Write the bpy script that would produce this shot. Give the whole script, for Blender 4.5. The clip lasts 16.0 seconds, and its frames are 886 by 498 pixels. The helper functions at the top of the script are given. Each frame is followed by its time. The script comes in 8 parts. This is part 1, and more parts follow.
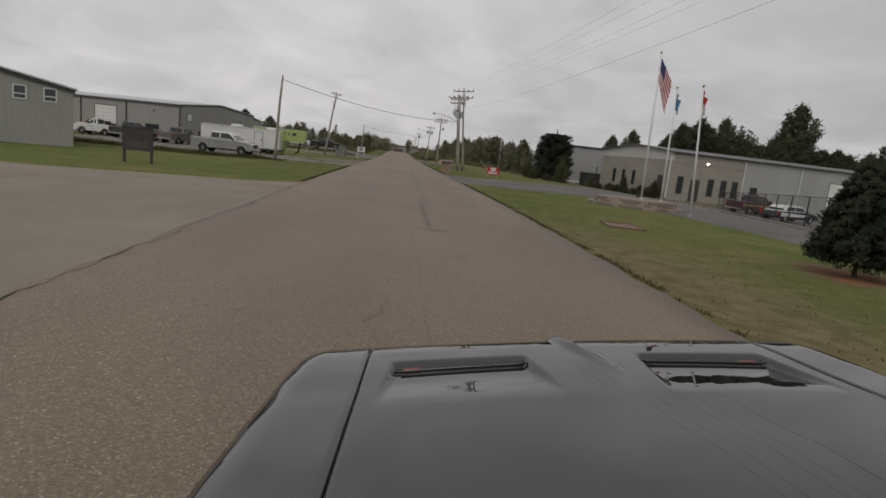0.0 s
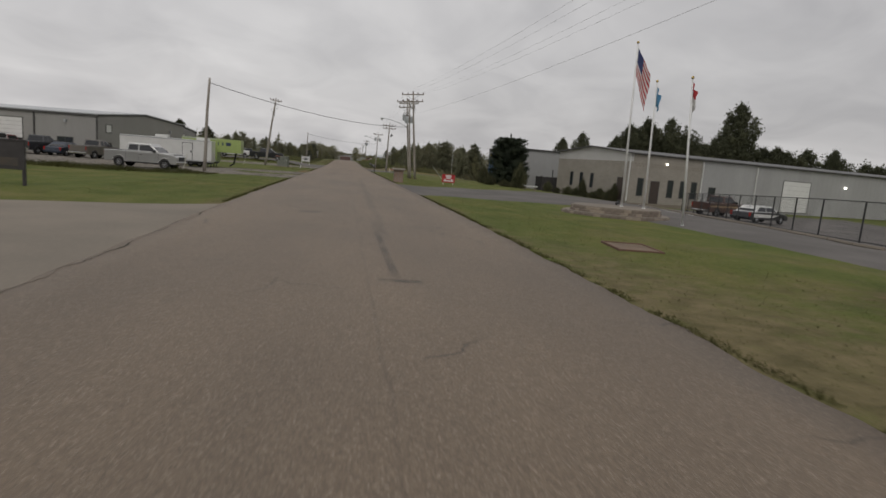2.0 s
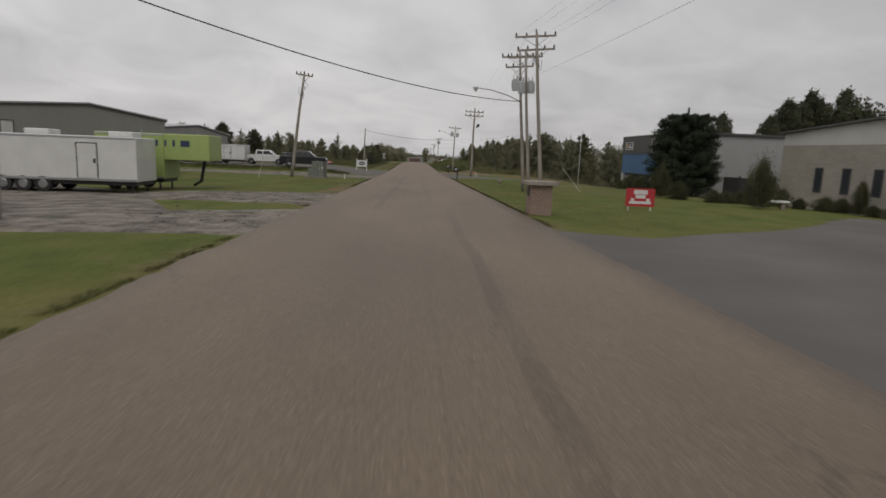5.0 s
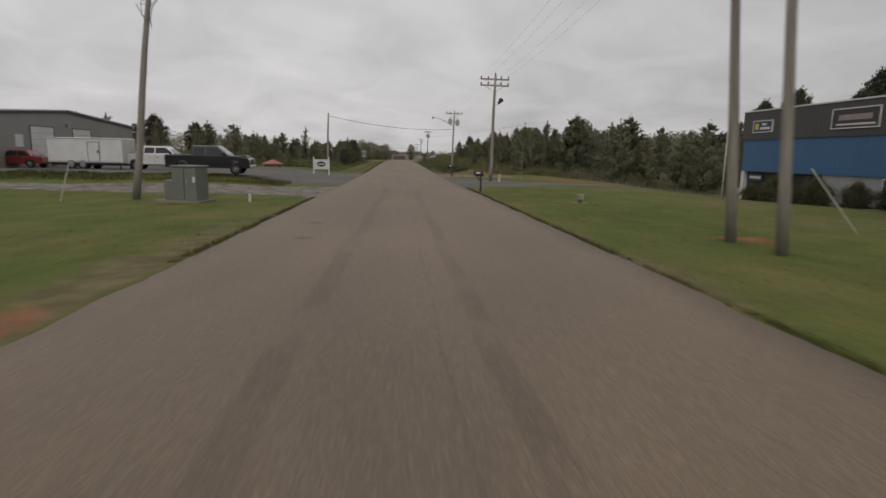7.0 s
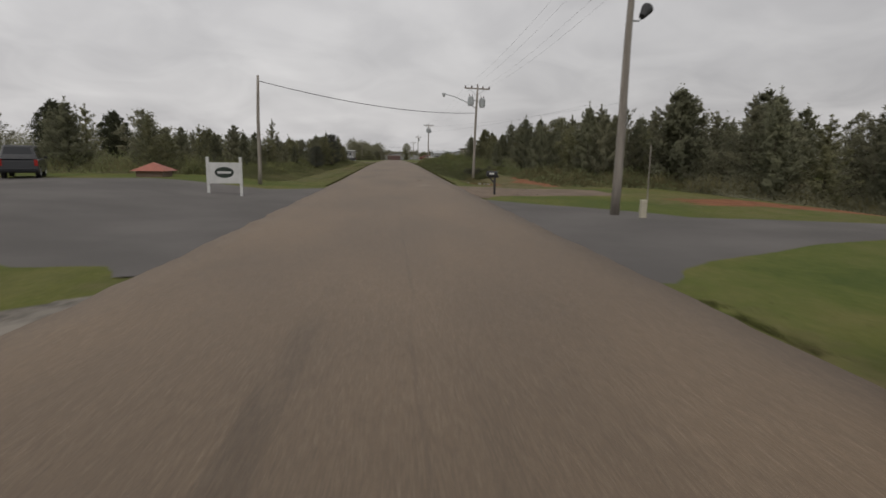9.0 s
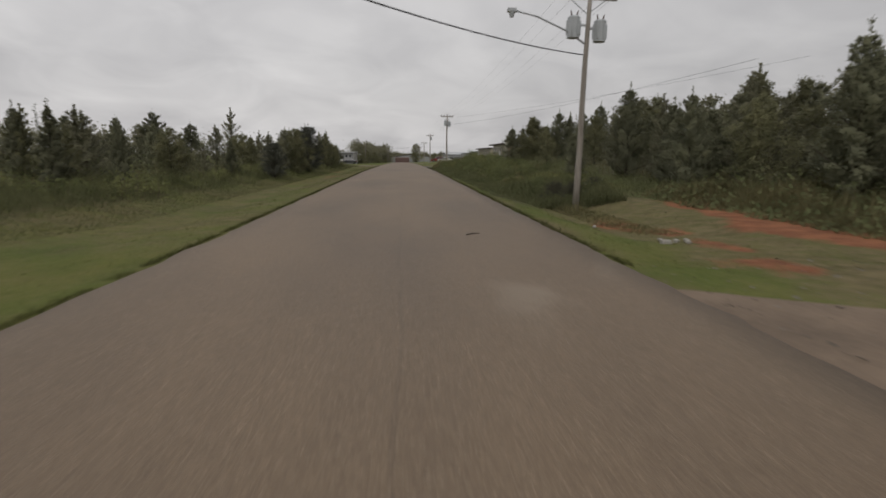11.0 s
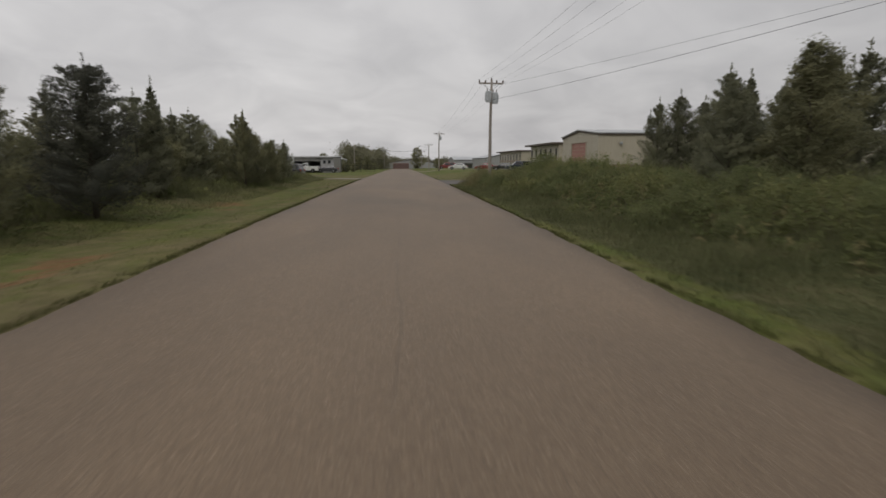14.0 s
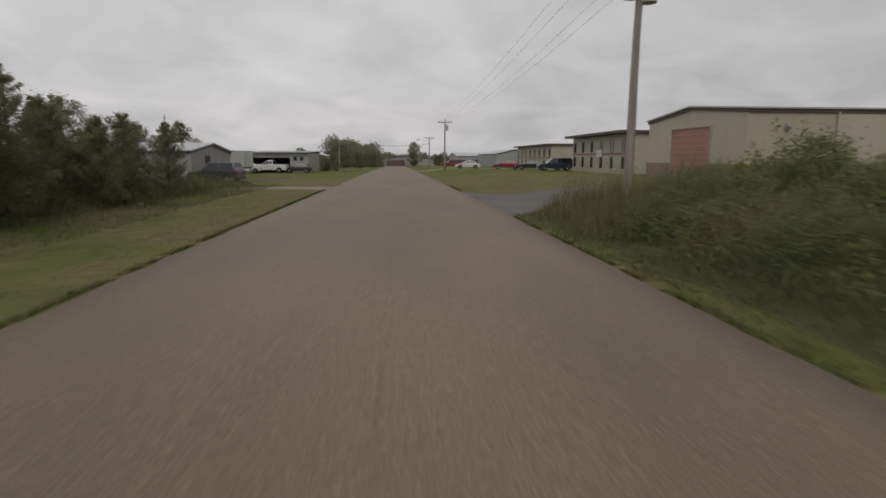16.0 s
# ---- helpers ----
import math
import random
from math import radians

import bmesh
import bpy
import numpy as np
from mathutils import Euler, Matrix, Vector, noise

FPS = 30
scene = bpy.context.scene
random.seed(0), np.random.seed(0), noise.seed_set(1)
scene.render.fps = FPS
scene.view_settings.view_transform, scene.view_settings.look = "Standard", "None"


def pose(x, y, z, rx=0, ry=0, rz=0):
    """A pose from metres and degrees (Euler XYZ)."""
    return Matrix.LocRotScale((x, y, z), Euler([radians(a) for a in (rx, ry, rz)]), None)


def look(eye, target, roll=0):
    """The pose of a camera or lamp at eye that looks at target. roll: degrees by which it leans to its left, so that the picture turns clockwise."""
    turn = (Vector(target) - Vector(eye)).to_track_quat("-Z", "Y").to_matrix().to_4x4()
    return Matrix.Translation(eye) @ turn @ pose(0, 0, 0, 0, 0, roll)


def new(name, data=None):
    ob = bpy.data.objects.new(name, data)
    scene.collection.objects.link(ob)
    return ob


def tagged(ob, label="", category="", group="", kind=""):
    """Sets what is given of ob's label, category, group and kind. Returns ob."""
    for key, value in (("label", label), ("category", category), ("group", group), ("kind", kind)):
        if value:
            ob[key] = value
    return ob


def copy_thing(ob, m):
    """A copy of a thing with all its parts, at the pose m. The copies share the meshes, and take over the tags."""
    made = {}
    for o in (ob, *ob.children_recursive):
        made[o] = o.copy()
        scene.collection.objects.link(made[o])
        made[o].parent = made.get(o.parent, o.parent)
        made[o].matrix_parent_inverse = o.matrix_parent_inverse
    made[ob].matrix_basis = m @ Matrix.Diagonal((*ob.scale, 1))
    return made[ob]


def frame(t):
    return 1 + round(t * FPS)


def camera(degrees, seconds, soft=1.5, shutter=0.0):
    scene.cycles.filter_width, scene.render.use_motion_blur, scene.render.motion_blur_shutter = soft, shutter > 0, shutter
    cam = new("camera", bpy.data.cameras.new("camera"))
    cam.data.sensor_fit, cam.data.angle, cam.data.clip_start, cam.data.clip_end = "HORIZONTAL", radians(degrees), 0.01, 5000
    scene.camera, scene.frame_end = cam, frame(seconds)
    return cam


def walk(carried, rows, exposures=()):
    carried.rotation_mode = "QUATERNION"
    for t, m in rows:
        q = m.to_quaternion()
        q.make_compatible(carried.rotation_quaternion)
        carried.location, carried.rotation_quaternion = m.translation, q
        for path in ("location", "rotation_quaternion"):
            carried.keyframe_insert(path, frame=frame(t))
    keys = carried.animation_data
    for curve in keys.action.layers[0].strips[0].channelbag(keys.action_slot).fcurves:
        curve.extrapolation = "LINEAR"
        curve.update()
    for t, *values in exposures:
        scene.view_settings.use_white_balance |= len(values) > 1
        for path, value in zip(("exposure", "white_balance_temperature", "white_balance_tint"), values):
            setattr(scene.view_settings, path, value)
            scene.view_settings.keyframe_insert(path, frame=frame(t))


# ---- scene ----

# ---------------------------------------------------------------- camera
cam = camera(76.19, 16.0, soft=1.6, shutter=0.3)
# seconds, x, y, z, heading to the right, pitch up, roll
TRACK = [
    (0.0, -0.303, 0.000, 1.832, 5.59, -9.76, 6.16),
    (0.5, -0.285, 0.120, 1.853, 5.62, -9.59, 6.29),
    (1.0, -0.271, 0.676, 1.857, 5.77, -8.98, 5.70),
    (1.5, -0.275, 2.078, 1.852, 7.84, -8.68, 5.20),
    (2.0, -0.252, 4.485, 1.844, 10.47, -8.67, 4.62),
    (2.5, -0.217, 7.584, 1.872, 11.70, -8.93, 4.27),
    (3.0, -0.066, 11.237, 1.864, 6.89, -8.90, 3.59),
    (3.5, 0.042, 16.542, 1.859, 4.36, -9.56, 3.41),
    (4.0, 0.010, 22.706, 1.841, 3.02, -9.00, 2.86),
    (6.5, -0.251, 56.943, 1.578, 4.27, -9.61, 1.10),
    (7.0, -0.271, 64.047, 1.535, 4.59, -9.48, 1.06),
    (7.5, -0.244, 71.328, 1.482, 5.04, -9.54, 1.24),
    (8.0, -0.145, 78.539, 1.428, 5.24, -9.65, 1.10),
    (8.5, -0.104, 85.928, 1.383, 5.28, -9.55, 0.90),
    (11.0, 0.235, 123.068, 1.181, 4.11, -9.32, 0.14),
    (11.5, 0.228, 130.547, 1.172, 4.14, -9.09, 0.13),
    (12.0, 0.218, 137.988, 1.176, 4.35, -9.10, -0.09),
    (12.5, 0.306, 145.424, 1.215, 4.12, -9.15, -0.09),
    (13.0, 0.302, 152.966, 1.228, 4.14, -9.09, 0.39),
    (13.5, 0.269, 160.197, 1.251, 4.19, -9.23, -0.01),
    (14.0, 0.230, 167.226, 1.279, 4.24, -8.80, 0.10),
    (14.5, 0.201, 174.143, 1.299, 4.56, -8.69, 0.34),
    (15.0, 0.216, 180.987, 1.334, 4.74, -8.71, 0.51),
    (15.5, 0.250, 187.884, 1.342, 4.77, -8.90, 0.25),
    (16.0, 0.284, 194.804, 1.333, 4.75, -9.16, 0.16),
]


def seat(x, y, z, heading, pitch, roll):
    h, p = radians(heading), radians(pitch)
    ahead = Vector((math.sin(h) * math.cos(p), math.cos(h) * math.cos(p), math.sin(p)))
    return look((x, y, z), Vector((x, y, z)) + ahead, roll)


walk(cam, [(r[0], seat(*r[1:])) for r in TRACK])

# ---------------------------------------------------------------- sky and light
SUN_UP, SUN_TURN = radians(52), radians(200)
world = bpy.data.worlds.new("overcast_sky")
scene.world = world
world.use_nodes = True
wn, wl = world.node_tree.nodes, world.node_tree.links
wn.clear()
w_out = wn.new("ShaderNodeOutputWorld")
w_sky = wn.new("ShaderNodeTexSky")
w_sky.sky_type, w_sky.sun_disc = "NISHITA", False
w_sky.sun_elevation, w_sky.sun_rotation = SUN_UP, SUN_TURN
w_sky.air_density, w_sky.dust_density = 1.5, 4.0
w_bg1 = wn.new("ShaderNodeBackground")
w_bg1.inputs["Strength"].default_value = 0.05
wl.new(w_sky.outputs[0], w_bg1.inputs["Color"])
# the cloud deck: broad soft grey banks, flattened towards the horizon
w_tc = wn.new("ShaderNodeTexCoord")
w_sep = wn.new("ShaderNodeSeparateXYZ")
wl.new(w_tc.outputs["Generated"], w_sep.inputs[0])
w_h = wn.new("ShaderNodeMath")
w_h.operation = "ADD"
w_h.inputs[1].default_value = 0.3
wl.new(w_sep.outputs["Z"], w_h.inputs[0])
w_hm = wn.new("ShaderNodeMath")
w_hm.operation = "MAXIMUM"
w_hm.inputs[1].default_value = 0.2
wl.new(w_h.outputs[0], w_hm.inputs[0])
w_cmb = wn.new("ShaderNodeCombineXYZ")
for i, axis in enumerate("XY"):
    w_d = wn.new("ShaderNodeMath")
    w_d.operation = "DIVIDE"
    wl.new(w_sep.outputs[axis], w_d.inputs[0])
    wl.new(w_hm.outputs[0], w_d.inputs[1])
    wl.new(w_d.outputs[0], w_cmb.inputs[i])
w_n1 = wn.new("ShaderNodeTexNoise")
w_n1.inputs["Scale"].default_value, w_n1.inputs["Detail"].default_value = 0.75, 5.0
w_n1.inputs["Roughness"].default_value, w_n1.inputs["Distortion"].default_value = 0.52, 0.5
wl.new(w_cmb.outputs[0], w_n1.inputs["Vector"])
w_r = wn.new("ShaderNodeValToRGB")
w_r.color_ramp.elements[0].position, w_r.color_ramp.elements[1].position = 0.33, 0.67
w_r.color_ramp.elements[0].color = (0.475, 0.465, 0.475, 1)
w_r.color_ramp.elements[1].color = (0.76, 0.743, 0.74, 1)
w_n2 = wn.new("ShaderNodeTexNoise")
w_n2.inputs["Scale"].default_value, w_n2.inputs["Detail"].default_value = 2.7, 4.0
w_n2.inputs["Distortion"].default_value = 0.8
wl.new(w_cmb.outputs[0], w_n2.inputs["Vector"])
w_bl = wn.new("ShaderNodeMix")
w_bl.inputs["Factor"].default_value = 0.38
wl.new(w_n1.outputs["Fac"], w_bl.inputs["A"])
wl.new(w_n2.outputs["Fac"], w_bl.inputs["B"])
wl.new(w_bl.outputs["Result"], w_r.inputs[0])
w_bg2 = wn.new("ShaderNodeBackground")
w_tilt = wn.new("ShaderNodeMath")
w_tilt.operation = "MULTIPLY_ADD"
w_tilt.inputs[1].default_value, w_tilt.inputs[2].default_value = -0.13, 0.985
wl.new(w_sep.outputs["X"], w_tilt.inputs[0])
wl.new(w_tilt.outputs[0], w_bg2.inputs["Strength"])
wl.new(w_r.outputs[0], w_bg2.inputs["Color"])
w_mix = wn.new("ShaderNodeMixShader")
w_mix.inputs[0].default_value = 0.9
wl.new(w_bg1.outputs[0], w_mix.inputs[1])
wl.new(w_bg2.outputs[0], w_mix.inputs[2])
wl.new(w_mix.outputs[0], w_out.inputs[0])

sun_lamp = bpy.data.lights.new("sun", "SUN")
sun_lamp.energy, sun_lamp.angle, sun_lamp.color = 0.9, radians(40), (1.0, 0.965, 0.92)
sun = new("sun", sun_lamp)
sun.matrix_basis = look((-20, -60, 80), (0, 0, 0))


# ---------------------------------------------------------------- materials
def mat(name, col, col2=None, rough=0.7, metal=0.0, scale=3.0, fine=40.0, bump=0.2, spec=0.5, mixat=(0.35, 0.65), stretch=None, coat=0.0):
    """A surface of two tones mixed by broad and fine noise, with a fine relief."""
    m = bpy.data.materials.new(name)
    m.use_nodes = True
    n, l = m.node_tree.nodes, m.node_tree.links
    b = n["Principled BSDF"]
    b.inputs["Roughness"].default_value, b.inputs["Metallic"].default_value = rough, metal
    b.inputs["Specular IOR Level"].default_value = spec
    b.inputs["Coat Weight"].default_value = coat
    b.inputs["Coat Roughness"].default_value = 0.04
    col2 = col2 or tuple(c * 0.8 for c in col)
    tc = n.new("ShaderNodeTexCoord")
    src = tc.outputs["Object"]
    if stretch:
        mp = n.new("ShaderNodeMapping")
        mp.inputs["Scale"].default_value = stretch
        l.new(src, mp.inputs["Vector"])
        src = mp.outputs["Vector"]
    n1, n2 = n.new("ShaderNodeTexNoise"), n.new("ShaderNodeTexNoise")
    n1.inputs["Scale"].default_value, n1.inputs["Detail"].default_value = scale, 6
    n2.inputs["Scale"].default_value, n2.inputs["Detail"].default_value = fine, 3
    l.new(src, n1.inputs["Vector"])
    l.new(src, n2.inputs["Vector"])
    ad = n.new("ShaderNodeMath")
    ad.operation = "MULTIPLY_ADD"
    ad.inputs[1].default_value = 0.35
    l.new(n2.outputs["Fac"], ad.inputs[0])
    sc = n.new("ShaderNodeMath")
    sc.operation = "MULTIPLY"
    sc.inputs[1].default_value = 0.65
    l.new(n1.outputs["Fac"], sc.inputs[0])
    l.new(sc.outputs[0], ad.inputs[2])
    r = n.new("ShaderNodeValToRGB")
    r.color_ramp.elements[0].position, r.color_ramp.elements[1].position = mixat
    r.color_ramp.elements[0].color, r.color_ramp.elements[1].color = (*col2, 1), (*col, 1)
    l.new(ad.outputs[0], r.inputs[0])
    l.new(r.outputs[0], b.inputs["Base Color"])
    if bump:
        bp = n.new("ShaderNodeBump")
        bp.inputs["Strength"].default_value, bp.inputs["Distance"].default_value = bump, 0.02
        l.new(n2.outputs["Fac"], bp.inputs["Height"])
        l.new(bp.outputs[0], b.inputs["Normal"])
    return m


def ribbed(name, col, col2, axis="X", pitch=0.3, rough=0.5):
    """Sheet metal cladding with upright ribs and faint weather streaks."""
    m = mat(name, col, col2, rough=rough, scale=0.5, fine=6, bump=0.0, stretch=(1, 1, 0.25), spec=0.35)
    n, l = m.node_tree.nodes, m.node_tree.links
    tc = n.new("ShaderNodeTexCoord")
    wv = n.new("ShaderNodeTexWave")
    wv.wave_type, wv.bands_direction, wv.wave_profile = "BANDS", axis, "SIN"
    wv.inputs["Scale"].default_value = 0.314 / pitch
    l.new(tc.outputs["Object"], wv.inputs["Vector"])
    bp = n.new("ShaderNodeBump")
    bp.inputs["Strength"].default_value, bp.inputs["Distance"].default_value = 0.35, 0.02
    l.new(wv.outputs["Fac"], bp.inputs["Height"])
    l.new(bp.outputs[0], n["Principled BSDF"].inputs["Normal"])
    return m


def masonry(name, col, col2, mortar, width=0.4, height=0.2):
    m = bpy.data.materials.new(name)
    m.use_nodes = True
    n, l = m.node_tree.nodes, m.node_tree.links
    b = n["Principled BSDF"]
    b.inputs["Roughness"].default_value = 0.9
    tc = n.new("ShaderNodeTexCoord")
    sp = n.new("ShaderNodeSeparateXYZ")
    l.new(tc.outputs["Object"], sp.inputs[0])
    ad = n.new("ShaderNodeMath")
    l.new(sp.outputs["X"], ad.inputs[0])
    l.new(sp.outputs["Y"], ad.inputs[1])
    cb = n.new("ShaderNodeCombineXYZ")
    l.new(ad.outputs[0], cb.inputs["X"])
    l.new(sp.outputs["Z"], cb.inputs["Y"])
    br = n.new("ShaderNodeTexBrick")
    br.inputs["Scale"].default_value = 1.0
    br.inputs["Brick Width"].default_value, br.inputs["Row Height"].default_value = width, height
    br.inputs["Mortar Size"].default_value = 0.012
    br.inputs["Color1"].default_value, br.inputs["Color2"].default_value = (*col, 1), (*col2, 1)
    br.inputs["Mortar"].default_value = (*mortar, 1)
    l.new(cb.outputs[0], br.inputs["Vector"])
    ns = n.new("ShaderNodeTexNoise")
    ns.inputs["Scale"].default_value, ns.inputs["Detail"].default_value = 0.6, 6
    l.new(tc.outputs["Object"], ns.inputs["Vector"])
    mx = n.new("ShaderNodeMixRGB")
    mx.blend_type = "MULTIPLY"
    mx.inputs[0].default_value = 0.35
    l.new(br.outputs["Color"], mx.inputs[1])
    l.new(ns.outputs["Fac"], mx.inputs[2])
    l.new(mx.outputs[0], b.inputs["Base Color"])
    bp = n.new("ShaderNodeBump")
    bp.inputs["Strength"].default_value, bp.inputs["Distance"].default_value = 0.6, 0.01
    l.new(br.outputs["Fac"], bp.inputs["Height"])
    bp.invert = True
    l.new(bp.outputs[0], b.inputs["Normal"])
    return m


def leafy(name, dark, light, dry=None, clump=0.9):
    """Foliage: leaves vary in tone singly and by clumps; light passes through a little."""
    m = bpy.data.materials.new(name)
    m.use_nodes = True
    n, l = m.node_tree.nodes, m.node_tree.links
    b = n["Principled BSDF"]
    b.inputs["Roughness"].default_value = 0.65
    b.inputs["Specular IOR Level"].default_value = 0.08
    g = n.new("ShaderNodeNewGeometry")
    oi = n.new("ShaderNodeObjectInfo")
    tc = n.new("ShaderNodeTexCoord")
    ns = n.new("ShaderNodeTexNoise")
    ns.inputs["Scale"].default_value, ns.inputs["Detail"].default_value = clump, 3
    l.new(tc.outputs["Object"], ns.inputs["Vector"])
    ad = n.new("ShaderNodeMath")
    ad.operation = "MULTIPLY_ADD"
    ad.inputs[1].default_value = 0.14
    l.new(g.outputs["Random Per Island"], ad.inputs[0])
    l.new(ns.outputs["Fac"], ad.inputs[2])
    r = n.new("ShaderNodeValToRGB")
    r.color_ramp.elements[0].position, r.color_ramp.elements[1].position = 0.36, 0.86
    r.color_ramp.elements[0].color, r.color_ramp.elements[1].color = (*dark, 1), (*light, 1)
    if dry:
        r.color_ramp.elements[1].position = 0.74
        e = r.color_ramp.elements.new(0.88)
        e.color = (*dry, 1)
    l.new(ad.outputs[0], r.inputs[0])
    hs = n.new("ShaderNodeHueSaturation")
    mr = n.new("ShaderNodeMapRange")
    mr.inputs["To Min"].default_value, mr.inputs["To Max"].default_value = 0.8, 1.2
    l.new(oi.outputs["Random"], mr.inputs["Value"])
    l.new(mr.outputs[0], hs.inputs["Value"])
    l.new(r.outputs[0], hs.inputs["Color"])
    l.new(hs.outputs[0], b.inputs["Base Color"])
    tr = n.new("ShaderNodeBsdfTranslucent")
    l.new(hs.outputs[0], tr.inputs["Color"])
    mx = n.new("ShaderNodeMixShader")
    mx.inputs[0].default_value = 0.55
    l.new(b.outputs[0], mx.inputs[1])
    l.new(tr.outputs[0], mx.inputs[2])
    l.new(mx.outputs[0], n["Material Output"].inputs["Surface"])
    return m


def glass(name, col=(0.03, 0.035, 0.04)):
    m = mat(name, col, tuple(c * 0.8 for c in col), rough=0.06, bump=0.0, spec=0.6)
    return m


def glow(name, col, power):
    m = bpy.data.materials.new(name)
    m.use_nodes = True
    b = m.node_tree.nodes["Principled BSDF"]
    b.inputs["Base Color"].default_value = (*col, 1)
    b.inputs["Emission Color"].default_value = (*col, 1)
    b.inputs["Emission Strength"].default_value = power
    return m


M_CLAD_GREY = ribbed("grey_cladding", (0.285, 0.278, 0.262), (0.25, 0.243, 0.228))
M_CLAD_GREY_Y = ribbed("grey_cladding_side", (0.285, 0.278, 0.262), (0.25, 0.243, 0.228), axis="Y")
M_CLAD_WHITE = ribbed("white_cladding", (0.33, 0.33, 0.325), (0.285, 0.285, 0.28), pitch=0.9)
M_CLAD_GABLE = ribbed("pale_gable_cladding", (0.47, 0.46, 0.445), (0.42, 0.41, 0.395), axis="Y", pitch=0.3)
M_CLAD_PALE = ribbed("pale_grey_cladding", (0.3, 0.305, 0.3), (0.25, 0.255, 0.25), pitch=0.9)
M_CLAD_TAN = ribbed("tan_cladding", (0.4, 0.365, 0.29), (0.35, 0.32, 0.25))
M_CLAD_TAN_PALE = ribbed("pale_tan_cladding", (0.44, 0.41, 0.335), (0.39, 0.36, 0.29))
M_CLAD_TAN_Y = ribbed("tan_cladding_side", (0.4, 0.365, 0.29), (0.35, 0.32, 0.25), axis="Y")
M_CLAD_BLUE = ribbed("blue_cladding", (0.045, 0.12, 0.24), (0.04, 0.1, 0.2), axis="Y")
M_CLAD_DARK = ribbed("charcoal_cladding", (0.06, 0.058, 0.055), (0.05, 0.048, 0.045), axis="Y")
M_ROOF = ribbed("galvanised_roof", (0.42, 0.43, 0.44), (0.36, 0.37, 0.38), pitch=0.6, rough=0.4)
M_ROOF_Y = ribbed("galvanised_roof_side", (0.42, 0.43, 0.44), (0.36, 0.37, 0.38), axis="Y", pitch=0.6, rough=0.4)
M_TRIM_DARK = mat("dark_trim", (0.07, 0.068, 0.065), rough=0.5, bump=0.05)
M_TRIM_WHITE = mat("white_trim", (0.62, 0.62, 0.6), rough=0.5, bump=0.05)
M_BLOCK = masonry("split_face_block", (0.35, 0.32, 0.275), (0.31, 0.285, 0.245), (0.29, 0.265, 0.23))
M_BRICK_RED = masonry("brick", (0.28, 0.17, 0.12), (0.24, 0.14, 0.1), (0.3, 0.27, 0.24), 0.21, 0.075)
M_STONE_PALE = mat("tan_retaining_block", (0.3, 0.255, 0.2), (0.2, 0.165, 0.13), rough=0.95, scale=5, bump=0.6)
M_STONE = mat("retaining_block", (0.2, 0.165, 0.135), (0.12, 0.098, 0.08), rough=0.95, scale=5, bump=0.6)
M_GLASS = glass("dark_window_glass")
M_CARGLASS = glass("car_glass", (0.015, 0.017, 0.02))
M_DOOR_WHITE = mat("white_door_panel", (0.66, 0.66, 0.64), (0.58, 0.58, 0.56), rough=0.55, scale=1.5, bump=0.05)
M_DOOR_RED = mat("faded_red_door", (0.33, 0.165, 0.13), (0.28, 0.13, 0.1), rough=0.6, scale=1.0, bump=0.1)
M_DOOR_BROWN = mat("brown_door", (0.05, 0.035, 0.028), rough=0.5, bump=0.05)
# near-black that stands in for the shade of unlit insides
M_DARK = mat("interior_shade_black", (0.02, 0.02, 0.02), rough=0.9, bump=0)
M_WOOD_POLE = mat("weathered_pole_wood", (0.33, 0.3, 0.262), (0.185, 0.162, 0.138), rough=0.9, scale=2.0, fine=30, bump=0.6, stretch=(6, 6, 0.4))
M_WOOD_DARK = mat("dark_stained_wood", (0.045, 0.04, 0.04), (0.03, 0.027, 0.027), rough=0.75, scale=4, bump=0.3)
M_GALV = mat("galvanised_steel", (0.42, 0.43, 0.44), (0.34, 0.35, 0.36), rough=0.4, metal=0.7, bump=0.05)
M_TRANSF = mat("grey_transformer_paint", (0.42, 0.44, 0.45), (0.36, 0.38, 0.39), rough=0.45, scale=2, bump=0.05)
M_PORCELAIN = mat("brown_porcelain", (0.1, 0.06, 0.045), rough=0.2, bump=0)
M_WIRE = mat("black_cable", (0.03, 0.03, 0.032), rough=0.6, bump=0)
M_WIRE_OLD = mat("weathered_grey_wire", (0.2, 0.2, 0.2), rough=0.6, bump=0)
M_ALU = mat("white_flagpole", (0.66, 0.66, 0.65), (0.58, 0.58, 0.57), rough=0.35, bump=0.02)
M_TYRE = mat("tyre_rubber", (0.022, 0.022, 0.022), rough=0.85, scale=8, bump=0.2)
M_RIM = mat("alloy_rim", (0.45, 0.45, 0.46), rough=0.3, metal=0.8, bump=0)
M_CHROME = mat("chrome", (0.6, 0.6, 0.6), rough=0.15, metal=1.0, bump=0)
M_PLASTIC = mat("black_plastic", (0.025, 0.025, 0.026), rough=0.55, bump=0.05)
M_LAMP_RED = mat("red_lens", (0.35, 0.02, 0.015), rough=0.2, bump=0)
M_LAMP_CLEAR = mat("clear_lens", (0.6, 0.6, 0.58), rough=0.1, bump=0)
M_AMBER = mat("amber_lens", (0.2, 0.055, 0.035), rough=0.25, bump=0)
M_CARGREY = mat("dark_grey_gloss_paint", (0.017, 0.0155, 0.016), (0.013, 0.012, 0.0125), rough=0.4, metal=0.0, scale=1.0, fine=300, bump=0.0, spec=0.0, coat=1.0)
M_CARGREY.node_tree.nodes["Principled BSDF"].inputs["Coat IOR"].default_value = 1.75
M_CARGREY.node_tree.nodes["Principled BSDF"].inputs["Coat Roughness"].default_value = 0.005
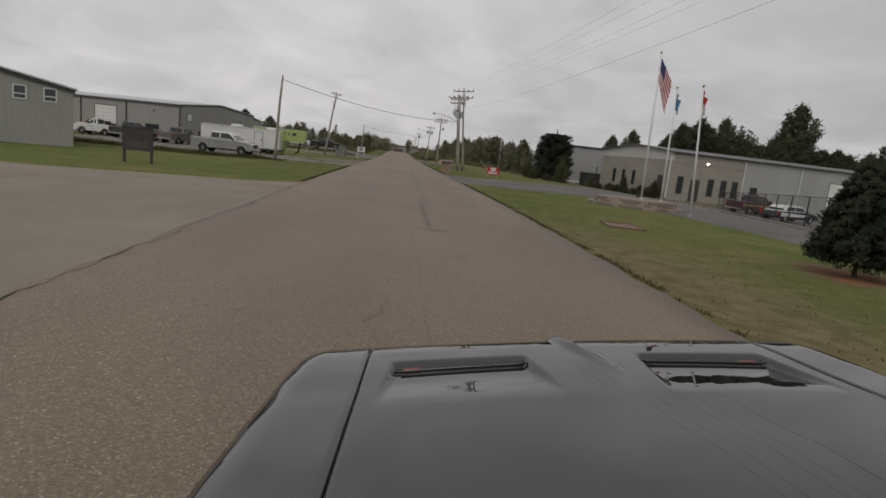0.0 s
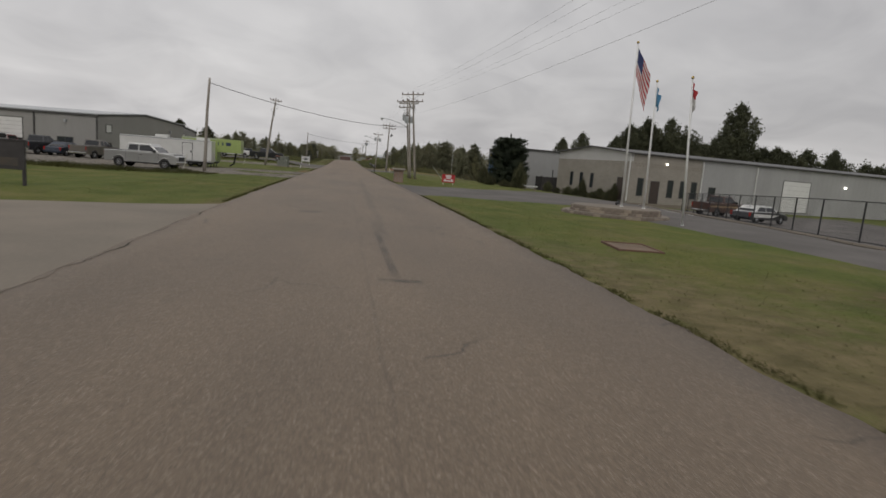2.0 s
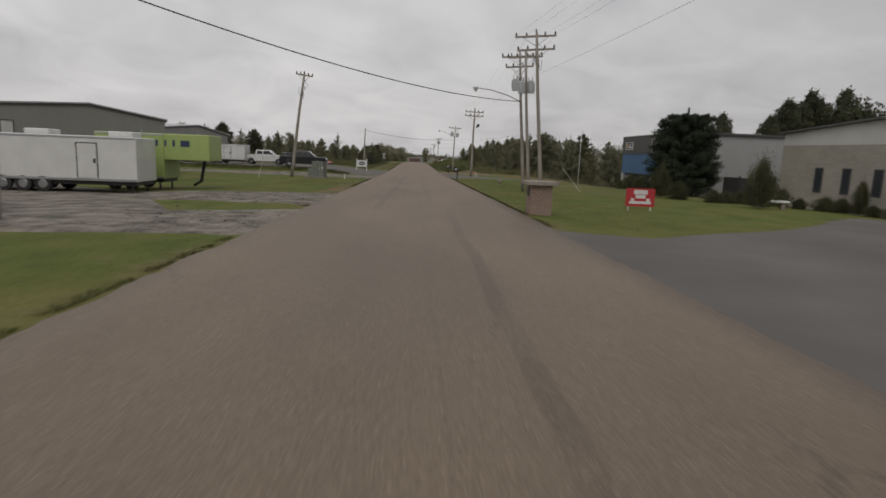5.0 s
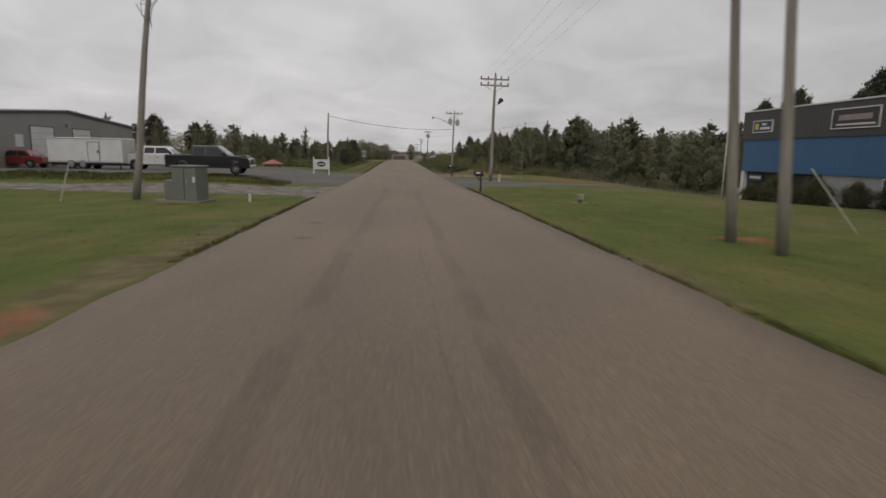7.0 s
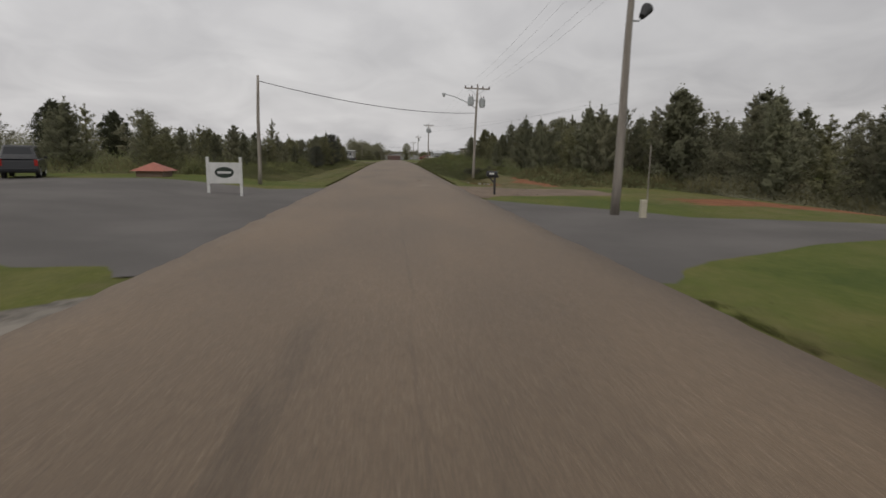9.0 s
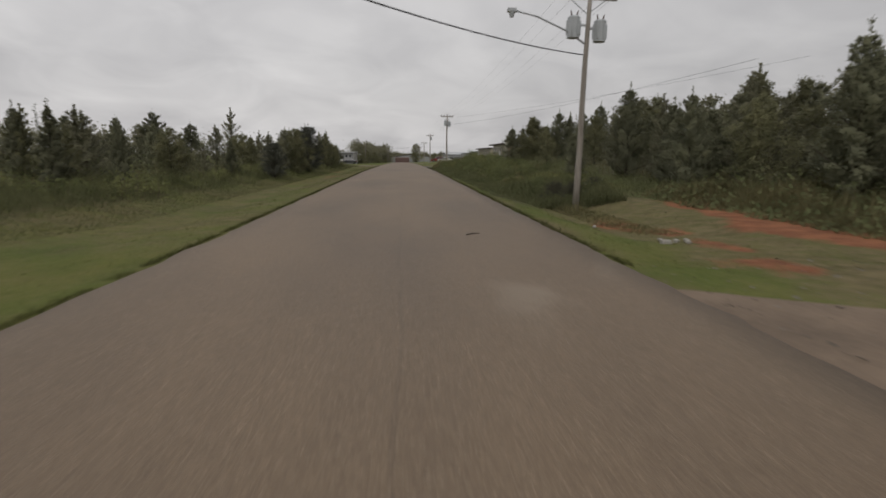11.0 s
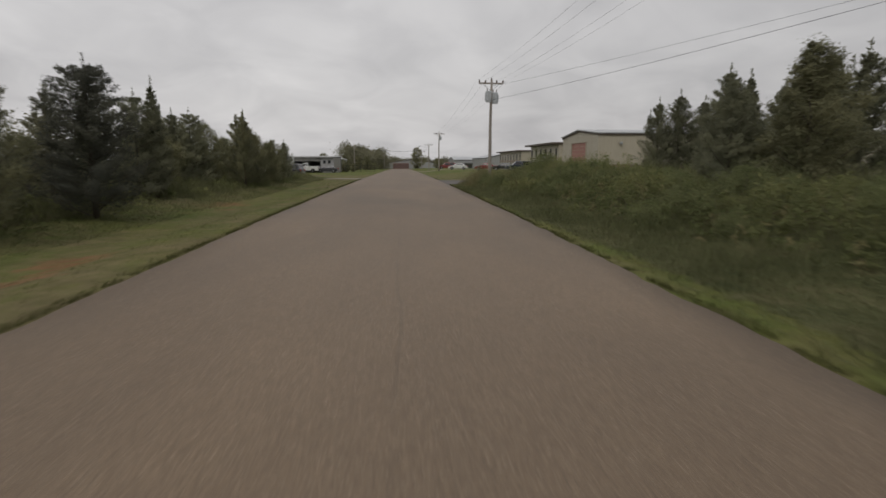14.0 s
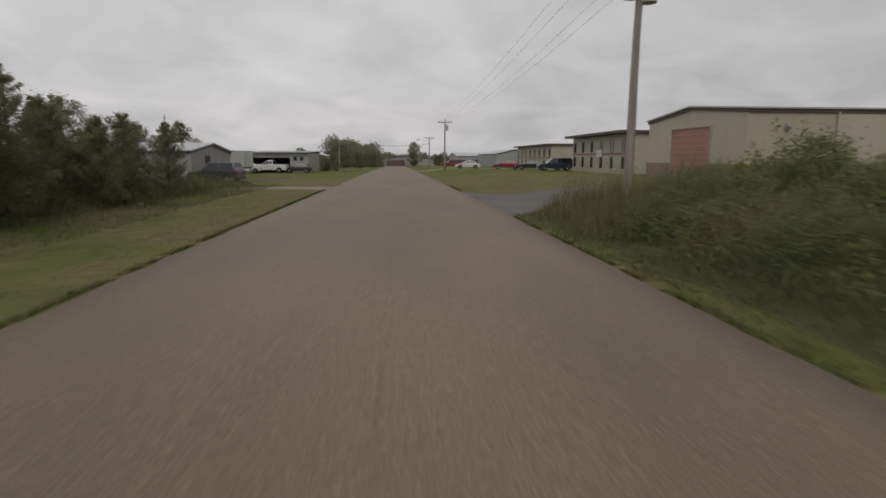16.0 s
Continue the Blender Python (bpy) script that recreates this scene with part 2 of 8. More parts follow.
M_BARK = mat("bark", (0.1, 0.08, 0.062), (0.055, 0.044, 0.035), rough=0.95, scale=6, bump=0.8, stretch=(2, 2, 0.5))
M_LEAF_CEDAR = leafy("cedar_foliage", (0.158, 0.164, 0.112), (0.272, 0.27, 0.168))
M_LEAF_BROAD = leafy("broadleaf_foliage", (0.165, 0.17, 0.1), (0.295, 0.28, 0.155))
M_LEAF_PINE = leafy("pine_foliage", (0.168, 0.168, 0.118), (0.286, 0.274, 0.175))
M_LEAF_TALL = leafy("tall_tree_foliage", (0.078, 0.086, 0.056), (0.142, 0.146, 0.088))
M_LEAF_HOLLY = leafy("holly_foliage", (0.040, 0.052, 0.038), (0.092, 0.109, 0.069))
M_LEAF_DARK = leafy("dark_cedar_foliage", (0.093, 0.097, 0.081), (0.163, 0.163, 0.121))
M_LEAF_DUSK = leafy("dusky_bush_foliage", (0.075, 0.072, 0.056), (0.142, 0.132, 0.098), clump=1.5)
M_LEAF_SHRUB = leafy("clipped_shrub_foliage", (0.068, 0.075, 0.044), (0.149, 0.143, 0.077), clump=2.0)
M_LEAF_BRUSH = leafy("brush_foliage", (0.135, 0.159, 0.076), (0.250, 0.263, 0.128), clump=0.6)
M_LEAF_BUSH = leafy("bush_foliage", (0.149, 0.170, 0.076), (0.263, 0.277, 0.135), clump=1.2)
M_GRASSBLADE = leafy("grass_blades", (0.068, 0.074, 0.026), (0.116, 0.116, 0.046), dry=(0.176, 0.148, 0.080), clump=0.6)
M_WEED = leafy("tall_weeds", (0.158, 0.149, 0.078), (0.299, 0.266, 0.135), dry=(0.394, 0.299, 0.187), clump=0.6)
M_BRUSHBLADE = leafy("brush_stems", (0.150, 0.165, 0.077), (0.269, 0.273, 0.140), dry=(0.359, 0.309, 0.188), clump=0.55)
M_LEAF_GOLDEN = leafy("leafy_weeds", (0.126, 0.146, 0.063), (0.234, 0.239, 0.102), dry=(0.293, 0.270, 0.126), clump=0.35)
M_DEADSTEM = leafy("dead_stems", (0.135, 0.108, 0.084), (0.236, 0.196, 0.149), clump=0.8)
M_CONCRETE = mat("old_concrete", (0.21, 0.18, 0.143), (0.16, 0.138, 0.11), rough=0.9, scale=0.35, fine=25, bump=0.35, mixat=(0.4, 0.62))
M_CONCRETE_PALE = mat("pale_rubble", (0.36, 0.345, 0.31), (0.25, 0.235, 0.2), rough=0.95, scale=9, bump=0.5)
M_LOT = mat("grey_asphalt", (0.148, 0.138, 0.13), (0.11, 0.103, 0.097), rough=0.95, scale=0.3, fine=60, bump=0.4, mixat=(0.4, 0.62), spec=0.15)
M_GRAVEL = mat("pale_gravel", (0.23, 0.205, 0.17), (0.06, 0.052, 0.04), rough=0.95, scale=1.4, fine=9, bump=0.9, mixat=(0.38, 0.62))
M_DIRT = mat("packed_dirt", (0.2, 0.145, 0.1), (0.11, 0.08, 0.055), rough=0.95, scale=0.8, fine=14, bump=0.6)
M_CRACK = mat("dark_joint_filler", (0.03, 0.025, 0.02), (0.05, 0.05, 0.025), rough=0.95, scale=4, bump=0.4)
M_PAINT_WHITE = mat("faded_line_paint", (0.55, 0.54, 0.5), (0.4, 0.39, 0.36), rough=0.8, scale=3, bump=0.1)
M_RUST = mat("rusty_angle_iron", (0.16, 0.09, 0.06), (0.1, 0.06, 0.04), rough=0.85, scale=6, bump=0.4)
M_BOXGREEN = mat("green_grey_cabinet_paint", (0.155, 0.165, 0.14), (0.13, 0.14, 0.12), rough=0.5, scale=1.5, bump=0.05)


def paint(name, col, rough=0.3, metal=0.2):
    return mat(name, col, tuple(c * 0.85 for c in col), rough=rough, metal=metal, scale=1.2, bump=0.0, coat=0.6)


P_SILVER = paint("silver_paint", (0.42, 0.42, 0.41), metal=0.5)
P_WHITE = paint("white_paint", (0.62, 0.62, 0.6), metal=0.0)
P_BLACK = paint("black_paint", (0.012, 0.013, 0.016))
P_CHARCOAL = paint("charcoal_paint", (0.055, 0.055, 0.06), metal=0.4)
P_GREY = paint("grey_brown_paint", (0.17, 0.155, 0.14), metal=0.4)
P_RED = paint("red_paint", (0.2, 0.025, 0.025))
P_TAN = paint("tan_paint", (0.3, 0.21, 0.13))
P_BROWN = paint("brown_paint", (0.075, 0.035, 0.025))
P_NAVY = paint("navy_paint", (0.02, 0.03, 0.05))


# ---------------------------------------------------------------- mesh helpers
def as_mesh(name, bm):
    me = bpy.data.meshes.new(name)
    bm.normal_update()
    bm.to_mesh(me)
    bm.free()
    return me


def part(name, bm, material, parent, label="", smooth=False):
    """One mesh object under a thing or a part."""
    me = as_mesh(name, bm)
    me.materials.append(material)
    if smooth:
        for p in me.polygons:
            p.use_smooth = True
    ob = new(name, me)
    ob.parent = parent
    return tagged(ob, label)


def thing(name, label, category, m=None, group="", kind=""):
    ob = new(name)
    ob.empty_display_size = 0.2
    if m is not None:
        ob.matrix_basis = m
    return tagged(ob, label, category, group, kind)


def solid(name, bm, material, label, category, m=None, group="", kind="", smooth=False):
    """A thing that is one mesh."""
    me = as_mesh(name, bm)
    me.materials.append(material)
    if smooth:
        for p in me.polygons:
            p.use_smooth = True
    ob = new(name, me)
    if m is not None:
        ob.matrix_basis = m
    return tagged(ob, label, category, group, kind)


def box(bm, x0, x1, y0, y1, z0, z1, bevel=0.0):
    vs = [bm.verts.new((x, y, z)) for z in (z0, z1) for y in (y0, y1) for x in (x0, x1)]
    fs = [bm.faces.new([vs[i] for i in q]) for q in ((0, 2, 3, 1), (4, 5, 7, 6), (0, 1, 5, 4), (2, 6, 7, 3), (0, 4, 6, 2), (1, 3, 7, 5))]
    if bevel:
        es = list({e for f in fs for e in f.edges})
        bmesh.ops.bevel(bm, geom=es, offset=bevel, segments=2, affect="EDGES", profile=0.6)
    return bm


def cyl(bm, a, b, r0, r1=None, n=10, caps=True):
    r1 = r0 if r1 is None else r1
    a, b = Vector(a), Vector(b)
    d = (b - a).normalized()
    u = d.orthogonal().normalized()
    w = d.cross(u)
    rings = []
    for c, r in ((a, r0), (b, r1)):
        rings.append([bm.verts.new(c + (u * math.cos(t) + w * math.sin(t)) * r) for t in (2 * math.pi * i / n for i in range(n))])
    for i in range(n):
        j = (i + 1) % n
        bm.faces.new((rings[0][i], rings[0][j], rings[1][j], rings[1][i]))
    if caps:
        bm.faces.new(rings[0][::-1])
        bm.faces.new(rings[1])
    return bm


def tube(bm, pts, r, n=6):
    rings = []
    for i, p in enumerate(pts):
        d = (Vector(pts[min(i + 1, len(pts) - 1)]) - Vector(pts[max(i - 1, 0)])).normalized()
        u = d.cross(Vector((0, 0, 1)) if abs(d.z) < 0.8 else Vector((0, 1, 0))).normalized()
        w = d.cross(u)
        rr = r[i] if isinstance(r, (list, tuple)) else r
        rings.append([bm.verts.new(Vector(p) + (u * math.cos(t) + w * math.sin(t)) * rr) for t in (2 * math.pi * k / n for k in range(n))])
    for p, q in zip(rings, rings[1:]):
        for k in range(n):
            bm.faces.new((p[k], p[(k + 1) % n], q[(k + 1) % n], q[k]))
    bm.faces.new(rings[0][::-1])
    bm.faces.new(rings[-1])
    return bm


def prism(bm, outline, x0, x1, bevel=0.0):
    """An outline in (y, z) drawn out from x0 to x1."""
    a = [bm.verts.new((x0, y, z)) for y, z in outline]
    b = [bm.verts.new((x1, y, z)) for y, z in outline]
    fs = [bm.faces.new(a), bm.faces.new(b[::-1])]
    for i in range(len(a)):
        j = (i + 1) % len(a)
        fs.append(bm.faces.new((a[j], a[i], b[i], b[j])))
    bmesh.ops.recalc_face_normals(bm, faces=fs)
    if bevel:
        bmesh.ops.bevel(bm, geom=list({e for f in fs for e in f.edges}), offset=bevel, segments=2, affect="EDGES", profile=0.6)
    return bm


def B():
    return bmesh.new()


# ---------------------------------------------------------------- the lie of the land
KNOTS = [(-400, 0.0), (-30, 0.0), (20, 0.01), (50, -0.2), (80, -0.43), (110, -0.63), (135, -0.68), (160, -0.6), (185, -0.51), (210, -0.55), (250, -0.74), (320, -1.22), (440, -2.28), (900, -4.0), (3000, -6.0)]
KY, KZ = [k[0] for k in KNOTS], [k[1] for k in KNOTS]


def road_z(y):
    return float(np.interp([y - 6, y - 3, y, y + 3, y + 6], KY, KZ).mean())


def ramp(v, a, b):
    t = min(1.0, max(0.0, (v - a) / (b - a)))
    return t * t * (3 - 2 * t)


def gz(x, y):
    """Height of the ground."""
    z = road_z(y)
    off = max(0.0, abs(x) - 4.0)
    z -= 0.05 * min(1.0, off / 0.5)
    if x > 0:
        z -= (0.9 * ramp(x, 16, 38) + 0.95 * ramp(x, 14, 36) * ramp(y, 88, 102)) * (1 - ramp(y, 128, 150))
        z += 0.55 * ramp(x, 5.5, 11) * ramp(y, 150, 180) * (1 - ramp(y, 400, 500))
        z -= 0.35 * ramp(x, 4.6, 6.5) * (1 - ramp(x, 7.5, 10)) * ramp(y, 131, 142) * (1 - ramp(y, 150, 175))
    else:
        z -= 0.2 * ramp(-x, 8, 16) * ramp(y, 24, 36) * (1 - ramp(y, 80, 100))
        z += 0.55 * ramp(-x, 6, 13) * ramp(y, 96, 104) * (1 - ramp(y, 130, 160))
        z -= 0.25 * ramp(-x, 5, 7) * (1 - ramp(-x, 8, 11)) * ramp(y, 132, 142) * (1 - ramp(y, 205, 225))
    far = math.hypot(x, y - 200)
    z += 9.0 * ramp(far, 420, 900) * (0.6 + 0.4 * noise.noise((x / 300, y / 300, 0.3)))
    if off > 0.6:
        z += 0.05 * noise.noise((x / 3.0, y / 3.0, 1.7)) * min(1.0, off / 3)
    return z


def cover(x, y):
    """How much red clay, dry dirt and long weeds lie on the ground at a place."""
    n1 = noise.noise((x / 4.0, y / 4.0, 5.1))
    n2 = noise.noise((x / 1.6, y / 1.6, 9.3))
    clay = dirt = weed = 0.0
    if x > 4.4:
        band = abs(x - 10.9 - 0.13 * max(0.0, y - 138))
        clay = 0.95 * ramp(1.3 - band + 0.7 * n1 + 0.7 * n2, 0.0, 0.9) * ramp(y + n1, 130.0, 132.0) * (1 - ramp(y + n1, 145.5, 148.5))
        strip = abs((x - 13.0) * 0.1 + (y - 118.6))
        clay = max(clay, 0.95 * ramp(3.2 - strip + 1.6 * n1 + 0.6 * n2, 0.0, 1.6) * ramp(x, 12.0, 15.0) * (1 - ramp(x, 34, 38)))
        clay = max(clay, ramp(0.9 - math.hypot((x - 8.6) / 1.1, (y - 77.6) / 0.9) + 0.5 * n2, 0, 0.5) * 0.75)
        clay = max(clay, ramp(n2, 0.25, 0.5) * 0.7 * ramp(x, 6, 8) * ramp(y, 150, 153) * (1 - ramp(y, 163, 168)) * (1 - ramp(x, 11, 13)))
        for cx, cy, rx, ry in ((7.3, 142.0, 0.7, 1.5), (7.7, 138.9, 0.85, 1.4), (6.75, 140.3, 0.6, 1.2), (7.5, 135.2, 0.9, 1.7), (6.9, 132.6, 0.9, 1.3), (8.9, 165.9, 0.9, 1.7), (12.6, 170.5, 1.6, 1.6)):
            clay = max(clay, 0.85 * ramp(1.0 - math.hypot((x - cx) / rx, (y - cy) / ry) + 0.5 * n2, 0.0, 0.5))
        clay = max(clay, 0.62 * ramp(1.0 - math.hypot((x - 10.6) / 1.5, (y - 12.2) / 1.5) + 0.3 * n2, 0.0, 0.25))
        dry = 0.62 * (1 - ramp(x, 4.4, 9.5)) * (1 - ramp(y, 9, 26)) + 0.18 * (1 - ramp(y, 12, 30)) + 0.25 * ramp(n1, 0.1, 0.4) * (1 - ramp(y, 30, 50))
        dry = max(dry, (0.34 + 0.25 * n1) * ramp(x + 1.5 * n1, 8.5, 14) * ramp(y, 66, 76) * (1 - ramp(y, 126, 132)))
        dirt = ramp(1.0 - math.hypot((x - 8.2) / 2.2, (y - 131.6) / 1.6) + 0.6 * n2, 0, 0.5) * 0.8
        dirt = max(dirt, ramp(1.0 - math.hypot((x - 10.6) / 1.5, (y - 12.2) / 1.5) + 0.3 * n2, 0.0, 0.25))
        dirt = max(dirt, dry, 0.62 * ramp(x + n2, 5.2, 6.6) * (1 - ramp(x, 16, 20)) * ramp(y, 127, 131) * (1 - ramp(y, 146, 150)))
        weed = ramp(x + 0.6 * n1, 4.3, 5.2) * ramp(y + n1, 142, 150) * (1 - ramp(y, 213, 217))
        weed = max(weed, 0.8 * ramp(x + n1, 17, 20) * ramp(y, 124, 132) * (1 - ramp(y, 150, 160)))
    elif x < -4.4:
        clay = 0.55 * ramp(1.0 - math.hypot((x + 8.2) / 1.7, (y - 195.0) / 4.0) + 0.8 * n2, 0.1, 0.6)
        clay = max(clay, 0.5 * ramp(1.0 - math.hypot((x + 6.4) / 1.0, (y - 178.0) / 4.0) + 0.9 * n2, 0.2, 0.7))
        clay = max(clay, 0.6 * ramp(1.0 - math.hypot((x + 4.7) / 0.8, (y - 69.8) / 2.6) + 0.6 * n2, 0.1, 0.6))
        dirt = 0.9 * ramp(-x + n2, 4.0, 4.2) * (1 - ramp(-x + 1.1 * n2, 4.6, 5.8)) * ramp(y, 62, 64) * (1 - ramp(y, 74, 92))
        weed = ramp(-x + n1, 9.5, 11.5) * ramp(y + n1, 131, 136)
    edge = abs(abs(x) - 4.1)
    dirt = max(dirt, (0.42 + 0.5 * n2) * (1 - ramp(edge + 0.3 * n1, 0.2, 1.0)) * (1 - 0.3 * ramp(y, 80, 130)))
    dirt = max(dirt, (0.46 + 0.3 * n2 + 0.25 * n1) * ramp(y, 126, 140) * (0.25 if 4.5 < x < 5.9 and y < 150 else 0.45 if 4.3 < x < 9 and 150 < y < 214 else 1.0))
    return clay, dirt, weed


# ---------------------------------------------------------------- ground
def axis_steps(stops):
    out = []
    for (a, b, d) in stops:
        out += list(np.arange(a, b, d))
    return out + [stops[-1][1]]


DRIVES_L = ((-14, 23.5), (50, 56.5), (59, 66), (91.5, 128), (231.5, 235.5), (300, 309))
DRIVES_R = ((38, 52.5), (101.5, 131), (214, 228), (300, 309))


def build_ground():
    xs = axis_steps([(-2500, -600, 380), (-600, -120, 60), (-120, -40, 8), (-40, -14, 1.6), (-14, -3.4, 0.53), (-3.4, 3.4, 3.4), (3.4, 14, 0.53), (14, 40, 1.6), (40, 120, 8), (120, 600, 60), (600, 2500, 380)])
    ys = axis_steps([(-900, -100, 200), (-100, -12, 11), (-12, 250, 0.9), (250, 460, 6), (460, 900, 55), (900, 3400, 500)])
    verts, cols = [], []
    for y in ys:
        for x in xs:
            dip = 0.07 if abs(x) < 4.9 and any(a < y < b for a, b in (DRIVES_L if x < 0 else DRIVES_R)) else 0.0
            verts.append((x, y, gz(x, y) - (0.12 if abs(x) < 3.5 else dip)))
            cols.append((*cover(x, y), 1.0) if -20 < y < 260 and abs(x) < 42 else (0, 0, 0, 1))
    n = len(xs)
    faces = [(j * n + i, j * n + i + 1, (j + 1) * n + i + 1, (j + 1) * n + i) for j in range(len(ys) - 1) for i in range(n - 1)]
    me = bpy.data.meshes.new("ground")
    me.from_pydata(verts, [], faces)
    at = me.attributes.new("cover", "FLOAT_COLOR", "POINT")
    at.data.foreach_set("color", np.array(cols, dtype=np.float32).ravel())
    for p in me.polygons:
        p.use_smooth = True
    m = bpy.data.materials.new("mown_grass")
    m.use_nodes = True
    nd, l = m.node_tree.nodes, m.node_tree.links
    b = nd["Principled BSDF"]
    b.inputs["Roughness"].default_value, b.inputs["Specular IOR Level"].default_value = 0.9, 0.15
    tc = nd.new("ShaderNodeTexCoord")

    def nz(scale, detail=5, stretch=None):
        t = nd.new("ShaderNodeTexNoise")
        t.inputs["Scale"].default_value, t.inputs["Detail"].default_value = scale, detail
        t.inputs["Roughness"].default_value = 0.6
        if stretch:
            mp = nd.new("ShaderNodeMapping")
            mp.inputs["Scale"].default_value = stretch
            l.new(tc.outputs["Object"], mp.inputs["Vector"])
            l.new(mp.outputs[0], t.inputs["Vector"])
        else:
            l.new(tc.outputs["Object"], t.inputs["Vector"])
        return t

    def rampc(src, stops):
        r = nd.new("ShaderNodeValToRGB")
        e = r.color_ramp.elements
        e[0].position, e[0].color = stops[0][0], (*stops[0][1], 1)
        e[1].position, e[1].color = stops[-1][0], (*stops[-1][1], 1)
        for p, c in stops[1:-1]:
            e.new(p).color = (*c, 1)
        l.new(src, r.inputs[0])
        return r.outputs[0]

    def mixc(fac, a, bb):
        x = nd.new("ShaderNodeMixRGB")
        l.new(fac, x.inputs[0])
        l.new(a, x.inputs[1])
        l.new(bb, x.inputs[2])
        return x.outputs[0]

    broad = rampc(nz(0.16).outputs["Fac"], [(0.32, (0.062, 0.094, 0.018)), (0.48, (0.1, 0.122, 0.026)), (0.58, (0.14, 0.132, 0.036)), (0.68, (0.19, 0.155, 0.066))])
    fine = rampc(nz(9.0, 4).outputs["Fac"], [(0.3, (0.034, 0.052, 0.012)), (0.52, (0.088, 0.106, 0.024)), (0.72, (0.18, 0.165, 0.06))])
    f = nd.new("ShaderNodeValue")
    f.outputs[0].default_value = 0.45
    grass = mixc(f.outputs[0], broad, fine)
    # mid-sized patches where the sward is thin or rank
    patch = rampc(nz(0.75, 6, (1.0, 0.6, 1.0)).outputs["Fac"], [(0.36, (0.045, 0.07, 0.014)), (0.5, (0.1, 0.118, 0.027)), (0.66, (0.175, 0.15, 0.06))])
    f3 = nd.new("ShaderNodeValue")
    f3.outputs[0].default_value = 0.35
    grass = mixc(f3.outputs[0], grass, patch)
    at_n = nd.new("ShaderNodeAttribute")
    at_n.attribute_name = "cover"
    sp = nd.new("ShaderNodeSeparateColor")
    l.new(at_n.outputs["Color"], sp.inputs[0])
    mid = nz(2.2, 6)

    def ragged(src, lo=0.35, hi=0.62):
        a = nd.new("ShaderNodeMath")
        a.operation = "MULTIPLY_ADD"
        a.inputs[1].default_value, a.inputs[2].default_value = 1.0, -0.5
        l.new(mid.outputs["Fac"], a.inputs[0])
        s = nd.new("ShaderNodeMath")
        s.operation = "ADD"
        l.new(src, s.inputs[0])
        l.new(a.outputs[0], s.inputs[1])
        mr = nd.new("ShaderNodeMapRange")
        mr.inputs["From Min"].default_value, mr.inputs["From Max"].default_value = lo, hi
        mr.interpolation_type = "SMOOTHSTEP"
        l.new(s.outputs[0], mr.inputs["Value"])
        return mr.outputs[0]

    weeds = rampc(nz(1.1).outputs["Fac"], [(0.35, (0.05, 0.058, 0.022)), (0.5, (0.078, 0.082, 0.034)), (0.65, (0.112, 0.104, 0.05))])
    clay = rampc(nz(1.3).outputs["Fac"], [(0.35, (0.165, 0.068, 0.036)), (0.65, (0.275, 0.118, 0.06))])
    dirt = rampc(nz(1.7).outputs["Fac"], [(0.35, (0.1, 0.086, 0.04)), (0.65, (0.175, 0.142, 0.075))])
    c = mixc(ragged(sp.outputs["Blue"]), grass, weeds)
    c = mixc(ragged(sp.outputs["Green"], 0.12, 0.82), c, dirt)
    c = mixc(ragged(sp.outputs["Red"], 0.22, 0.8), c, clay)
    l.new(c, b.inputs["Base Color"])
    bp = nd.new("ShaderNodeBump")
    bp.inputs["Strength"].default_value, bp.inputs["Distance"].default_value = 0.8, 0.06
    l.new(nz(14.0, 3).outputs["Fac"], bp.inputs["Height"])
    l.new(bp.outputs[0], b.inputs["Normal"])
    me.materials.append(m)
    tagged(new("ground", me), "mown grass verge with dry patches and red clay", "ground", kind="structure")


build_ground()


def sheet(name, rows, material, label, lift=0.03, cols=10, rag=0.12, step=1.0, category="pavement"):
    """A thin paved surface laid over the ground between pairs of points."""
    pts = []
    for (a, b), (c, d) in zip(rows, rows[1:]):
        n = max(1, int(max((Vector(a) - Vector(c)).length, (Vector(b) - Vector(d)).length) / step))
        for i in range(n):
            pts.append((Vector(a).lerp(Vector(c), i / n), Vector(b).lerp(Vector(d), i / n)))
    pts.append((Vector(rows[-1][0]), Vector(rows[-1][1])))
    bm = B()
    grid = []
    for j, (a, b) in enumerate(pts):
        row = []
        for i in range(cols + 1):
            p = a.lerp(b, i / cols)
            if i in (0, cols) or j in (0, len(pts) - 1):
                p = p + Vector((noise.noise((p.x * 0.9, p.y * 0.9, 3)), noise.noise((p.x * 0.9, p.y * 0.9, 7)))) * rag
            near = abs(p.x) < 4.4
            drop = 0.09 if (i in (0, cols) or j in (0, len(pts) - 1)) and not near else 0.0
            z = gz(p.x, p.y) + lift - drop
            row.append(bm.verts.new((p.x, p.y, min(z, road_z(p.y) - 0.014) if abs(p.x) < 5.5 else z)))
        grid.append(row)
    for p, q in zip(grid, grid[1:]):
        for i in range(cols):
            bm.faces.new((p[i], p[i + 1], q[i + 1], q[i]))
    bmesh.ops.recalc_face_normals(bm, faces=bm.faces[:])
    return solid(name, bm, material, label, category, kind="structure", smooth=True)


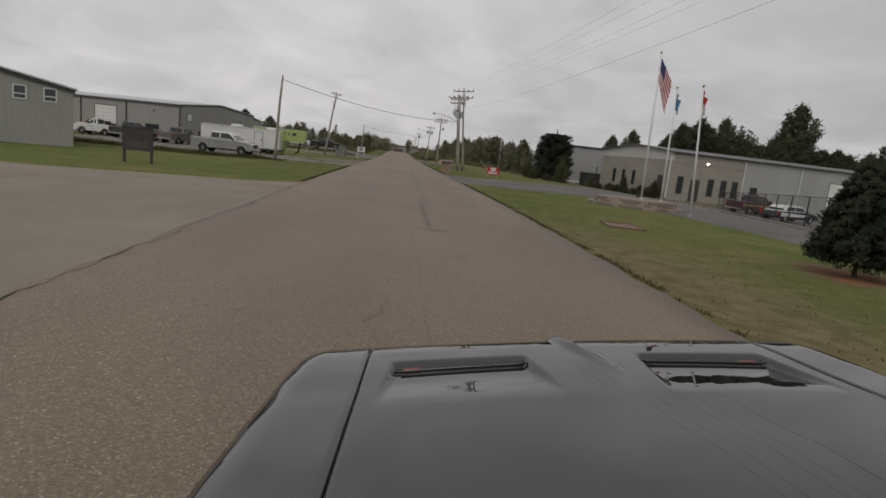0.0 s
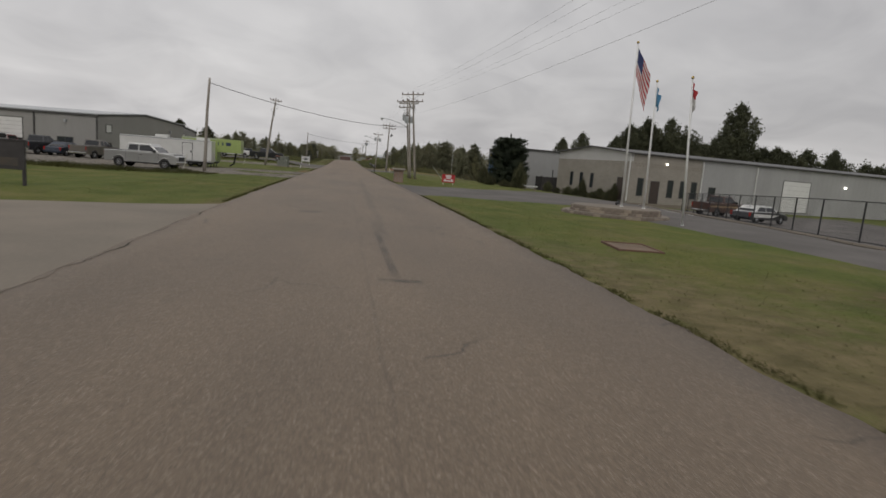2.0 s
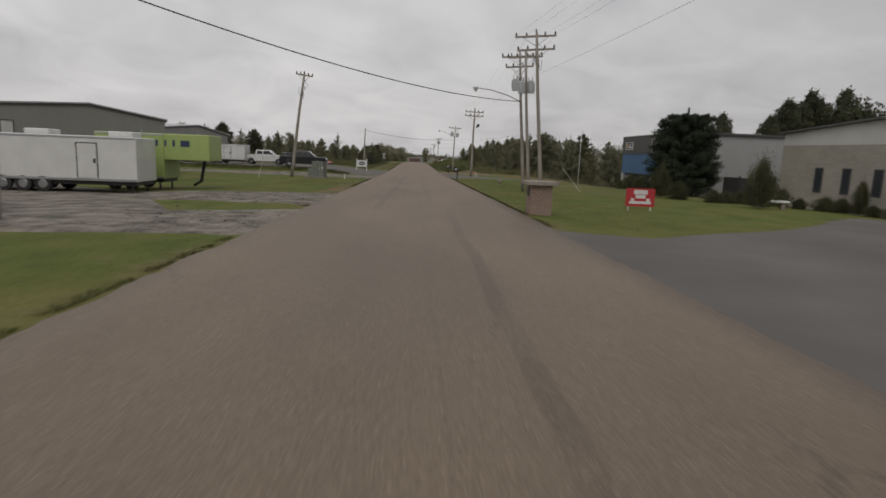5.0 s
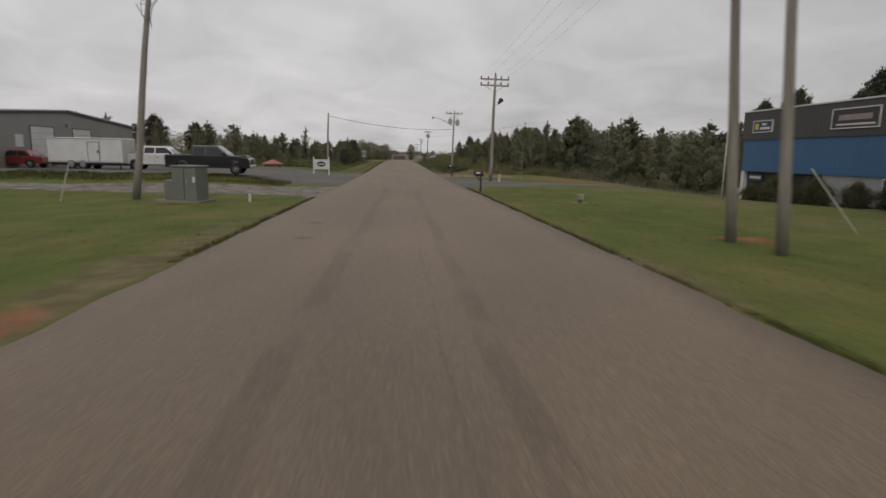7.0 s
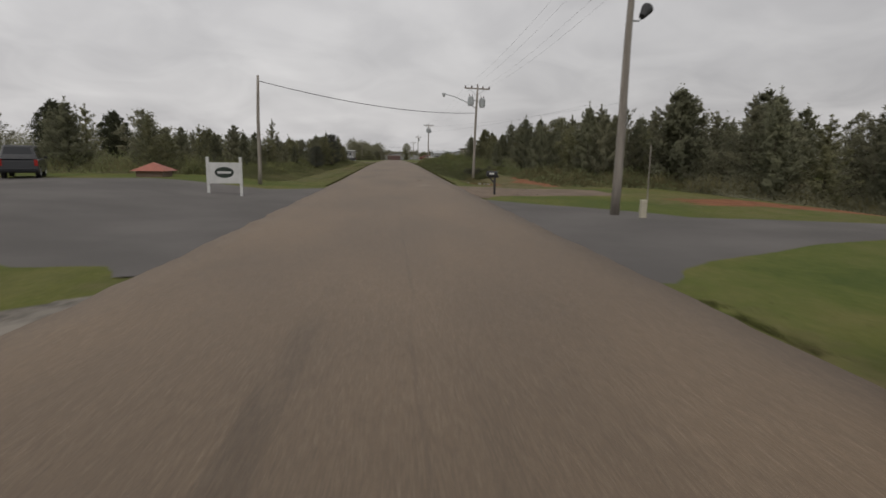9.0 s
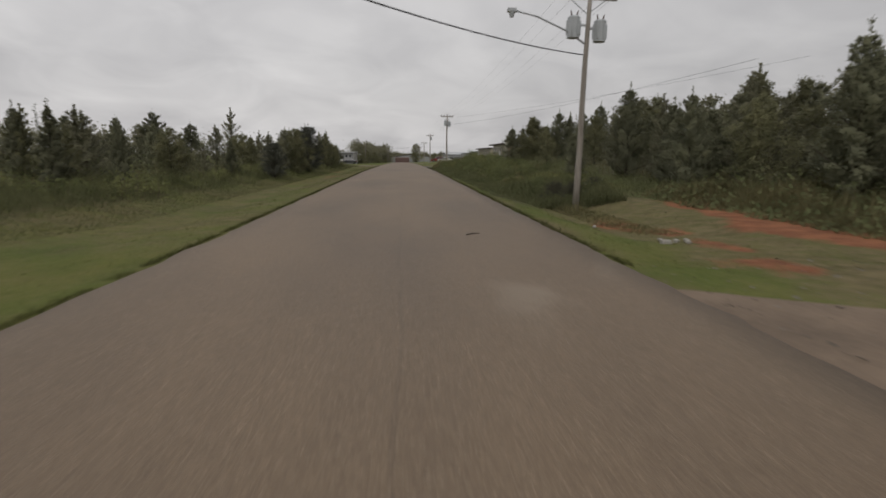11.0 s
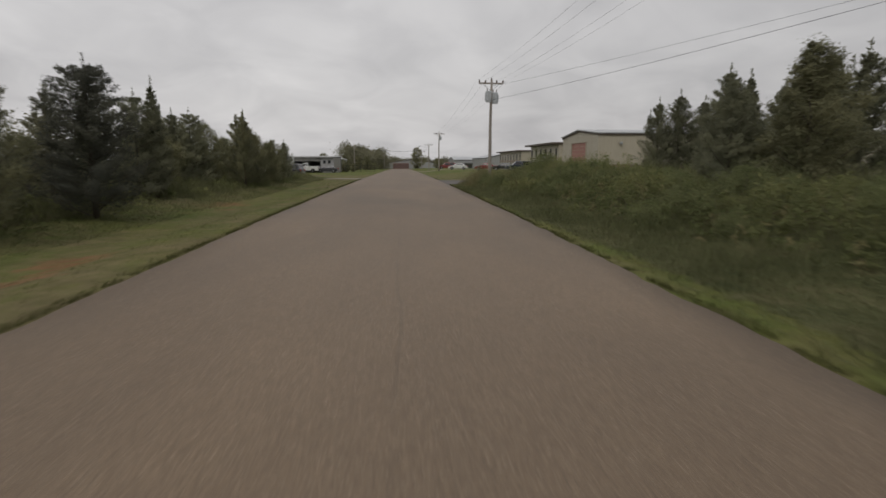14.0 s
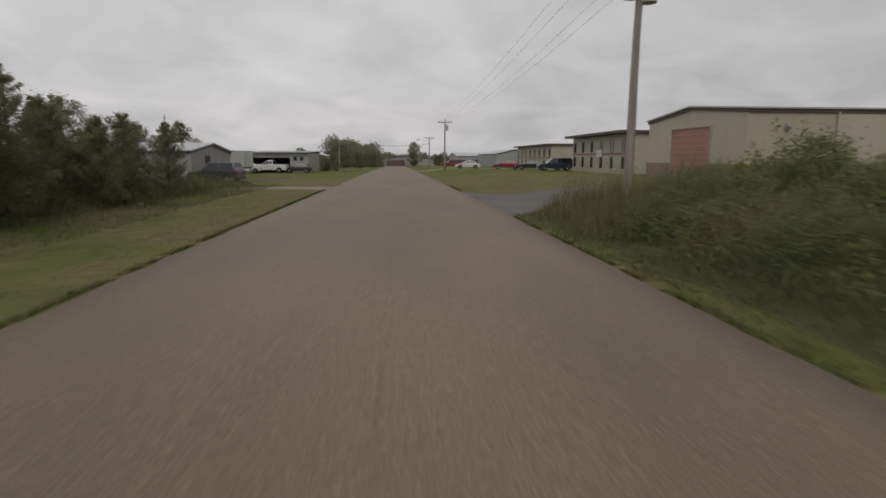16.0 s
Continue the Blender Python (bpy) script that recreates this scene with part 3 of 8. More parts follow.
# ---------------------------------------------------------------- road
def road_material():
    m = bpy.data.materials.new("worn_chip_seal")
    m.use_nodes = True
    n, l = m.node_tree.nodes, m.node_tree.links
    b = n["Principled BSDF"]
    b.inputs["Roughness"].default_value, b.inputs["Specular IOR Level"].default_value = 0.62, 0.5
    tc = n.new("ShaderNodeTexCoord")
    sp = n.new("ShaderNodeSeparateXYZ")
    l.new(tc.outputs["Object"], sp.inputs[0])

    def math_(op, a, bb=None, c=None):
        x = n.new("ShaderNodeMath")
        x.operation = op
        for i, v in enumerate((a, bb, c)):
            if v is None:
                continue
            if isinstance(v, (int, float)):
                x.inputs[i].default_value = v
            else:
                l.new(v, x.inputs[i])
        return x.outputs[0]

    def nz(scale, detail=4, stretch=(1, 1, 1)):
        mp = n.new("ShaderNodeMapping")
        mp.inputs["Scale"].default_value = stretch
        l.new(tc.outputs["Object"], mp.inputs["Vector"])
        t = n.new("ShaderNodeTexNoise")
        t.inputs["Scale"].default_value, t.inputs["Detail"].default_value = scale, detail
        l.new(mp.outputs[0], t.inputs["Vector"])
        return t.outputs["Fac"]

    def smooth(v, a, bb):
        r = n.new("ShaderNodeMapRange")
        r.interpolation_type = "SMOOTHSTEP"
        r.inputs["From Min"].default_value, r.inputs["From Max"].default_value = a, bb
        l.new(v, r.inputs["Value"])
        return r.outputs[0]

    def band(x0, wid, y0, y1, wob=0.25, lean=0.0):
        """A strip along the road, worn through here and there."""
        w = math_("MULTIPLY_ADD", nz(0.25, 2, (0.01, 1, 1)), wob, -wob / 2)
        cx = math_("ADD", math_("ADD", sp.outputs["X"], -x0), w)
        cx = math_("ADD", cx, math_("MULTIPLY", math_("ADD", sp.outputs["Y"], -y0), -lean))
        d = math_("ABSOLUTE", cx)
        f = math_("SUBTRACT", 1.0, smooth(d, wid * 0.55, wid))
        f = math_("MULTIPLY", f, smooth(sp.outputs["Y"], y0, y0 + 1.2))
        f = math_("MULTIPLY", f, math_("SUBTRACT", 1.0, smooth(sp.outputs["Y"], y1 - 8, y1)))
        return math_("MULTIPLY", f, smooth(nz(2.2, 4, (1, 0.3, 1)), 0.25, 0.6))

    vo = n.new("ShaderNodeTexVoronoi")
    vo.inputs["Scale"].default_value = 75
    l.new(tc.outputs["Object"], vo.inputs["Vector"])
    speck = n.new("ShaderNodeValToRGB")
    e = speck.color_ramp.elements
    e[0].position, e[0].color = 0.0, (0.110, 0.080, 0.054, 1)
    e[1].position, e[1].color = 1.0, (0.29, 0.235, 0.18, 1)
    e.new(0.55).color = (0.148, 0.106, 0.073, 1)
    e.new(0.9).color = (0.2, 0.146, 0.1, 1)
    sc = n.new("ShaderNodeSeparateColor")
    l.new(vo.outputs["Color"], sc.inputs[0])
    l.new(sc.outputs[0], speck.inputs[0])
    tone = n.new("ShaderNodeValToRGB")
    t = tone.color_ramp.elements
    t[0].position, t[0].color = 0.3, (0.8, 0.8, 0.8, 1)
    t[1].position, t[1].color = 0.68, (1.12, 1.1, 1.06, 1)
    l.new(nz(0.35, 6, (1, 0.35, 1)), tone.inputs[0])
    mx = n.new("ShaderNodeMixRGB")
    mx.blend_type, mx.inputs[0].default_value = "MULTIPLY", 1.0
    l.new(speck.outputs[0], mx.inputs[1])
    l.new(tone.outputs[0], mx.inputs[2])
    marks = band(0.62, 0.09, 12.6, 24, 0.05)
    # the short tar bar across the streak's end
    bar = math_("SUBTRACT", 1.0, smooth(math_("ABSOLUTE", math_("ADD", sp.outputs["Y"], -12.75)), 0.09, 0.15))
    bar = math_("MULTIPLY", bar, math_("SUBTRACT", 1.0, smooth(math_("ABSOLUTE", math_("ADD", sp.outputs["X"], -0.68)), 0.25, 0.38)))
    marks = math_("MAXIMUM", marks, math_("MULTIPLY", bar, smooth(nz(5.0, 4), 0.3, 0.6)))
    for args in ((0.75, 0.16, 17, 62, 0.35, 0.012), (-1.5, 0.2, 56, 104, 0.3, 0.013), (0.68, 0.17, 60, 100, 0.3)):
        marks = math_("MAXIMUM", marks, math_("MULTIPLY", band(*args), 0.42))
    seam = math_("MULTIPLY", band(0.18, 0.028, -30, 430, 0.3), 0.26)
    marks = math_("MAXIMUM", marks, seam)
    # small tar patches
    for px, py, rx, ry in ((-2.6, 79.9, 0.3, 0.28), (-2.4, 76.9, 0.26, 0.22), (-1.2, 22.4, 0.4, 0.3)):
        ex = math_("POWER", math_("DIVIDE", math_("ADD", sp.outputs["X"], -px), rx), 2.0)
        ey = math_("POWER", math_("DIVIDE", math_("ADD", sp.outputs["Y"], -py), ry), 2.0)
        blot = math_("SUBTRACT", 1.0, smooth(math_("ADD", math_("ADD", ex, ey), math_("MULTIPLY", nz(6.0, 3), 0.8)), 0.9, 1.5))
        marks = math_("MAXIMUM", marks, math_("MULTIPLY", blot, 0.75))
    # cracks
    cv = n.new("ShaderNodeTexVoronoi")
    cv.feature = "DISTANCE_TO_EDGE"
    cv.inputs["Scale"].default_value = 0.33
    wob = n.new("ShaderNodeTexNoise")
    wob.inputs["Scale"].default_value, wob.inputs["Detail"].default_value = 1.2, 5
    l.new(tc.outputs["Object"], wob.inputs["Vector"])
    va = n.new("ShaderNodeMixRGB")
    va.blend_type, va.inputs[0].default_value = "ADD", 0.9
    l.new(tc.outputs["Object"], va.inputs[1])
    l.new(wob.outputs["Color"], va.inputs[2])
    l.new(va.outputs[0], cv.inputs["Vector"])
    crack = math_("SUBTRACT", 1.0, smooth(cv.outputs["Distance"], 0.002, 0.009))
    crack = math_("MULTIPLY", crack, smooth(nz(0.3, 3), 0.5, 0.62))
    crack = math_("MULTIPLY", crack, math_("SUBTRACT", 1.0, smooth(sp.outputs["Y"], 25, 60)))
    marks = math_("MAXIMUM", marks, math_("MULTIPLY", crack, 1.0))
    dk = n.new("ShaderNodeMixRGB")
    dk.blend_type = "MULTIPLY"
    dk.inputs[2].default_value = (0.45, 0.45, 0.47, 1)
    l.new(marks, dk.inputs[0])
    l.new(mx.outputs[0], dk.inputs[1])
    # paler swept dust and spilt clay
    du = n.new("ShaderNodeMixRGB")
    du.inputs[2].default_value = (0.3, 0.25, 0.2, 1)
    dust = math_("MULTIPLY", smooth(nz(0.5, 5, (1, 0.5, 1)), 0.58, 0.72), 0.4)
    dust = math_("MULTIPLY", dust, smooth(sp.outputs["X"], 0.4, 2.2))
    dust = math_("MULTIPLY", dust, math_("MULTIPLY", smooth(sp.outputs["Y"], 112, 122), math_("SUBTRACT", 1.0, smooth(sp.outputs["Y"], 135, 145))))
    l.new(dust, du.inputs[0])
    l.new(dk.outputs[0], du.inputs[1])
    # greyer chips at the start, red clay ground into the surface further on
    tint = n.new("ShaderNodeMixRGB")
    tint.inputs[1].default_value, tint.inputs[2].default_value = (0.97, 1.02, 1.05, 1), (1.0, 0.985, 0.92, 1)
    l.new(smooth(math_("MULTIPLY_ADD", nz(0.05, 2), 30, sp.outputs["Y"]), 40, 125), tint.inputs[0])
    tm = n.new("ShaderNodeMixRGB")
    tm.blend_type, tm.inputs[0].default_value = "MULTIPLY", 1.0
    l.new(du.outputs[0], tm.inputs[1])
    l.new(tint.outputs[0], tm.inputs[2])
    l.new(tm.outputs[0], b.inputs["Base Color"])
    bp = n.new("ShaderNodeBump")
    bp.inputs["Strength"].default_value, bp.inputs["Distance"].default_value = 0.35, 0.012
    l.new(vo.outputs["Distance"], bp.inputs["Height"])
    l.new(bp.outputs[0], b.inputs["Normal"])
    return m


def build_road():
    ys = axis_steps([(-80, -8, 4), (-8, 60, 0.25), (60, 230, 0.4), (230, 450, 3)])
    cs = np.linspace(-1, 1, 13)
    bm = B()
    grid = []
    for y in ys:
        lx = -4.02 - 0.10 * noise.noise((y * 0.8, 1.3, 0)) - 0.07 * noise.noise((y * 3.1, 4.3, 0))
        rx = 4.05 + 0.10 * noise.noise((y * 0.8, 7.3, 0)) + 0.07 * noise.noise((y * 3.1, 2.1, 0))
        row = [bm.verts.new((lx, y, road_z(y) - 0.09))]
        for c in cs:
            x = lx + (rx - lx) * (c + 1) / 2
            row.append(bm.verts.new((x, y, road_z(y) + 0.035 - 0.03 * c * c)))
        row.append(bm.verts.new((rx, y, road_z(y) - 0.09)))
        grid.append(row)
    for p, q in zip(grid, grid[1:]):
        for i in range(len(p) - 1):
            bm.faces.new((p[i], p[i + 1], q[i + 1], q[i]))
    solid("road", bm, road_material(), "worn grey-brown chip seal road with dark tyre marks", "road", kind="structure", smooth=True)


build_road()

def tar_crack(y0, y1, x, label):
    """The broken joint between road and apron: a thin dark ragged line."""
    bm = B()
    rows = []
    n = int((y1 - y0) / 0.12)
    for k in range(n + 1):
        y = y0 + (y1 - y0) * k / n
        c = x + 0.16 * noise.noise((y * 0.5, 3.3, 0)) + 0.11 * noise.noise((y * 1.6, 8.1, 0)) + 0.04 * noise.noise((y * 9, 1.1, 0))
        w = max(0.0015, 0.005 + 0.03 * noise.noise((y * 1.1, 5.5, 2)) + 0.02 * noise.noise((y * 6, 2.5, 2)))
        z = road_z(y) + 0.0125
        rows.append([bm.verts.new((c - w, y, z - 0.004)), bm.verts.new((c, y, z)), bm.verts.new((c + w, y, z - 0.001))])
    for p, q in zip(rows, rows[1:]):
        for i in range(2):
            bm.faces.new((p[i], p[i + 1], q[i + 1], q[i]))
    solid("trim_joint", bm, M_CRACK, label, "joint", kind="structure", smooth=True)


tar_crack(-12, 23.5, -3.93, "thin dark ragged joint between road and apron")

# left: the old concrete apron, two gravel tracks, the paved lot; right: the paved drives
sheet("pavement_apron", [((-3.6, -14), (-40, -14)), ((-3.6, 14), (-40, 14)), ((-3.6, 18), (-40, 17.5)), ((-3.6, 21.5), (-14, 19.6)), ((-3.6, 24.5), (-4.9, 22.2))], M_CONCRETE, "stained old concrete apron beside the road", lift=0.035, cols=30)
sheet("pavement_track", [((-3.6, 49.5), (-3.6, 57)), ((-8, 48.5), (-8, 55)), ((-14, 48.8), (-14, 66)), ((-34, 50), (-36, 80))], M_GRAVEL, "pale gravel yard behind the grass", cols=14)
sheet("pavement_gravel", [((-3.6, 58.5), (-3.6, 66.5)), ((-9, 58.5), (-9, 65.5)), ((-16, 59), (-16, 64.5))], M_GRAVEL, "pale broken gravel drive", cols=14)
sheet("pavement_gravel_strip", [((-3.6, 91.0), (-3.6, 101.5)), ((-8, 92.0), (-8, 100)), ((-20, 94.5), (-20, 98.6)), ((-27, 95.2), (-27, 97.8))], M_GRAVEL, "pale gravel strip beside the paved lot", cols=10)
sheet("pavement_lot", [((-3.6, 102.5), (-3.6, 128.5)), ((-7, 103), (-7, 126.5)), ((-30, 103.5), (-30, 126)), ((-30.9, 104), (-30.9, 126))], M_LOT, "grey asphalt lot with grass edges", cols=24)
sheet("pavement_drive", [((3.6, 37.2), (3.6, 53)), ((6.5, 38.2), (6.5, 51.5)), ((14.0, 37.5), (14, 56)), ((20, 30), (24, 66)), ((26, 18), (34, 62)), ((40, 10), (62, 66))], M_LOT, "dark grey asphalt drive and forecourt", cols=26)
sheet("pavement_forecourt", [((13.6, 34.5), (27, 37)), ((13.7, 25), (25, 25)), ((13.8, 17), (23, 15)), ((14.5, 0), (24, 0)), ((15.5, -20), (25, -20))], M_LOT, "dark grey asphalt running along the fence", lift=0.055, cols=14)
sheet("pavement_drive_two", [((3.6, 100.8), (3.6, 120.5)), ((6, 103), (6, 117.5)), ((10, 105.5), (10, 112)), ((16, 107.6), (16, 109.6)), ((21, 108.4), (21, 109.4))], M_LOT, "grey asphalt drive narrowing across the grass", cols=18)
sheet("pavement_gravel_right", [((3.6, 120.5), (3.6, 131.6)), ((6, 121.5), (6, 130.2)), ((9, 122), (9, 128.6)), ((13, 122.6), (13, 126.5))], M_DIRT, "bare packed dirt and gravel entrance", cols=16)
sheet("pavement_drive_three", [((3.6, 213), (3.6, 229)), ((6.5, 215.5), (6.5, 226)), ((14, 217), (14, 224.5)), ((22, 218), (22, 224))], M_LOT, "wet grey asphalt drive entrance", cols=16)
sheet("pavement_drive_left", [((-3.6, 231), (-3.6, 236)), ((-7, 232), (-7, 235)), ((-20, 232.5), (-20, 235))], M_CONCRETE, "pale concrete drive across the verge", cols=8)
sheet("pavement_side_street", [((3.6, 300), (3.6, 309)), ((30, 301), (30, 308))], M_CONCRETE, "pale concrete drive far along the road", cols=8)


# ---------------------------------------------------------------- buildings
def opening(parent, name, face, u0, u1, z0, z1, at, frame_mat, fill_mat, label="", bars=0, proud=0.04, rows=0):
    """A framed window or door on a wall. face: 'x' for a wall across x at 'at', outward sign in face."""
    axis, out = face[0], (1 if face[1] == "+" else -1)
    t = 0.07

    def slab(bm, a, b, c, d, o0, o1):
        lo, hi = sorted((at + out * o0, at + out * o1))
        if axis == "x":
            box(bm, lo, hi, a, b, c, d)
        else:
            box(bm, a, b, lo, hi, c, d)

    bm = B()
    slab(bm, u0 - t, u1 + t, z1, z1 + t, -0.02, proud)
    slab(bm, u0 - t, u1 + t, z0 - t, z0, -0.02, proud)
    slab(bm, u0 - t, u0, z0, z1, -0.02, proud)
    slab(bm, u1, u1 + t, z0, z1, -0.02, proud)
    for k in range(bars):
        c = u0 + (u1 - u0) * (k + 1) / (bars + 1)
        slab(bm, c - 0.025, c + 0.025, z0, z1, -0.02, proud * 0.8)
    fr = part(name, bm, frame_mat, parent, label)
    if rows:
        h = (z1 - z0) / rows
        for k in range(rows):
            bm = B()
            slab(bm, u0 + 0.01, u1 - 0.01, z0 + k * h + 0.012, z0 + (k + 1) * h - 0.012, -0.02, 0.015)
            part("panel", bm, fill_mat, fr)
    else:
        bm = B()
        slab(bm, u0, u1, z0, z1, -0.02, 0.012)
        part("pane", bm, fill_mat, fr)
    return fr


def metal_building(name, label, x0, x1, y0, y1, zb, eave, rise, ridge, walls, roof, trim, group=""):
    """A gabled shed. ridge: the axis along which the ridge runs. walls: materials of west, east, south, north."""
    ob = thing(name, label, "building", group=group)
    t = 0.18
    xm, ym = (x0 + x1) / 2, (y0 + y1) / 2
    for nm, (a, b, c, d), mt in (("wall", (x0, x0 + t, y0 + t, y1 - t), walls[0]), ("wall", (x1 - t, x1, y0 + t, y1 - t), walls[1])):
        bm = B()
        if ridge == "x":
            prism(bm, [(c, zb), (d, zb), (d, eave), (ym, eave + rise), (c, eave)], a, b)
        else:
            box(bm, a, b, c, d, zb, eave)
        part(nm, bm, mt, ob)
    for (a, b, c, d), mt in (((x0, x1, y0, y0 + t), walls[2]), ((x0, x1, y1 - t, y1), walls[3])):
        bm = B()
        if ridge == "y":
            vs = [[bm.verts.new((x, y, z)) for x, z in ((a, zb), (b, zb), (b, eave), (xm, eave + rise), (a, eave))] for y in (c, d)]
            bm.faces.new(vs[0])
            bm.faces.new(vs[1][::-1])
            for i in range(5):
                bm.faces.new((vs[0][(i + 1) % 5], vs[0][i], vs[1][i], vs[1][(i + 1) % 5]))
            bmesh.ops.recalc_face_normals(bm, faces=bm.faces[:])
        else:
            box(bm, a, b, c, d, zb, eave)
        part("wall", bm, mt, ob)
    bm = B()
    o = 0.22
    if ridge == "x":
        k = rise / (ym - y0)
        prism(bm, [(y0 - o, eave - o * k + 0.03), (ym, eave + rise + 0.03), (y1 + o, eave - o * k + 0.03), (y1 + o, eave - o * k + 0.13), (ym, eave + rise + 0.14), (y0 - o, eave - o * k + 0.13)], x0 - o, x1 + o)
    else:
        k = rise / (xm - x0)
        ol = [(x0 - o, eave - o * k + 0.03), (xm, eave + rise + 0.03), (x1 + o, eave - o * k + 0.03), (x1 + o, eave - o * k + 0.13), (xm, eave + rise + 0.14), (x0 - o, eave - o * k + 0.13)]
        va = [bm.verts.new((x, y0 - o, z)) for x, z in ol]
        vb = [bm.verts.new((x, y1 + o, z)) for x, z in ol]
        bm.faces.new(va)
        bm.faces.new(vb[::-1])
        for i in range(6):
            bm.faces.new((va[(i + 1) % 6], va[i], vb[i], vb[(i + 1) % 6]))
        bmesh.ops.recalc_face_normals(bm, faces=bm.faces[:])
    part("roof", bm, roof, ob)
    # dark rake and eave trim, just below the roof
    bm = B()
    if ridge == "x":
        for y, s in ((y0 - 0.06, -1), (y1 + 0.06, 1)):
            box(bm, x0 - 0.1, x1 + 0.1, y - 0.05, y + 0.05, eave - 0.2, eave + 0.0)
        for x in (x0 - 0.05, x1 + 0.05):
            for a, b in (((y0 - 0.1, eave), (ym, eave + rise)), ((ym, eave + rise), (y1 + 0.1, eave))):
                prism(bm, [(a[0], a[1] - 0.2), (b[0], b[1] - 0.2), (b[0], b[1] + 0.02), (a[0], a[1] + 0.02)], x - 0.045, x + 0.045)
    else:
        for x in (x0 - 0.06, x1 + 0.06):
            box(bm, x - 0.05, x + 0.05, y0 - 0.1, y1 + 0.1, eave - 0.2, eave)
        for y in (y0 - 0.05, y1 + 0.05):
            for a, b in (((x0 - 0.1, eave), (xm, eave + rise)), ((xm, eave + rise), (x1 + 0.1, eave))):
                vs = [bm.verts.new((p[0], yy, p[1] + dz)) for yy in (y - 0.045, y + 0.045) for p, dz in ((a, -0.2), (b, -0.2), (b, 0.02), (a, 0.02))]
                for q in ((0, 1, 2, 3), (7, 6, 5, 4), (0, 4, 5, 1), (1, 5, 6, 2), (2, 6, 7, 3), (3, 7, 4, 0)):
                    bm.faces.new([vs[i] for i in q])
        bmesh.ops.recalc_face_normals(bm, faces=bm.faces[:])
    part("trim", bm, trim, ob)
    return ob


def downspout(parent, x, y, z0, z1, material=None):
    part("downspout", box(B(), x - 0.06, x + 0.06, y - 0.06, y + 0.06, z0, z1), material or M_TRIM_DARK, parent)


def wall_lamp(parent, x, y, z, lit=False):
    lp = part("wall_lamp", box(B(), x - 0.14, x + 0.14, y - 0.12, y + 0.12, z - 0.14, z + 0.14, 0.03), M_GALV, parent)
    if lit:
        part("bulb", box(B(), x - 0.17, x - 0.141, y - 0.09, y + 0.09, z - 0.09, z + 0.06), M_LIT, lp)


M_LIT = glow("lit_bulb", (1.0, 0.97, 0.85), 6.0)

# grey shed beside the apron, seen by its gable end
shed = metal_building("metal_shed", "grey metal shed with two small upper windows", -17.0, 0.0, 0.0, 22.0, -0.3, 3.42, 1.75, "y",
                      (M_CLAD_GREY_Y, M_CLAD_GREY_Y, M_CLAD_GREY, M_CLAD_GREY), M_ROOF_Y, M_TRIM_DARK)
shed.matrix_basis = pose(-20.6, 38.0, -0.3, 0, 0, 30)
for u in (-2.95, -1.45):
    wd = opening(shed, "window", "y-", u, u + 0.55, 2.6, 3.3, 0.0, M_TRIM_WHITE, M_GLASS)
    part("sash_rail", box(B(), u, u + 0.55, -0.03, -0.013, 2.82, 2.88), M_TRIM_WHITE, wd)

# long grey workshop, its gable end turned to the road
# its own axes: -x back along the long wall from the near corner, y along the gable end
shop = thing("workshop", "long grey metal workshop with a white roller door", "building", pose(-26.8, 72.9, 0, 0, 0, -18))
S_LEN, S_WIDE, S_EAVE, S_TOP, S_FOOT = 40.0, 15.6, 3.98, 4.62, -1.6
part("wall", box(B(), -S_LEN, 0.0, 0.0, 0.2, S_FOOT, S_EAVE), M_CLAD_GREY, shop)
part("wall", box(B(), -S_LEN, 0.0, S_WIDE - 0.2, S_WIDE, S_FOOT, S_EAVE), M_CLAD_GREY, shop)
S_GABLE = [(0.2, S_FOOT), (S_WIDE - 0.2, S_FOOT), (S_WIDE - 0.2, S_EAVE), (S_WIDE / 2, S_TOP), (0.2, S_EAVE)]
part("gable", prism(B(), S_GABLE, -0.2, 0.0), M_CLAD_GREY_Y, shop)
part("gable", prism(B(), S_GABLE, -S_LEN, -S_LEN + 0.2), M_CLAD_GREY_Y, shop)
S_SLOPE = [(-0.18, S_EAVE + 0.0), (S_WIDE / 2, S_TOP + 0.03), (S_WIDE + 0.18, S_EAVE + 0.0)]
part("roof", prism(B(), S_SLOPE + [(y, z + 0.1) for y, z in S_SLOPE[::-1]], -S_LEN - 0.15, 0.12), M_ROOF, shop)
for (ya, za), (yb, zb) in zip(S_SLOPE, S_SLOPE[1:]):
    part("rake_trim", prism(B(), [(ya, za - 0.17), (yb, zb - 0.17), (yb, zb - 0.002), (ya, za - 0.002)], 0.004, 0.07), M_TRIM_DARK, shop, "dark roof edge trim")
part("gutter", box(B(), -S_LEN, 0.1, -0.16, -0.004, S_EAVE - 0.2, S_EAVE - 0.03, 0.02), M_TRIM_DARK, shop)
opening(shop, "roller_door", "y-", -12.5, -9.3, 0.85, 3.05, 0.0, M_TRIM_DARK, M_DOOR_WHITE, rows=5)
# black sheet on the unbroken wall: the open bay's shade as colour
part("doorway_shade", box(B(), -12.45, -9.35, -0.03, -0.004, -1.2, 0.76), M_DARK, shop)
part("light_strip", box(B(), -11.4, -9.9, -0.06, -0.034, 0.5, 0.58), glow("warm_tube_light", (1.0, 0.75, 0.25), 1.2), shop)
opening(shop, "window", "y-", -4.95, -3.1, -0.6, 1.3, 0.0, M_TRIM_DARK, M_GLASS, bars=1)
for dx in (-0.12, -7.8, -14.6):
    downspout(shop, dx, -0.08, -1.3, S_EAVE - 0.2)
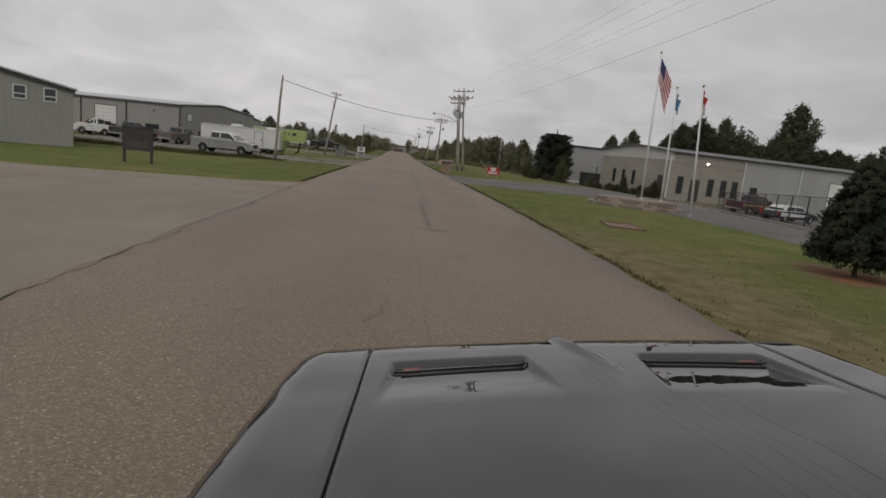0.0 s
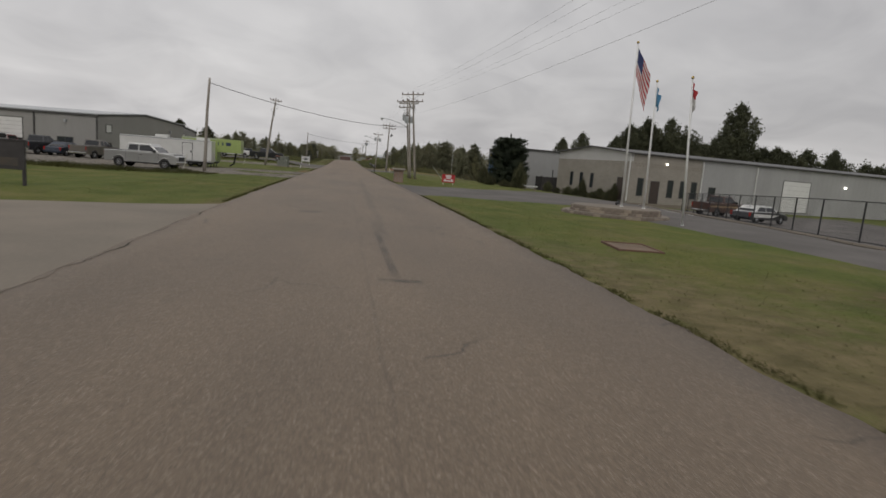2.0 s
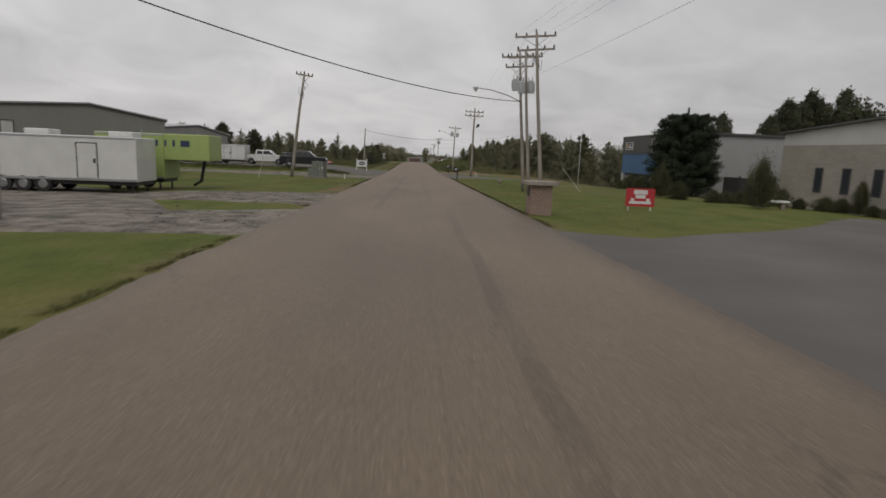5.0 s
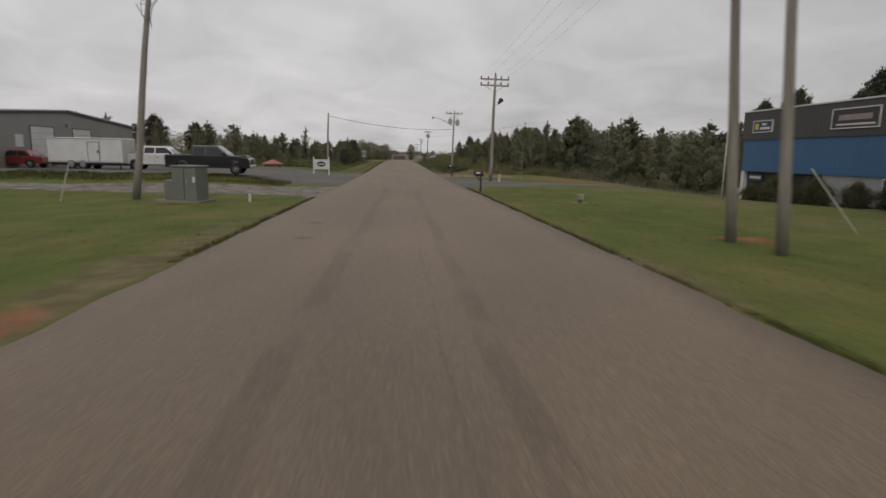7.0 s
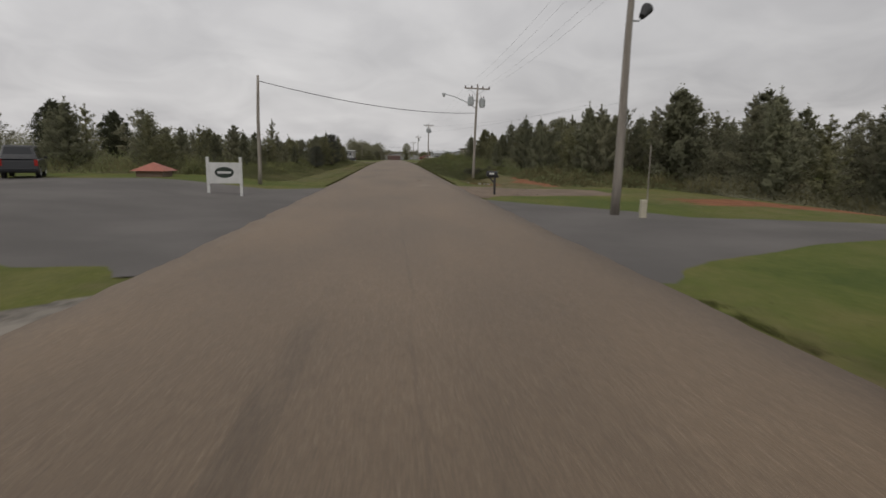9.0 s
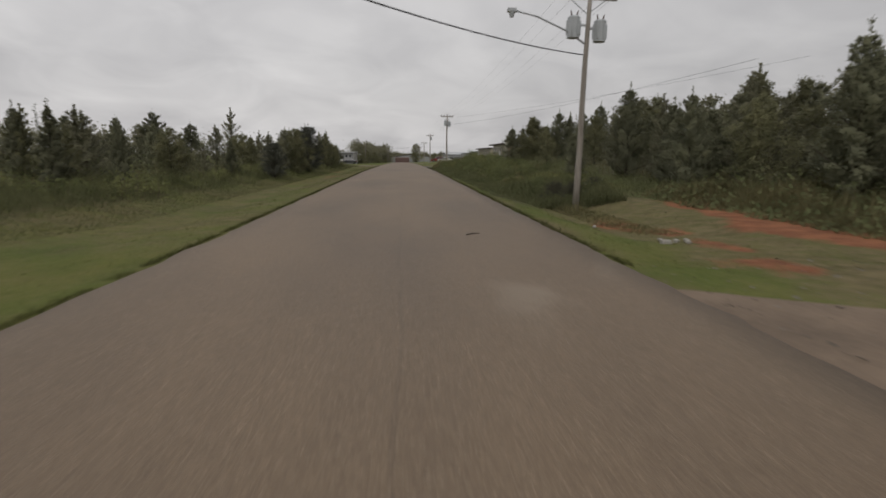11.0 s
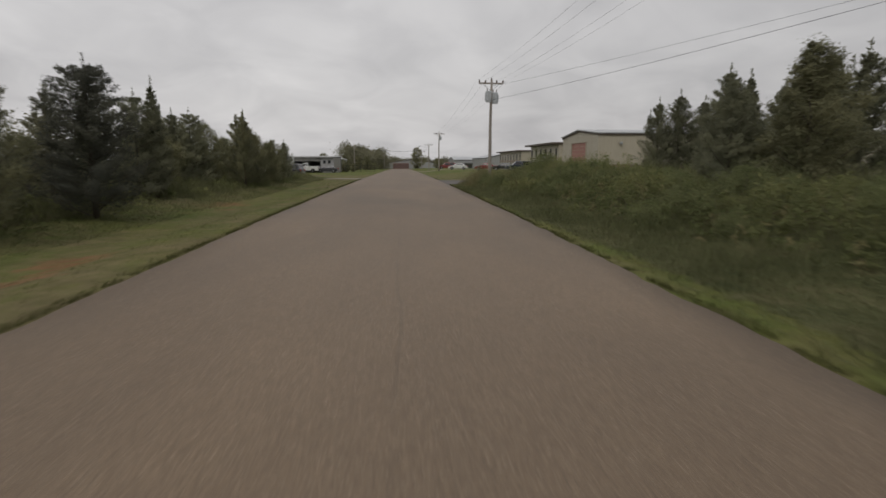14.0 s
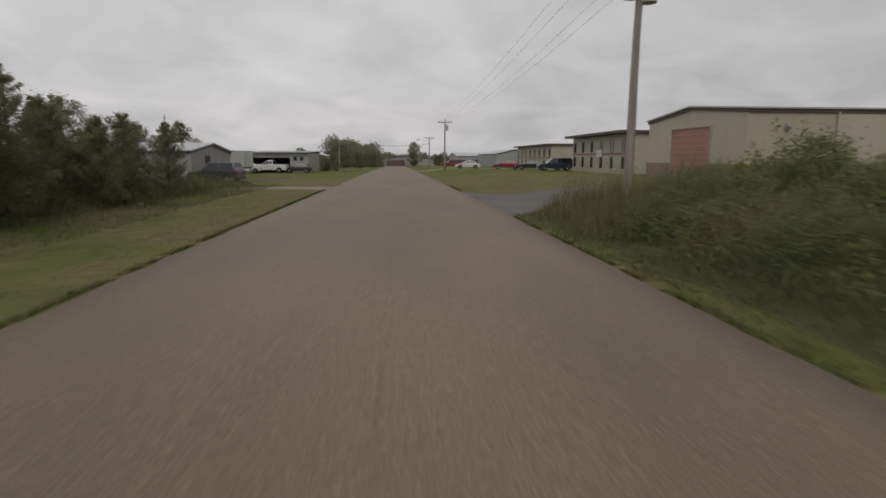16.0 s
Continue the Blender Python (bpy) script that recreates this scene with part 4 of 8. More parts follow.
opening(shop, "sign_board", "x+", 1.2, 2.0, 2.2, 3.0, 0.0, M_TRIM_DARK, M_DOOR_WHITE)
for dy in (1.4, 3.4):
    opening(shop, "door", "x+", dy, dy + 0.5, -1.2, 1.0, 0.0, M_TRIM_DARK, M_DOOR_BROWN)
wall_lamp(shop, -3.9, -0.14, 3.1)
wall_lamp(shop, 0.12, 12.6, 2.9)

# second grey shed, further along
shed2 = metal_building("metal_shed", "grey metal shed with two white roller doors facing the lot", -64.0, -31.5, 108.0, 134.4, -0.45, 4.0, 0.9, "x",
                       (M_CLAD_GREY_Y, M_CLAD_GREY_Y, M_CLAD_GREY, M_CLAD_GREY), M_ROOF, M_TRIM_DARK)
for a, b in ((115.6, 118.9), (122.0, 125.2)):
    opening(shed2, "roller_door", "x+", a, b, 0.0, 3.3, -31.5, M_TRIM_DARK, M_DOOR_WHITE, rows=6)
wall_lamp(shed2, -31.38, 121.0, 3.6, True)
downspout(shed2, -31.44, 108.1, -0.3, 3.8)
opening(shed2, "notice", "x+", 113.6, 114.5, 1.6, 2.5, -31.5, M_TRIM_WHITE, M_DOOR_WHITE)

# office with split-face block front and the long white warehouse behind it
office = thing("office_building", "tan block office with a long white metal warehouse behind", "building", pose(31.9, 65.0, 0, 0, 0, 11))
W_, E_ = 15.2, 4.6
bm = prism(B(), [(0, -1.1), (W_, -1.1), (W_, 3.7), (0, 3.7)], 0, 0.3)
part("front_wall", bm, M_BLOCK, office, "tan split-face block wall")
part("gable", prism(B(), [(0, 3.7), (W_, 3.7), (W_, E_), (W_ / 2, E_ + 0.72), (0, E_)], 0.02, 0.28), M_CLAD_GABLE, office, "pale metal gable")
part("side_wall", box(B(), 0.3, 10.5, 0, 0.3, -1.1, E_ - 0.05), M_BLOCK, office, "tan block side wall")
part("side_wall", box(B(), 0.3, 60, W_ - 0.3, W_, -1.1, E_ - 0.05), M_CLAD_WHITE, office)
part("warehouse_wall", box(B(), 10.5, 60, 0.02, 0.26, -1.3, E_ - 0.05), M_CLAD_WHITE, office, "white ribbed warehouse wall")
part("back_wall", box(B(), 59.7, 60, 0.3, W_ - 0.3, -1.3, E_), M_CLAD_WHITE, office)
part("roof", prism(B(), [(-0.3, E_ - 0.02), (W_ / 2, E_ + 0.72), (W_ + 0.3, E_ - 0.02), (W_ + 0.3, E_ + 0.1), (W_ / 2, E_ + 0.86), (-0.3, E_ + 0.1)], -0.35, 60.3), M_TRIM_DARK, office, "dark roof edge")
M_FRIEZE = mat("dark_frieze_block", (0.24, 0.21, 0.17), bump=0.2)
for i in range(22):
    part("frieze_block", box(B(), 0.5 + i * 0.46, 0.68 + i * 0.46, -0.035, 0.0, 3.45, 3.6), M_FRIEZE, office)
    part("frieze_block", box(B(), 0.72 + i * 0.46, 0.9 + i * 0.46, -0.035, 0.0, 3.2, 3.35), M_FRIEZE, office)
for y in (6.9, 9.2, 11.4):
    opening(office, "window", "x-", y, y + 0.55, 0.3, 2.0, 0.0, M_TRIM_DARK, M_GLASS)
opening(office, "door", "x-", 1.1, 2.1, -0.75, 1.75, 0.0, M_TRIM_DARK, M_DOOR_BROWN)
for x in (1.2, 5.6, 7.5, 9.2):
    opening(office, "window", "y-", x, x + 0.75, -0.1, 1.85, 0.0, M_TRIM_DARK, M_GLASS)
opening(office, "door", "y-", 3.1, 4.3, -1.0, 1.6, 0.0, M_TRIM_DARK, M_DOOR_BROWN)
opening(office, "window", "y-", 12.0, 13.0, -0.2, 1.4, 0.02, M_TRIM_DARK, M_GLASS)
for x in (10.6, 19.5):
    downspout(office, x, -0.08, -1.1, E_ - 0.2, M_TRIM_WHITE)
downspout(office, -0.08, 0.1, -0.8, E_ - 0.1, M_TRIM_WHITE)
opening(office, "roller_door", "y-", 24.5, 29.5, -1.0, 3.0, 0.02, M_TRIM_DARK, M_DOOR_WHITE, rows=7)
part("wall_lamp", box(B(), 4.97, 5.13, -0.2, 0, 3.6, 3.75, 0.03), M_LIT, office, "lit floodlight")
part("wall_lamp", box(B(), 36.1, 36.3, -0.2, 0, 2.66, 2.84, 0.03), M_LIT, office, "lit floodlight")
part("kerb", box(B(), -1.6, 11, -2.2, -1.95, -1.3, -0.86, 0.02), M_CONCRETE, office, "pale concrete kerb")

# blue and charcoal shop front
SHOP_AT = Matrix.Translation((25.45, 105.4, 5.08)) @ Matrix.Scale(1.2, 4) @ Matrix.Translation((-20.42, -98.5, -4.57))
blue = thing("parts_shop", "shop with charcoal parapet and blue metal front", "building", SHOP_AT)
part("blue_front", box(B(), 20.5, 20.8, 84.0, 98.4, 0.95, 2.85), M_CLAD_BLUE, blue, "blue ribbed metal band")
part("parapet", box(B(), 20.42, 20.8, 83.9, 98.5, 2.85, 4.5), M_CLAD_DARK, blue, "charcoal metal parapet")
part("lower_front", box(B(), 20.6, 20.85, 84.0, 91.6, -1.4, 0.95), M_CLAD_WHITE, blue, "white lower wall")
part("shop_window", box(B(), 20.75, 20.85, 91.6, 98.1, -1.4, 0.95), M_GLASS, blue)
part("corner_post", box(B(), 20.5, 20.8, 98.1, 98.4, -1.5, 0.95), M_TRIM_WHITE, blue)
part("south_wall", box(B(), 20.8, 46, 84.0, 84.3, -3.0, 4.3), M_CLAD_WHITE, blue)
part("north_wall", box(B(), 20.8, 46, 98.1, 98.4, -3.0, 4.3), M_CLAD_WHITE, blue)
part("back_wall", box(B(), 45.7, 46, 84.3, 98.1, -3.0, 4.3), M_CLAD_WHITE, blue)
part("roof", box(B(), 20.85, 46.2, 83.8, 98.6, 4.3, 4.46), M_TRIM_DARK, blue)
part("coping", box(B(), 20.36, 20.86, 83.84, 98.56, 4.5, 4.57), M_TRIM_WHITE, blue)
M_SIGN_DARK = mat("dark_sign_panel", (0.03, 0.022, 0.024), rough=0.5, bump=0)
M_SIGN_NAVY = mat("navy_sign_panel", (0.02, 0.035, 0.09), rough=0.5, bump=0)
M_SIGN_YEL = mat("yellow_sign_patch", (0.6, 0.42, 0.05), rough=0.5, bump=0)


def sign_panel(name, label, y0, y1, z0, z1, x, board, bars, rim=M_TRIM_WHITE):
    sg = thing(name, label, "sign", SHOP_AT)
    part("board", box(B(), x - 0.05, x, y0, y1, z0, z1), board, sg)
    bm = B()
    for a, b, c, d in ((y0 - 0.05, y1 + 0.05, z1, z1 + 0.05), (y0 - 0.05, y1 + 0.05, z0 - 0.05, z0), (y0 - 0.05, y0, z0, z1), (y1, y1 + 0.05, z0, z1)):
        box(bm, x - 0.07, x, a, b, c, d)
    part("rim", bm, rim, sg)
    for a, b, c, d, m in bars:
        part("lettering_bar", box(B(), x - 0.058, x - 0.049, a, b, c, d), m, sg)
    return sg


sign_panel("shop_sign", "small navy sign with a yellow emblem on the parapet", 95.7, 97.4, 3.3, 3.9, 20.42, M_SIGN_NAVY,
           [(96.9, 97.25, 3.42, 3.78, M_SIGN_YEL), (96.2, 96.6, 3.66, 3.78, M_TRIM_WHITE), (95.85, 96.75, 3.42, 3.56, M_TRIM_WHITE)], M_TRIM_WHITE)
sign_panel("shop_sign", "long dark framed sign on the charcoal parapet", 88.3, 91.1, 3.25, 4.12, 20.42, M_SIGN_DARK,
           [(88.7, 90.7, 3.6, 3.86, mat("faded_lettering", (0.3, 0.24, 0.24), bump=0)), (88.5, 90.8, 3.36, 3.44, M_TRIM_WHITE)])
banner = sign_panel("window_sign", "dark blue banner with pale lettering below the blue band", 85.2, 87.8, 0.0, 0.86, 20.6, M_SIGN_NAVY,
           [])
for words, size, y, z in (("AC SER", 0.4, 87.65, 0.46), ("On Sal", 0.3, 87.45, 0.1)):
    cu = bpy.data.curves.new("lettering", "FONT")
    cu.body, cu.size, cu.extrude, cu.offset = words, size, 0.004, 0.012
    cu.materials.append(M_TRIM_WHITE)
    ob = new("lettering", cu)
    ob.parent = banner
    ob.matrix_basis = Matrix.Translation((20.545, y, z)) @ Matrix(((0, 0, -1, 0), (-1, 0, 0, 0), (0, 1, 0, 0), (0, 0, 0, 1)))
sign_panel("window_lettering", "white lettering bar in the shop window", 96.6, 97.9, 0.45, 0.75, 20.75, M_SIGN_NAVY, [(96.7, 97.8, 0.52, 0.68, M_TRIM_WHITE)], M_SIGN_NAVY)

# tan warehouse with the red door
tan = metal_building("tan_warehouse", "tan metal warehouse with a faded red roller door", 21.7, 75.0, 228.4, 242.0, -0.6, 4.35, 0.62, "x",
                     (M_CLAD_TAN_Y, M_CLAD_TAN_Y, M_CLAD_TAN, M_CLAD_TAN), M_ROOF, mat("brown_trim", (0.1, 0.08, 0.06), bump=0.05))
opening(tan, "roller_door", "x-", 232.4, 237.8, 0.1, 3.5, 21.7, mat("beige_frame", (0.38, 0.33, 0.26), bump=0.05), M_DOOR_RED, rows=8, proud=0.1)
part("brick_base", box(B(), 21.62, 21.7, 228.4, 232.2, -0.6, 1.0), M_BRICK_RED, tan)
part("brick_base", box(B(), 21.62, 21.7, 238.0, 242.0, -0.6, 1.0), M_BRICK_RED, tan)
part("brick_base", box(B(), 21.62, 75, 228.32, 228.4, -0.6, 1.0), M_BRICK_RED, tan)
part("light_panel", box(B(), 27.5, 75, 228.36, 228.4, 1.0, 4.1), M_CLAD_TAN_PALE, tan, "paler wall sheets")
wall_lamp(tan, 24.2, 228.2, 3.3)
downspout(tan, 27.5, 228.3, -0.4, 4.2, M_CLAD_TAN_PALE)

# two-storey tan offices beyond it
def tan_office(x0, x1, y0, y1, zb, zt, over, label):
    ob = thing("office_block", label, "building", group="tan offices")
    t = 0.25
    part("front_wall", box(B(), x0, x0 + t, y0, y1, zb, zt), M_CLAD_TAN_Y, ob)
    part("back_wall", box(B(), x1 - t, x1, y0, y1, zb, zt), M_CLAD_TAN_Y, ob)
    part("side_wall", box(B(), x0 + t, x1 - t, y0, y0 + t, zb, zt), M_CLAD_TAN, ob)
    part("side_wall", box(B(), x0 + t, x1 - t, y1 - t, y1, zb, zt), M_CLAD_TAN, ob)
    part("roof", box(B(), x0 - over, x1 + 0.2, y0 - 0.3, y1 + 0.3, zt, zt + 0.28, 0.03), mat("brown_fascia", (0.09, 0.07, 0.055), bump=0.05), ob, "overhanging roof with brown fascia")
    n = int((y1 - y0) / 2.9)
    h = (zt - zb) / 2
    for k in range(n):
        y = y0 + 1.2 + k * (y1 - y0 - 2.2) / max(1, n - 1)
        for zz in (zb + 0.7, zb + h + 0.35):
            opening(ob, "window", "x-", y - 0.35, y + 0.35, zz, zz + 1.15, x0, M_TRIM_DARK, M_GLASS)
    part("band", box(B(), x0 - 0.05, x0, y0, y1, zb + h, zb + h + 0.18), M_BRICK_RED, ob)
    return ob


ofc = tan_office(23.5, 44, 250.5, 268.5, -0.4, 3.85, 1.1, "two-storey tan office with an overhanging flat roof")
part("hanging_banner", box(B(), 23.4, 23.44, 257.6, 259.4, 1.5, 2.3), M_TRIM_WHITE, ofc, "white banner")
tan_office(25.5, 52, 286.0, 312.0, -0.8, 3.4, 0.9, "long tan office with a flat roof")

# small grey buildings far along the road
lb = metal_building("grey_building", "small grey metal building with upper window and door", -36.0, -17.2, 245.4, 257.2, -0.95, 1.85, 0.7, "x",
                    (M_CLAD_GREY_Y, M_CLAD_GREY_Y, M_CLAD_GREY, M_CLAD_GREY), M_ROOF, M_TRIM_DARK)
opening(lb, "window", "x+", 249.2, 250.4, 0.75, 1.45, -17.2, M_TRIM_DARK, M_GLASS, bars=1)
opening(lb, "door", "x+", 249.3, 250.3, -0.9, 0.45, -17.2, M_TRIM_DARK, M_DOOR_BROWN)
shed3 = thing("open_shed", "open-fronted white shed with a dark bay", "building")
part("roof", prism(B(), [(285.5, 2.05), (300, 2.35), (300, 2.5), (285.5, 2.2)], -22.8, -13.2), M_CLAD_WHITE, shed3)
part("back_wall", box(B(), -22.6, -13.4, 299.5, 299.8, -1.3, 2.3), M_CLAD_GREY, shed3)
part("front_fascia", box(B(), -22.7, -16.2, 286, 286.2, 1.3, 2.05), M_CLAD_GREY, shed3)
part("end_wall", box(B(), -16.2, -13.5, 286, 286.25, -1.2, 2.05), M_CLAD_WHITE, shed3)
part("side_wall", box(B(), -22.6, -22.3, 286.2, 299.5, -1.2, 2.05), M_CLAD_GREY_Y, shed3)
part("side_wall", box(B(), -13.75, -13.5, 286.25, 299.5, -1.2, 2.05), M_CLAD_GREY_Y, shed3)
for k in range(2):
    opening(shed3, "window", "y-", -15.6 + k * 1.0, -15.2 + k * 1.0, 0.9, 1.4, 286.0, M_TRIM_DARK, M_GLASS)
metal_building("white_shed", "small pale metal shed", -17.6, -14.4, 312.0, 324.0, -1.5, 1.7, 0.5, "y", (M_CLAD_PALE,) * 4, M_ROOF_Y, M_TRIM_DARK)
end = metal_building("long_hall", "long pale hall across the road's end", -8.0, 19.0, 452.0, 475.0, -2.8, 0.4, 1.8, "y", (M_CLAD_PALE,) * 4, mat("grey_brown_roof", (0.2, 0.17, 0.15), (0.15, 0.13, 0.12), bump=0.1), M_TRIM_DARK)
part("porch", prism(B(), [(450.0, -2.7), (452.0, -2.7), (452.0, 0.5), (450.0, 0.1)], -3.6, 4.2), mat("red_brown_wall", (0.13, 0.08, 0.07), bump=0.1), end, "dark red porch")
metal_building("grey_hall", "grey gabled hall among the cars", 26.0, 36.0, 340.0, 372.0, -1.8, 2.4, 1.1, "y", (M_CLAD_PALE,) * 4, M_ROOF_Y, M_TRIM_DARK)
low = metal_building("grey_hall", "low grey hall behind the parked cars", 20.5, 32.0, 384.0, 410.0, -2.2, 1.9, 1.2, "x", (M_CLAD_PALE,) * 4, M_ROOF, M_TRIM_DARK)
part("carport", box(B(), 24.0, 31.0, 381.0, 384.0, 0.4, 0.7, 0.02), M_TRIM_DARK, low, "dark carport roof")
for x in (24.2, 27.5, 30.8):
    part("post", box(B(), x - 0.08, x + 0.08, 381.1, 381.3, -2.0, 0.4), M_TRIM_DARK, low)


# ---------------------------------------------------------------- utility poles and cables
def insulator(parent, x, y, z):
    bm = cyl(B(), (x, y, z), (x, y, z + 0.1), 0.05, 0.065, 8)
    cyl(bm, (x, y, z + 0.1), (x, y, z + 0.2), 0.06, 0.03, 8)
    part("insulator", bm, M_PORCELAIN, parent, smooth=True)


def transformer(parent, x, y, z, r=0.24, h=0.75):
    bm = cyl(B(), (x, y, z), (x, y, z + h), r, r, 14)
    cyl(bm, (x, y, z + h), (x, y, z + h + 0.07), r * 1.06, r * 0.8, 14)
    tf = part("transformer", bm, M_TRANSF, parent, "grey transformer can", smooth=False)
    for k in range(6):
        t = 2 * math.pi * k / 6
        cx, cy = x + math.cos(t) * r * 1.07, y + math.sin(t) * r * 1.07
        part("cooling_fin", box(B(), cx - 0.03, cx + 0.03, cy - 0.03, cy + 0.03, z + 0.1, z + h - 0.1), M_TRANSF, tf)
    for dx in (-0.09, 0.09):
        part("bushing", cyl(B(), (x + dx, y, z + h + 0.05), (x + dx * 1.6, y, z + h + 0.28), 0.035, 0.02, 6), M_PORCELAIN, tf)


def utility_pole(x, y, top, label, arms=(), lean=(0.0, 0.0), cans=(), lamp=None, flood=None, loops=False, r=0.16):
    zb = gz(x, y) - 0.1
    h = top - zb
    ob = thing("utility_pole", label, "pole", pose(x, y, zb, lean[1], lean[0], 0), group="utility poles along the road")
    pts = [(0.02 * math.sin(k * 1.3), 0.02 * math.cos(k * 0.9), h * k / 6) for k in range(7)]
    part("shaft", tube(B(), pts, [r * (1 - 0.42 * k / 6) for k in range(7)], 12), M_WOOD_POLE, ob, smooth=True)
    for z, half in arms:
        za = h - z
        part("crossarm", box(B(), -half, half, 0.12, 0.22, za - 0.06, za + 0.06, 0.01), M_WOOD_POLE, ob)
        bm = B()
        for s in (-1, 1):
            tube(bm, [(s * half * 0.62, 0.2, za - 0.05), (0, 0.2, za - 0.6)], 0.018, 5)
        part("brace", bm, M_GALV, ob)
        for s in (-0.95, -0.45, 0.45, 0.95):
            insulator(ob, s * half, 0.17, za + 0.06)
    if arms:
        insulator(ob, 0, 0, h)
    for dx, dz in cans:
        transformer(ob, dx, 0.05, h - dz)
        part("bracket", box(B(), min(0, dx), max(0, dx), 0.0, 0.06, h - dz + 0.45, h - dz + 0.53), M_GALV, ob)
    if lamp:
        z, reach, rise = lamp
        za = h - z
        pts = [(0, 0, za), (-reach * 0.3, 0, za + rise * 0.45), (-reach * 0.7, 0, za + rise * 0.85), (-reach, 0, za + rise)]
        part("lamp_arm", tube(B(), pts, 0.035, 8), M_GALV, ob, "galvanised lamp arm", smooth=True)
        bm = box(B(), -reach - 0.3, -reach + 0.05, -0.12, 0.12, za + rise - 0.07, za + rise + 0.08, 0.03)
        cyl(bm, (-reach - 0.12, 0, za + rise - 0.06), (-reach - 0.12, 0, za + rise - 0.25), 0.13, 0.07, 12)
        part("lamp_head", bm, M_TRANSF, ob, "grey lamp head with a glass bowl")
    if flood:
        z = h - flood
        part("flood_bracket", tube(B(), [(0, 0, z), (0.3, 0, z - 0.02), (0.42, 0, z + 0.1)], 0.03, 6), M_GALV, ob)
        bm = cyl(B(), (0.36, -0.1, z + 0.1), (0.62, 0.12, z + 0.42), 0.1, 0.2, 12)
        part("floodlight", bm, M_PLASTIC, ob, "dark floodlight")
    if loops:
        bm = B()
        for k in range(5):
            a = k * 1.3
            tube(bm, [(0.1 * math.cos(a), 0.1 * math.sin(a), h - 0.7 - 0.25 * k), (0.45 * math.cos(a), 0.45 * math.sin(a), h - 0.95 - 0.2 * k), (0.2 * math.cos(a + 1), 0.2 * math.sin(a + 1), h - 1.5 - 0.2 * k), (0.12, 0, h - 2.0)], 0.014, 5)
        part("jumper_wire", bm, M_WIRE, ob)
    return ob


utility_pole(7.95, 77.3, 9.3, "weathered utility pole with crossarms, transformer and street lamp", arms=((0.25, 1.25), (0.95, 1.0)), cans=((-0.35, 2.6),), lamp=(3.4, 3.1, 1.1), loops=True, lean=(-4.8, 0), r=0.135)
utility_pole(7.95, 75.4, 9.0, "weathered utility pole carrying a large transformer", arms=((0.3, 1.2),), cans=((0.32, 2.7), (-0.3, 2.7)), lean=(-4.6, 0), r=0.13)
utility_pole(8.2, 72.6, 9.7, "thick weathered utility pole with fanned jumper wires", arms=((0.2, 1.3), (1.0, 1.2)), loops=True, lean=(-5.2, 0), r=0.145)
utility_pole(7.55, 112.2, 8.15, "utility pole with two crossarms and a floodlight", arms=((0.35, 1.2), (0.85, 1.2)), flood=2.4, lean=(0.9, 0))
utility_pole(7.3, 145.8, 7.5, "leaning utility pole with two transformers and street lamp", arms=((0.2, 1.15),), cans=((-0.55, 1.75), (0.5, 1.85)), lamp=(2.0, 2.9, 1.15), lean=(1.7, 0), r=0.14)
utility_pole(7.05, 211.0, 7.35, "utility pole with crossarm and a transformer", arms=((0.2, 0.95),), cans=((0.28, 1.7), (-0.18, 1.6)), lean=(0.6, 0), r=0.145)
utility_pole(8.3, 288.5, 7.35, "far utility pole with a crossarm", arms=((0.3, 1.1),), cans=((0.25, 1.6),), lean=(0.3, 0))
utility_pole(8.2, 330.0, 6.2, "far utility pole with street lamp arm", arms=((0.3, 1.1),), lamp=(1.2, 2.6, 0.6))
utility_pole(8.2, 385.0, 5.2, "far utility pole with a crossarm", arms=((0.3, 1.1),))
utility_pole(-12.8, 330.0, 5.8, "far utility pole without a crossarm")
utility_pole(-2.0 - 5, 420.0, 4.5, "far utility pole at the road's end", arms=((0.3, 1.1),))
utility_pole(-10.85, 51.0, 6.75, "bare leaning utility pole at the yard's edge", lean=(2.2, 0), loops=False, r=0.14)
utility_pole(-11.3, 88.8, 8.75, "utility pole with one crossarm beside the cabinet", arms=((0.15, 0.75),), lean=(7.2, 0), loops=True, r=0.16)
utility_pole(-8.2, 129.0, 5.85, "bare utility pole beside the white sign", lean=(1.0, 0), r=0.13)
utility_pole(10.5, -34.0, 9.8, "utility pole behind the starting place", arms=((0.3, 1.2),))


def cable(a, b, sag, r=0.012, label="dark overhead cable between utility poles"):
    a, b = Vector(a), Vector(b)
    pts = [a.lerp(b, k / 28) - Vector((0, 0, sag * 4 * (k / 28) * (1 - k / 28))) for k in range(29)]
    solid("overhead_cable", tube(B(), pts, r, 5), M_WIRE if r > 0.0055 else M_WIRE_OLD, label, "cable", group="overhead cables")


cable((-10.6, 51, 6.4), (7.4, 77.3, 5.9), 0.75, 0.024, "thick black cable slung across the road")
cable((-8.1, 129, 5.55), (7.3, 145.6, 5.1), 0.55, 0.022, "thick black cable slung across the road")
cable((-12.7, 330, 5.4), (8.1, 330, 4.6), 0.9, 0.03)
for s in (-1.1, -0.5, 0.5, 1.1):
    cable((10.5 + s, -34, 9.7), (7.35 + s, 72.6, 9.6), 1.6, 0.0035)
    cable((7.35 + s, 72.6, 9.55), (7.6 + s, 112.2, 8.0), 0.5, 0.0035)
    cable((7.6 + s, 112.2, 8.0), (7.5 + s, 145.8, 7.4), 0.4, 0.0035)
    cable((7.5 + s, 145.8, 7.4), (7.1 + s, 211, 7.3), 0.8, 0.0035)
    cable((7.1 + s, 211, 7.3), (8.3 + s, 288.5, 7.2), 0.8, 0.005)
